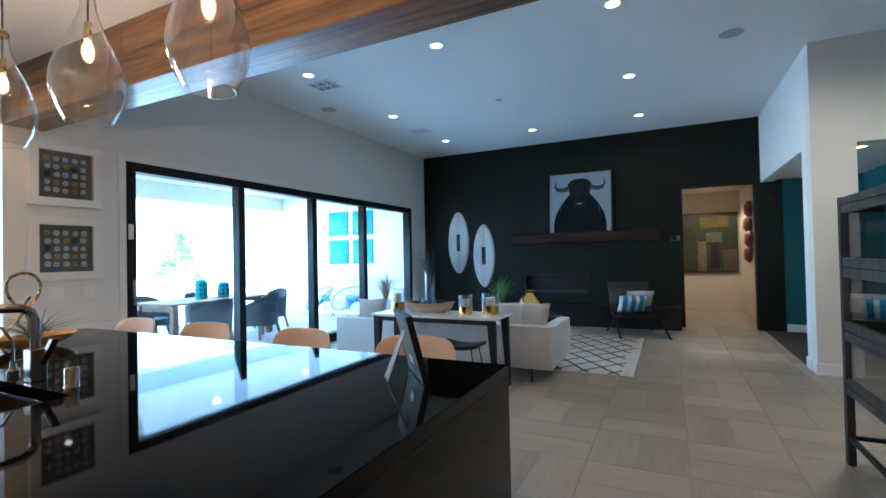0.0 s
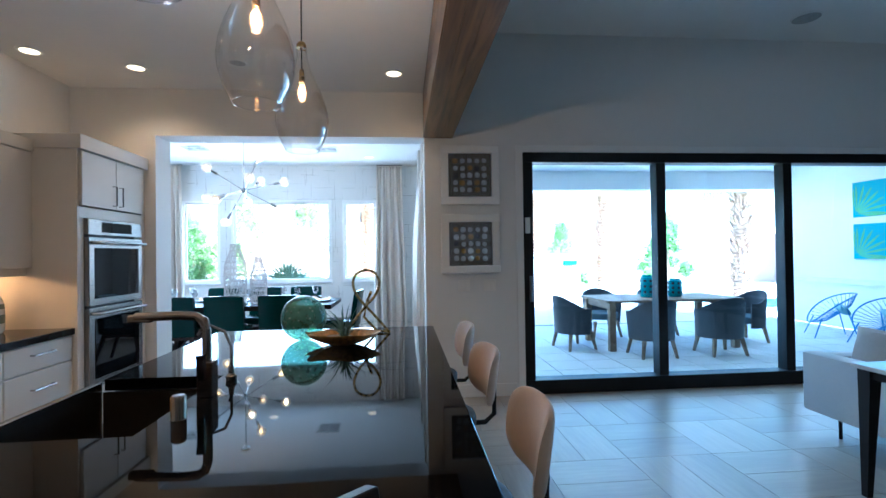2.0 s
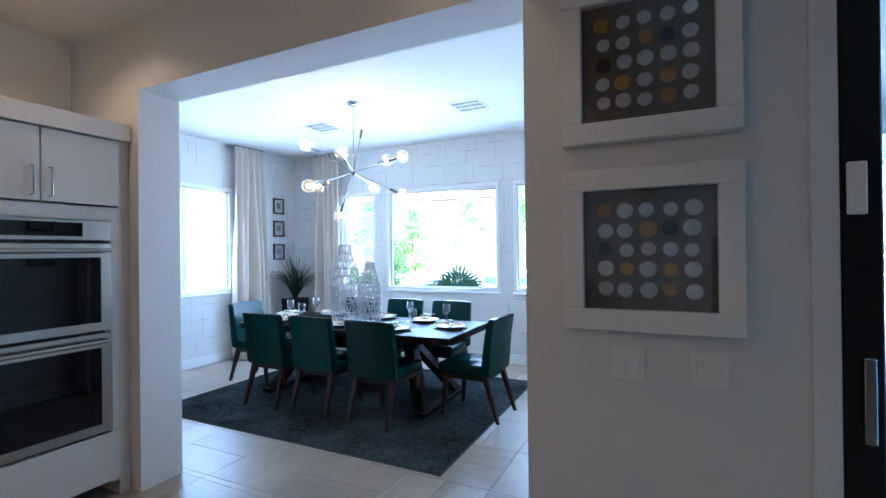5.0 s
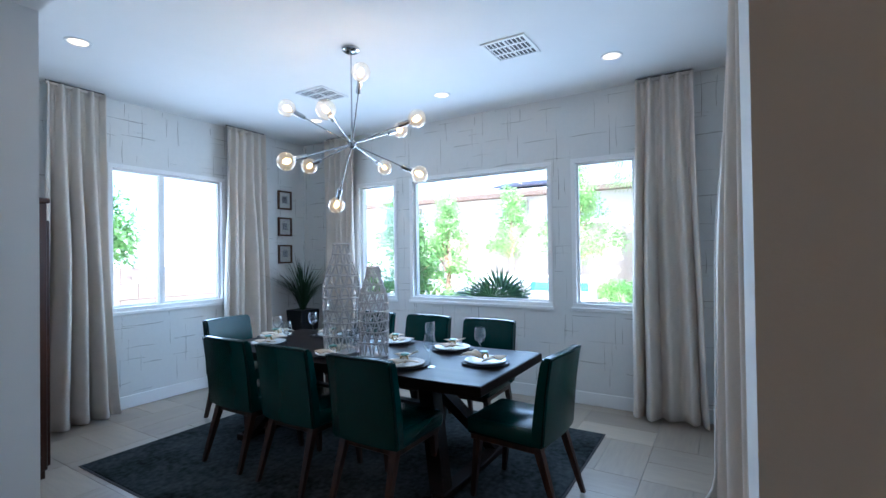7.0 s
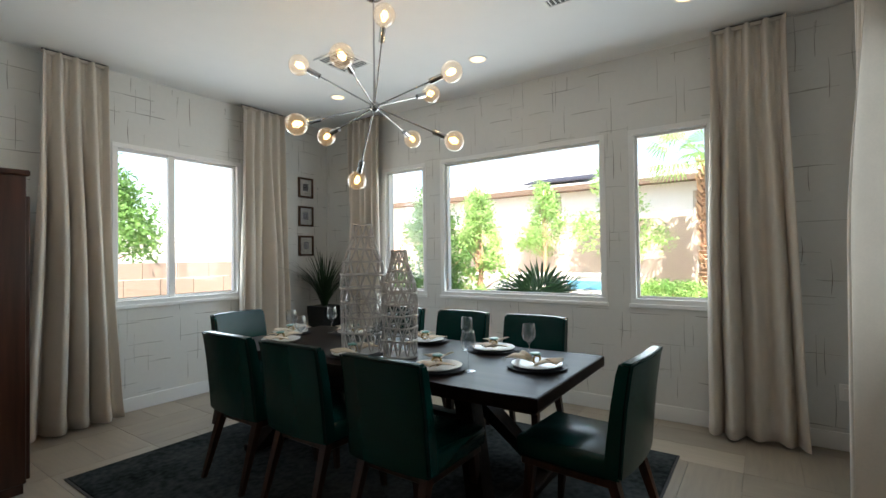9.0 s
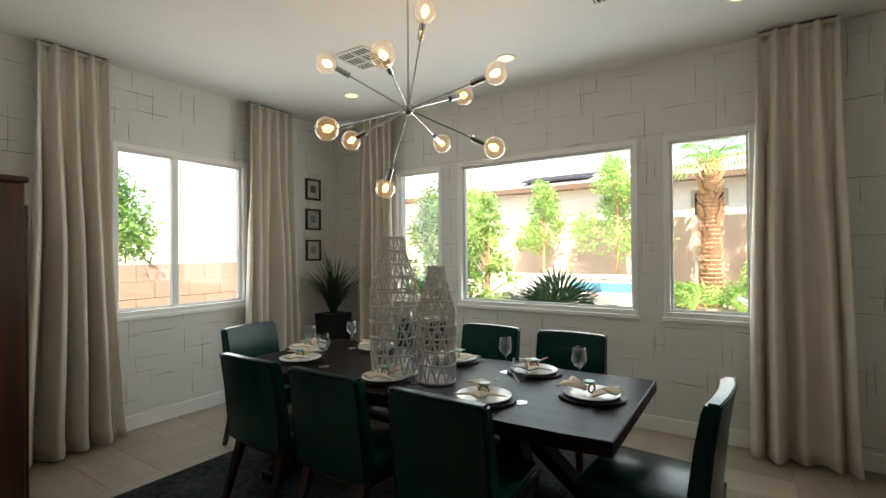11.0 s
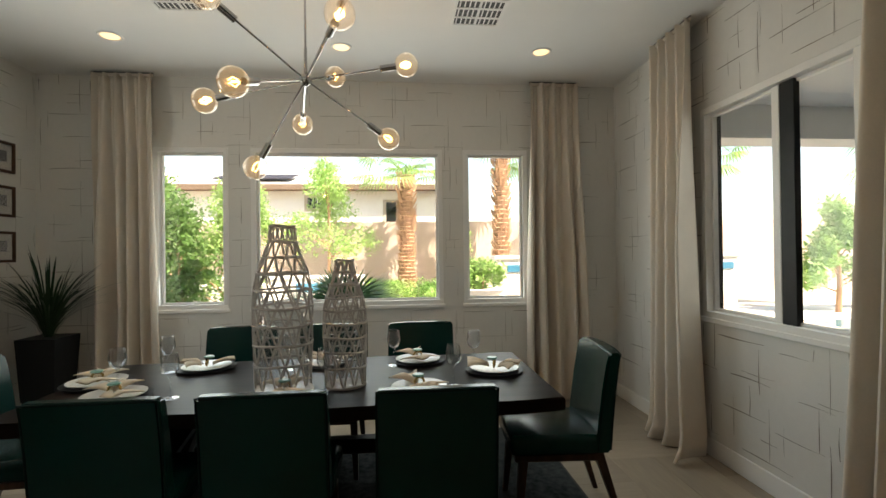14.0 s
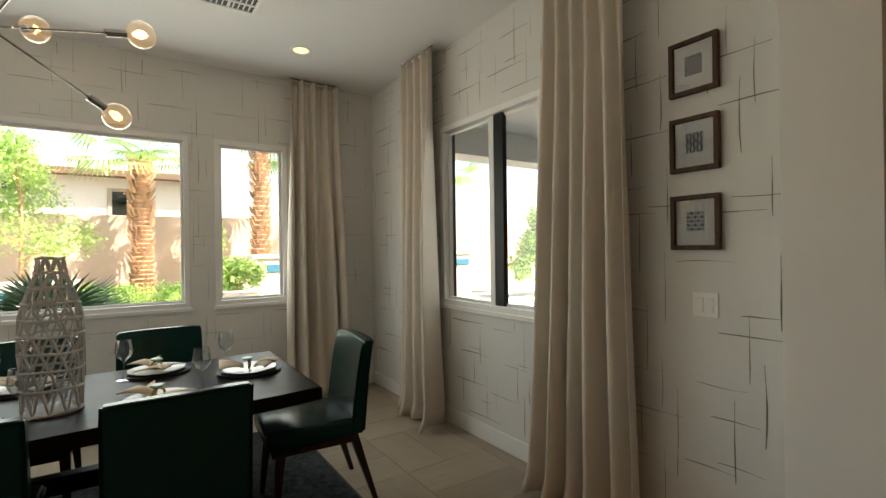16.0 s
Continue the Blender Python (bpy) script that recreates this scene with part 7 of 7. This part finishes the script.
block_wall("wall_garden_south", -14.8, -6.6, -3.0, -6.6, 1.5, "tan concrete block garden wall")
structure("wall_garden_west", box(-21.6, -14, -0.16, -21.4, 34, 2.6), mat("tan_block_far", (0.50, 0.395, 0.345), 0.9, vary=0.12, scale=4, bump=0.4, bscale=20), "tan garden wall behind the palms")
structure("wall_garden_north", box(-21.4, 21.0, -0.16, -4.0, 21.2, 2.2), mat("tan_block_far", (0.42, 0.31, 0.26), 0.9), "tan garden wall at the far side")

# neighbour's house
nh = thing("neighbour_house", "cream stucco house with low tiled roof and brown eaves", "house", -24.7, 0, -0.16)
part("wall", box(-9, -22, 0, 0, 3.3, 4.45), STUCCO, nh)
bm = B()
v = [bm.verts.new(p) for p in ((0.75, -23, 4.50), (0.75, 3.95, 4.50), (-10, 3.95, 4.50), (-10, -23, 4.50), (-4.6, -18, 5.95), (-4.6, -1.2, 5.95))]
for q in ((0, 1, 5, 4), (1, 2, 5), (2, 3, 4, 5), (3, 0, 4), (3, 2, 1, 0)):
    bm.faces.new([v[i] for i in q])
part("roof", bm, ROOFTILE, nh, "low pale tiled hip roof")
part("fascia", box(0.70, -23, 4.30, 0.78, 3.98, 4.52), mat("brown_fascia", (0.15, 0.10, 0.07), 0.7), nh, "brown timber fascia")
part("fascia", box(-9.9, 3.92, 4.30, 0.69, 3.99, 4.52), mat("brown_fascia", (0.15, 0.10, 0.07), 0.7), nh, "brown timber fascia")
part("soffit", box(0.0, -22.9, 4.33, 0.69, 3.9, 4.40), mat("brown_soffit", (0.16, 0.10, 0.065), 0.8), nh, "brown timber soffit")
TAUPE = mat("taupe_window_surround", (0.46, 0.40, 0.33), 0.9, vary=0.05)
for y, w, z0, z1 in ((-11.5, 0.55, 3.45, 4.15), (-5.45, 0.55, 3.45, 4.15), (-2.45, 0.55, 3.45, 4.15), (0.98, 0.62, 2.75, 3.95)):
    wd = part("window", box(0.0, y - w, z0, 0.06, y + w, z1, 0.01), TAUPE, nh, "taupe stucco window surround")
    part("pane", box(0.06, y - w + 0.14, z0 + 0.14, 0.07, y + w - 0.14, z1 - 0.12), DARKGLASS, wd, "dark window glass")
    part("bar", box(0.07, y - 0.02, z0 + 0.14, 0.085, y + 0.02, z1 - 0.12), TRIM, wd)
bm = box(-1.7, -1.6, 0.0, 0.0, 1.6, 0.06)
bmesh.ops.transform(bm, matrix=pose(0.0, -5.2, 4.84, 0, 14.5, 0), verts=bm.verts)
part("solar_panel", bm, INK, nh, "dark solar panel")
h2 = thing("neighbour_house", "pale stucco house beyond the garden wall", "house", -14, -38, -0.16)
part("wall", box(-14, -6, 0, 12, 0, 3.0), STUCCO, h2)
part("roof", slab([(-15, -7), (13, -7), (13, 1), (-15, 1)], 3.0, 3.5), ROOFTILE, h2)


# planting
def leaf_cloud(parent, name, material, centres, n, size, seed):
    """A crown of many small leaves, in clumps with gaps between them."""
    rnd = random.Random(seed)
    vs, fs = [], []
    for c, r in centres:
        for i in range(n):
            d = Vector((rnd.gauss(0, 1), rnd.gauss(0, 1), rnd.gauss(0, 1))).normalized()
            p = Vector(c) + d * (r * rnd.uniform(0.35, 1.05)) * Vector((1, 1, 0.9)).length / 1.68
            a = Vector((rnd.uniform(-1, 1), rnd.uniform(-1, 1), rnd.uniform(-1, 0.4))).normalized()
            b = a.cross(d)
            if b.length < 0.1:
                continue
            b.normalize()
            s = size * rnd.uniform(0.6, 1.4)
            k = len(vs)
            vs += [p - a * s, p + b * s * 0.45, p + a * s, p - b * s * 0.45]
            fs.append((k, k + 1, k + 2, k + 3))
    me = bpy.data.meshes.new(name)
    me.from_pydata([tuple(q) for q in vs], [], fs)
    me.materials.append(material)
    ob = new(name, me)
    ob.parent = parent
    return ob


def tree(x, y, h, r, seed, material, label, low=0.3, n=75, leaf=0.08):
    rnd = random.Random(seed)
    c = thing("tree", label, "tree", x, y, -0.16)
    part("trunk", tube([(0, 0, 0), (0.03, 0.02, h * 0.3), (-0.02, 0.03, h * 0.6), (0.02, 0.0, h * 0.9)], [0.07, 0.055, 0.035, 0.012], 8), BARK, c, "", True)
    cs = []
    for k in range(28):
        t = low + (1 - low) * (k + rnd.random()) / 28
        a = rnd.uniform(0, 6.28)
        rr = r * (1.15 - t) * rnd.uniform(0.4, 1.0) * (1.3 if t < 0.7 else 1.0)
        p = (rr * math.cos(a), rr * math.sin(a), h * t)
        cs.append((p, r * rnd.uniform(0.25, 0.42)))
        if k % 2 == 0:
            part("limb", tube([(0, 0, h * t * 0.75), (p[0] * 0.5, p[1] * 0.5, h * t * 0.9), p], [0.025, 0.015, 0.005], 5), BARK, c)
    leaf_cloud(c, "crown", material, cs, int(n * 2.4), leaf * 0.76, seed)
    return c


def shrub(x, y, z, w, h, seed, material, label):
    rnd = random.Random(seed)
    c = thing("shrub", label, "shrub", x, y, z)
    cs = [((rnd.uniform(-w, w) * 0.5, rnd.uniform(-w, w) * 0.5, h * rnd.uniform(0.25, 0.8)), h * rnd.uniform(0.25, 0.4)) for _ in range(14)]
    part("stem", tube([(0, 0, -0.05), (0.02, 0, h * 0.5)], 0.02, 6), BARK, c)
    leaf_cloud(c, "foliage", material, cs, 150, 0.04, seed)
    return c


def fan_leaf(o, d, L, length, width, droop):
    """A palm leaf: its stalk and the pleated fan of leaflets at its end."""
    e = o + d * L
    bm = tube([o, o + d * L * 0.5 + Vector((0, 0, 0.04)), e], [0.015, 0.012, 0.008], 5)
    side = d.cross(Vector((0, 0, 1))).normalized()
    up = side.cross(d)
    for j in range(17):
        b = (j / 16 - 0.5) * 2.9
        q = (d * math.cos(b) + side * math.sin(b)).normalized()
        l2 = length * (1 - 0.22 * abs(b) / 1.45)
        w = q.cross(up).normalized() * width
        m1 = e + q * l2 * 0.6
        m2 = e + q * l2 + Vector((0, 0, -droop))
        bm.faces.new([bm.verts.new(t) for t in (e, m1 - w, m2, m1 + w)])
    return bm


def palm(x, y, h, seed, r=0.20):
    rnd = random.Random(seed)
    c = thing("palm_tree", "fan palm with a rough brown trunk", "palm tree", x, y, -0.16, group="garden palms")
    bm = B()
    n = 34
    for k in range(n):
        z0 = h * k / n
        rr = r * (1.35 - 0.45 * k / n) + rnd.uniform(-0.01, 0.01)
        lathe([(rr * 0.86, z0), (rr * 1.08, z0 + h / n * 0.75), (rr * 0.9, z0 + h / n)], 14, (0, 0, 0), bm)
    part("trunk", bm, BARK, c, "", False)
    bm = B()
    for k in range(260):
        a, z = rnd.uniform(0, 6.28), rnd.uniform(h * 0.12, h)
        rr = r * 1.02
        p = Vector((rr * math.cos(a), rr * math.sin(a), z))
        bar(tuple(p), tuple(p + Vector((0.13 * math.cos(a), 0.13 * math.sin(a), 0.20))), 0.075, 0.02, bm)
    part("leaf_boots", bm, BARK, c, "old cut leaf bases")
    for k in range(26):
        a = 2.4 * k + rnd.uniform(-0.2, 0.2)
        el = rnd.uniform(-0.5, 1.2)
        L = rnd.uniform(0.9, 1.4)
        d = Vector((math.cos(a) * math.cos(el), math.sin(a) * math.cos(el), math.sin(el)))
        o = Vector((0, 0, h))
        bm = fan_leaf(o, d, L, 0.95, 0.032, 0.32)
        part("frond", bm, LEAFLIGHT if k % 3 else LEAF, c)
    return c


palm(-20.0, 1.29, 4.26, 1, 0.23)
palm(-20.0, 4.57, 5.24, 2, 0.23)
palm(-20.0, 8.5, 4.95, 5, 0.25)
palm(-20.0, 11.7, 4.8, 3, 0.25)
palm(-13.5, 13.2, 4.2, 4, 0.20)
GT = "slender airy leafy garden tree"
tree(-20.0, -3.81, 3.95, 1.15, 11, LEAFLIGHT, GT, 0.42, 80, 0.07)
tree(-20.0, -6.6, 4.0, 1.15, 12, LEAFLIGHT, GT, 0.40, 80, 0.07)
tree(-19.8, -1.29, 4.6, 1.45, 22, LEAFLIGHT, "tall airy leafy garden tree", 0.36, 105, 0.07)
tree(-11.9, -1.75, 2.65, 0.62, 23, LEAFLIGHT, GT, 0.25, 70, 0.045)
tree(-11.6, -2.75, 2.75, 0.95, 13, LEAF, "full leafy garden tree", 0.10, 120, 0.05)
tree(-11.2, -2.15, 2.35, 0.72, 14, LEAF, "bushy green garden tree", 0.10, 120, 0.045)
tree(-20.2, 2.98, 2.95, 0.90, 15, LEAFLIGHT, GT, 0.52, 45, 0.07)
tree(-7.80, -7.4, 3.9, 1.25, 16, LEAF, "green tree beyond the garden block wall", 0.45, 130, 0.06)
tree(-20.4, 6.65, 2.6, 0.65, 17, LEAFLIGHT, GT, 0.6, 60, 0.075)
tree(-13.9, 11.0, 2.6, 0.8, 18, LEAFLIGHT, GT)
tree(-20.4, 9.85, 2.8, 0.75, 19, LEAFLIGHT, GT, 0.56, 60, 0.075)
tree(-12.0, -30.0, 4.6, 2.2, 28, LEAF, "round tree far beyond the wall", 0.3, 120, 0.2)
PALMLEAF = mat("fan_palm_leaf", (0.05, 0.13, 0.04), 0.45, vary=0.4, scale=6)
ag2 = thing("fan_palm_shrub", "low spiky fan palm outside the window", "shrub", -9.75, 0.36, 0)
rnd = random.Random(61)
for k in range(16):
    az = 2.4 * k + rnd.uniform(-0.25, 0.25)
    el = rnd.uniform(0.30, 1.35)
    d = Vector((math.cos(az) * math.cos(el), math.sin(az) * math.cos(el), math.sin(el)))
    part("frond", fan_leaf(Vector((0, 0, 0.50)), d, rnd.uniform(0.30, 0.55), 0.52, 0.017, 0.05), PALMLEAF, ag2)
part("stem", tube([(0, 0, 0), (0, 0, 0.54)], 0.06, 8), BARK, ag2)
shrub(-12.3, 2.47, 0.76, 0.5, 0.6, 71, LEAFLIGHT, "lime green trailing shrub in a bowl")
bwl = thing("stone_bowl", "wide white stone planting bowl on a plinth", "planter", -12.3, 2.47, 0)
part("plinth", box(-0.25, -0.25, 0, 0.25, 0.25, 0.62), POOLSTONE, bwl)
part("bowl", lathe([(0, 0.62), (0.20, 0.62), (0.42, 0.80), (0.40, 0.82), (0.2, 0.74), (0, 0.72)], 28), POOLSTONE, bwl, "", True)
for k, (x, y) in enumerate(((-19.2, 0.4), (-19.0, 1.0), (-19.1, 1.9), (-18.6, 2.4), (-19.4, -2.9), (-19.4, -0.2), (-20.6, 5.6), (-20.6, 7.6), (-20.6, 10.8), (-12.6, 15.5), (-9.8, 17.0), (-11.0, 18.5), (-7.4, 19.2))):
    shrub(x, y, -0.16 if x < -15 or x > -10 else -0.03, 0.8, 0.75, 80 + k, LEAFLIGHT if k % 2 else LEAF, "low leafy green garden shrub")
for k, (x, y) in enumerate(((-18.3, 0.35), (-18.5, 0.95), (-18.1, 2.05), (-18.4, 2.75), (-18.6, 3.7), (-18.2, 5.3))):
    og = thing("grass_clump", "low arching yellow-green ornamental grass clump", "plant", x, y, -0.16, group="garden grass clumps")
    blades(70, 0.75, 1.1, (0, 0, 0), 0.010, LEAFLIGHT, og, 120 + k)
shrub(-11.0, -2.25, 0.0, 0.9, 1.45, 96, LEAF, "dense leafy shrub outside the window")
shrub(-8.2, -5.9, -0.15, 0.6, 0.6, 97, LEAFLIGHT, "low shrub before the block wall")
shrub(-9.6, -5.9, -0.1, 0.6, 0.7, 98, LEAFLIGHT, "low shrub before the block wall")

structure("floor_carpet", box(EX + 0.002, 7.6, -0.009, 3.3, NY, 0.004), mat("dark_brown_carpet", (0.055, 0.045, 0.036), 0.95, vary=0.25, scale=12, bump=0.5, bscale=180), "dark brown carpet of the next room")

# ---- floor tiles and pavers: pieces of the floors ----


def lay(parent, regions, cell, gap, z0, z1, material, name, weave=True):
    """Tiles two to a square, turned from square to square, cut off at the regions' edges."""
    shapes = {}
    for (x0, y0, x1, y1) in regions:
        i0, i1 = math.floor(x0 / cell), math.ceil(x1 / cell)
        j0, j1 = math.floor(y0 / cell), math.ceil(y1 / cell)
        for i in range(i0, i1):
            for j in range(j0, j1):
                X, Y = i * cell, j * cell
                if not weave:
                    rects = [(X, Y, X + cell, Y + cell)]
                elif (i + j) % 2:
                    rects = [(X, Y, X + cell / 2, Y + cell), (X + cell / 2, Y, X + cell, Y + cell)]
                else:
                    rects = [(X, Y, X + cell, Y + cell / 2), (X, Y + cell / 2, X + cell, Y + cell)]
                for a, b, c, d in rects:
                    a, b, c, d = max(a, x0), max(b, y0), min(c, x1), min(d, y1)
                    w, h = c - a - gap, d - b - gap
                    if w < 0.02 or h < 0.02:
                        continue
                    turned = w > h
                    key = (round(min(w, h), 3), round(max(w, h), 3))
                    if key not in shapes:
                        bm = box(-key[0] / 2, -key[1] / 2, z0, key[0] / 2, key[1] / 2, z1)
                        me = bpy.data.meshes.new(name)
                        bm.to_mesh(me)
                        bm.free()
                        me.materials.append(material)
                        shapes[key] = me
                    o = new(name, shapes[key])
                    o.parent = parent
                    o.matrix_world = pose((a + c) / 2, (b + d) / 2, 0, 0, 0, 90 if turned else 0)


floor = tagged(new("floor"), "greige porcelain tile floor laid in a basket weave", "floor", "", "structure")
lay(floor, [(WX, -0.33, EX, NY), (DX, DS, DE, DN), (DE, OY0, WX, OY1), (EX, 2.0, 3.3, 7.42)], 0.61, 0.003, -0.009, 0.0, TILE, "tile")
lay(floor, [(-0.4, NY, 2.0, 13.6)], 0.61, 0.003, -0.009, 0.0, TILE, "tile")
patio = tagged(new("patio_floor"), "pale square patio pavers", "pavement", "", "structure")
lay(patio, [(-10.2, DN + 0.12, -4.74, 10.6)], 0.46, 0.010, -0.05, -0.02, PAVER, "paver", False)
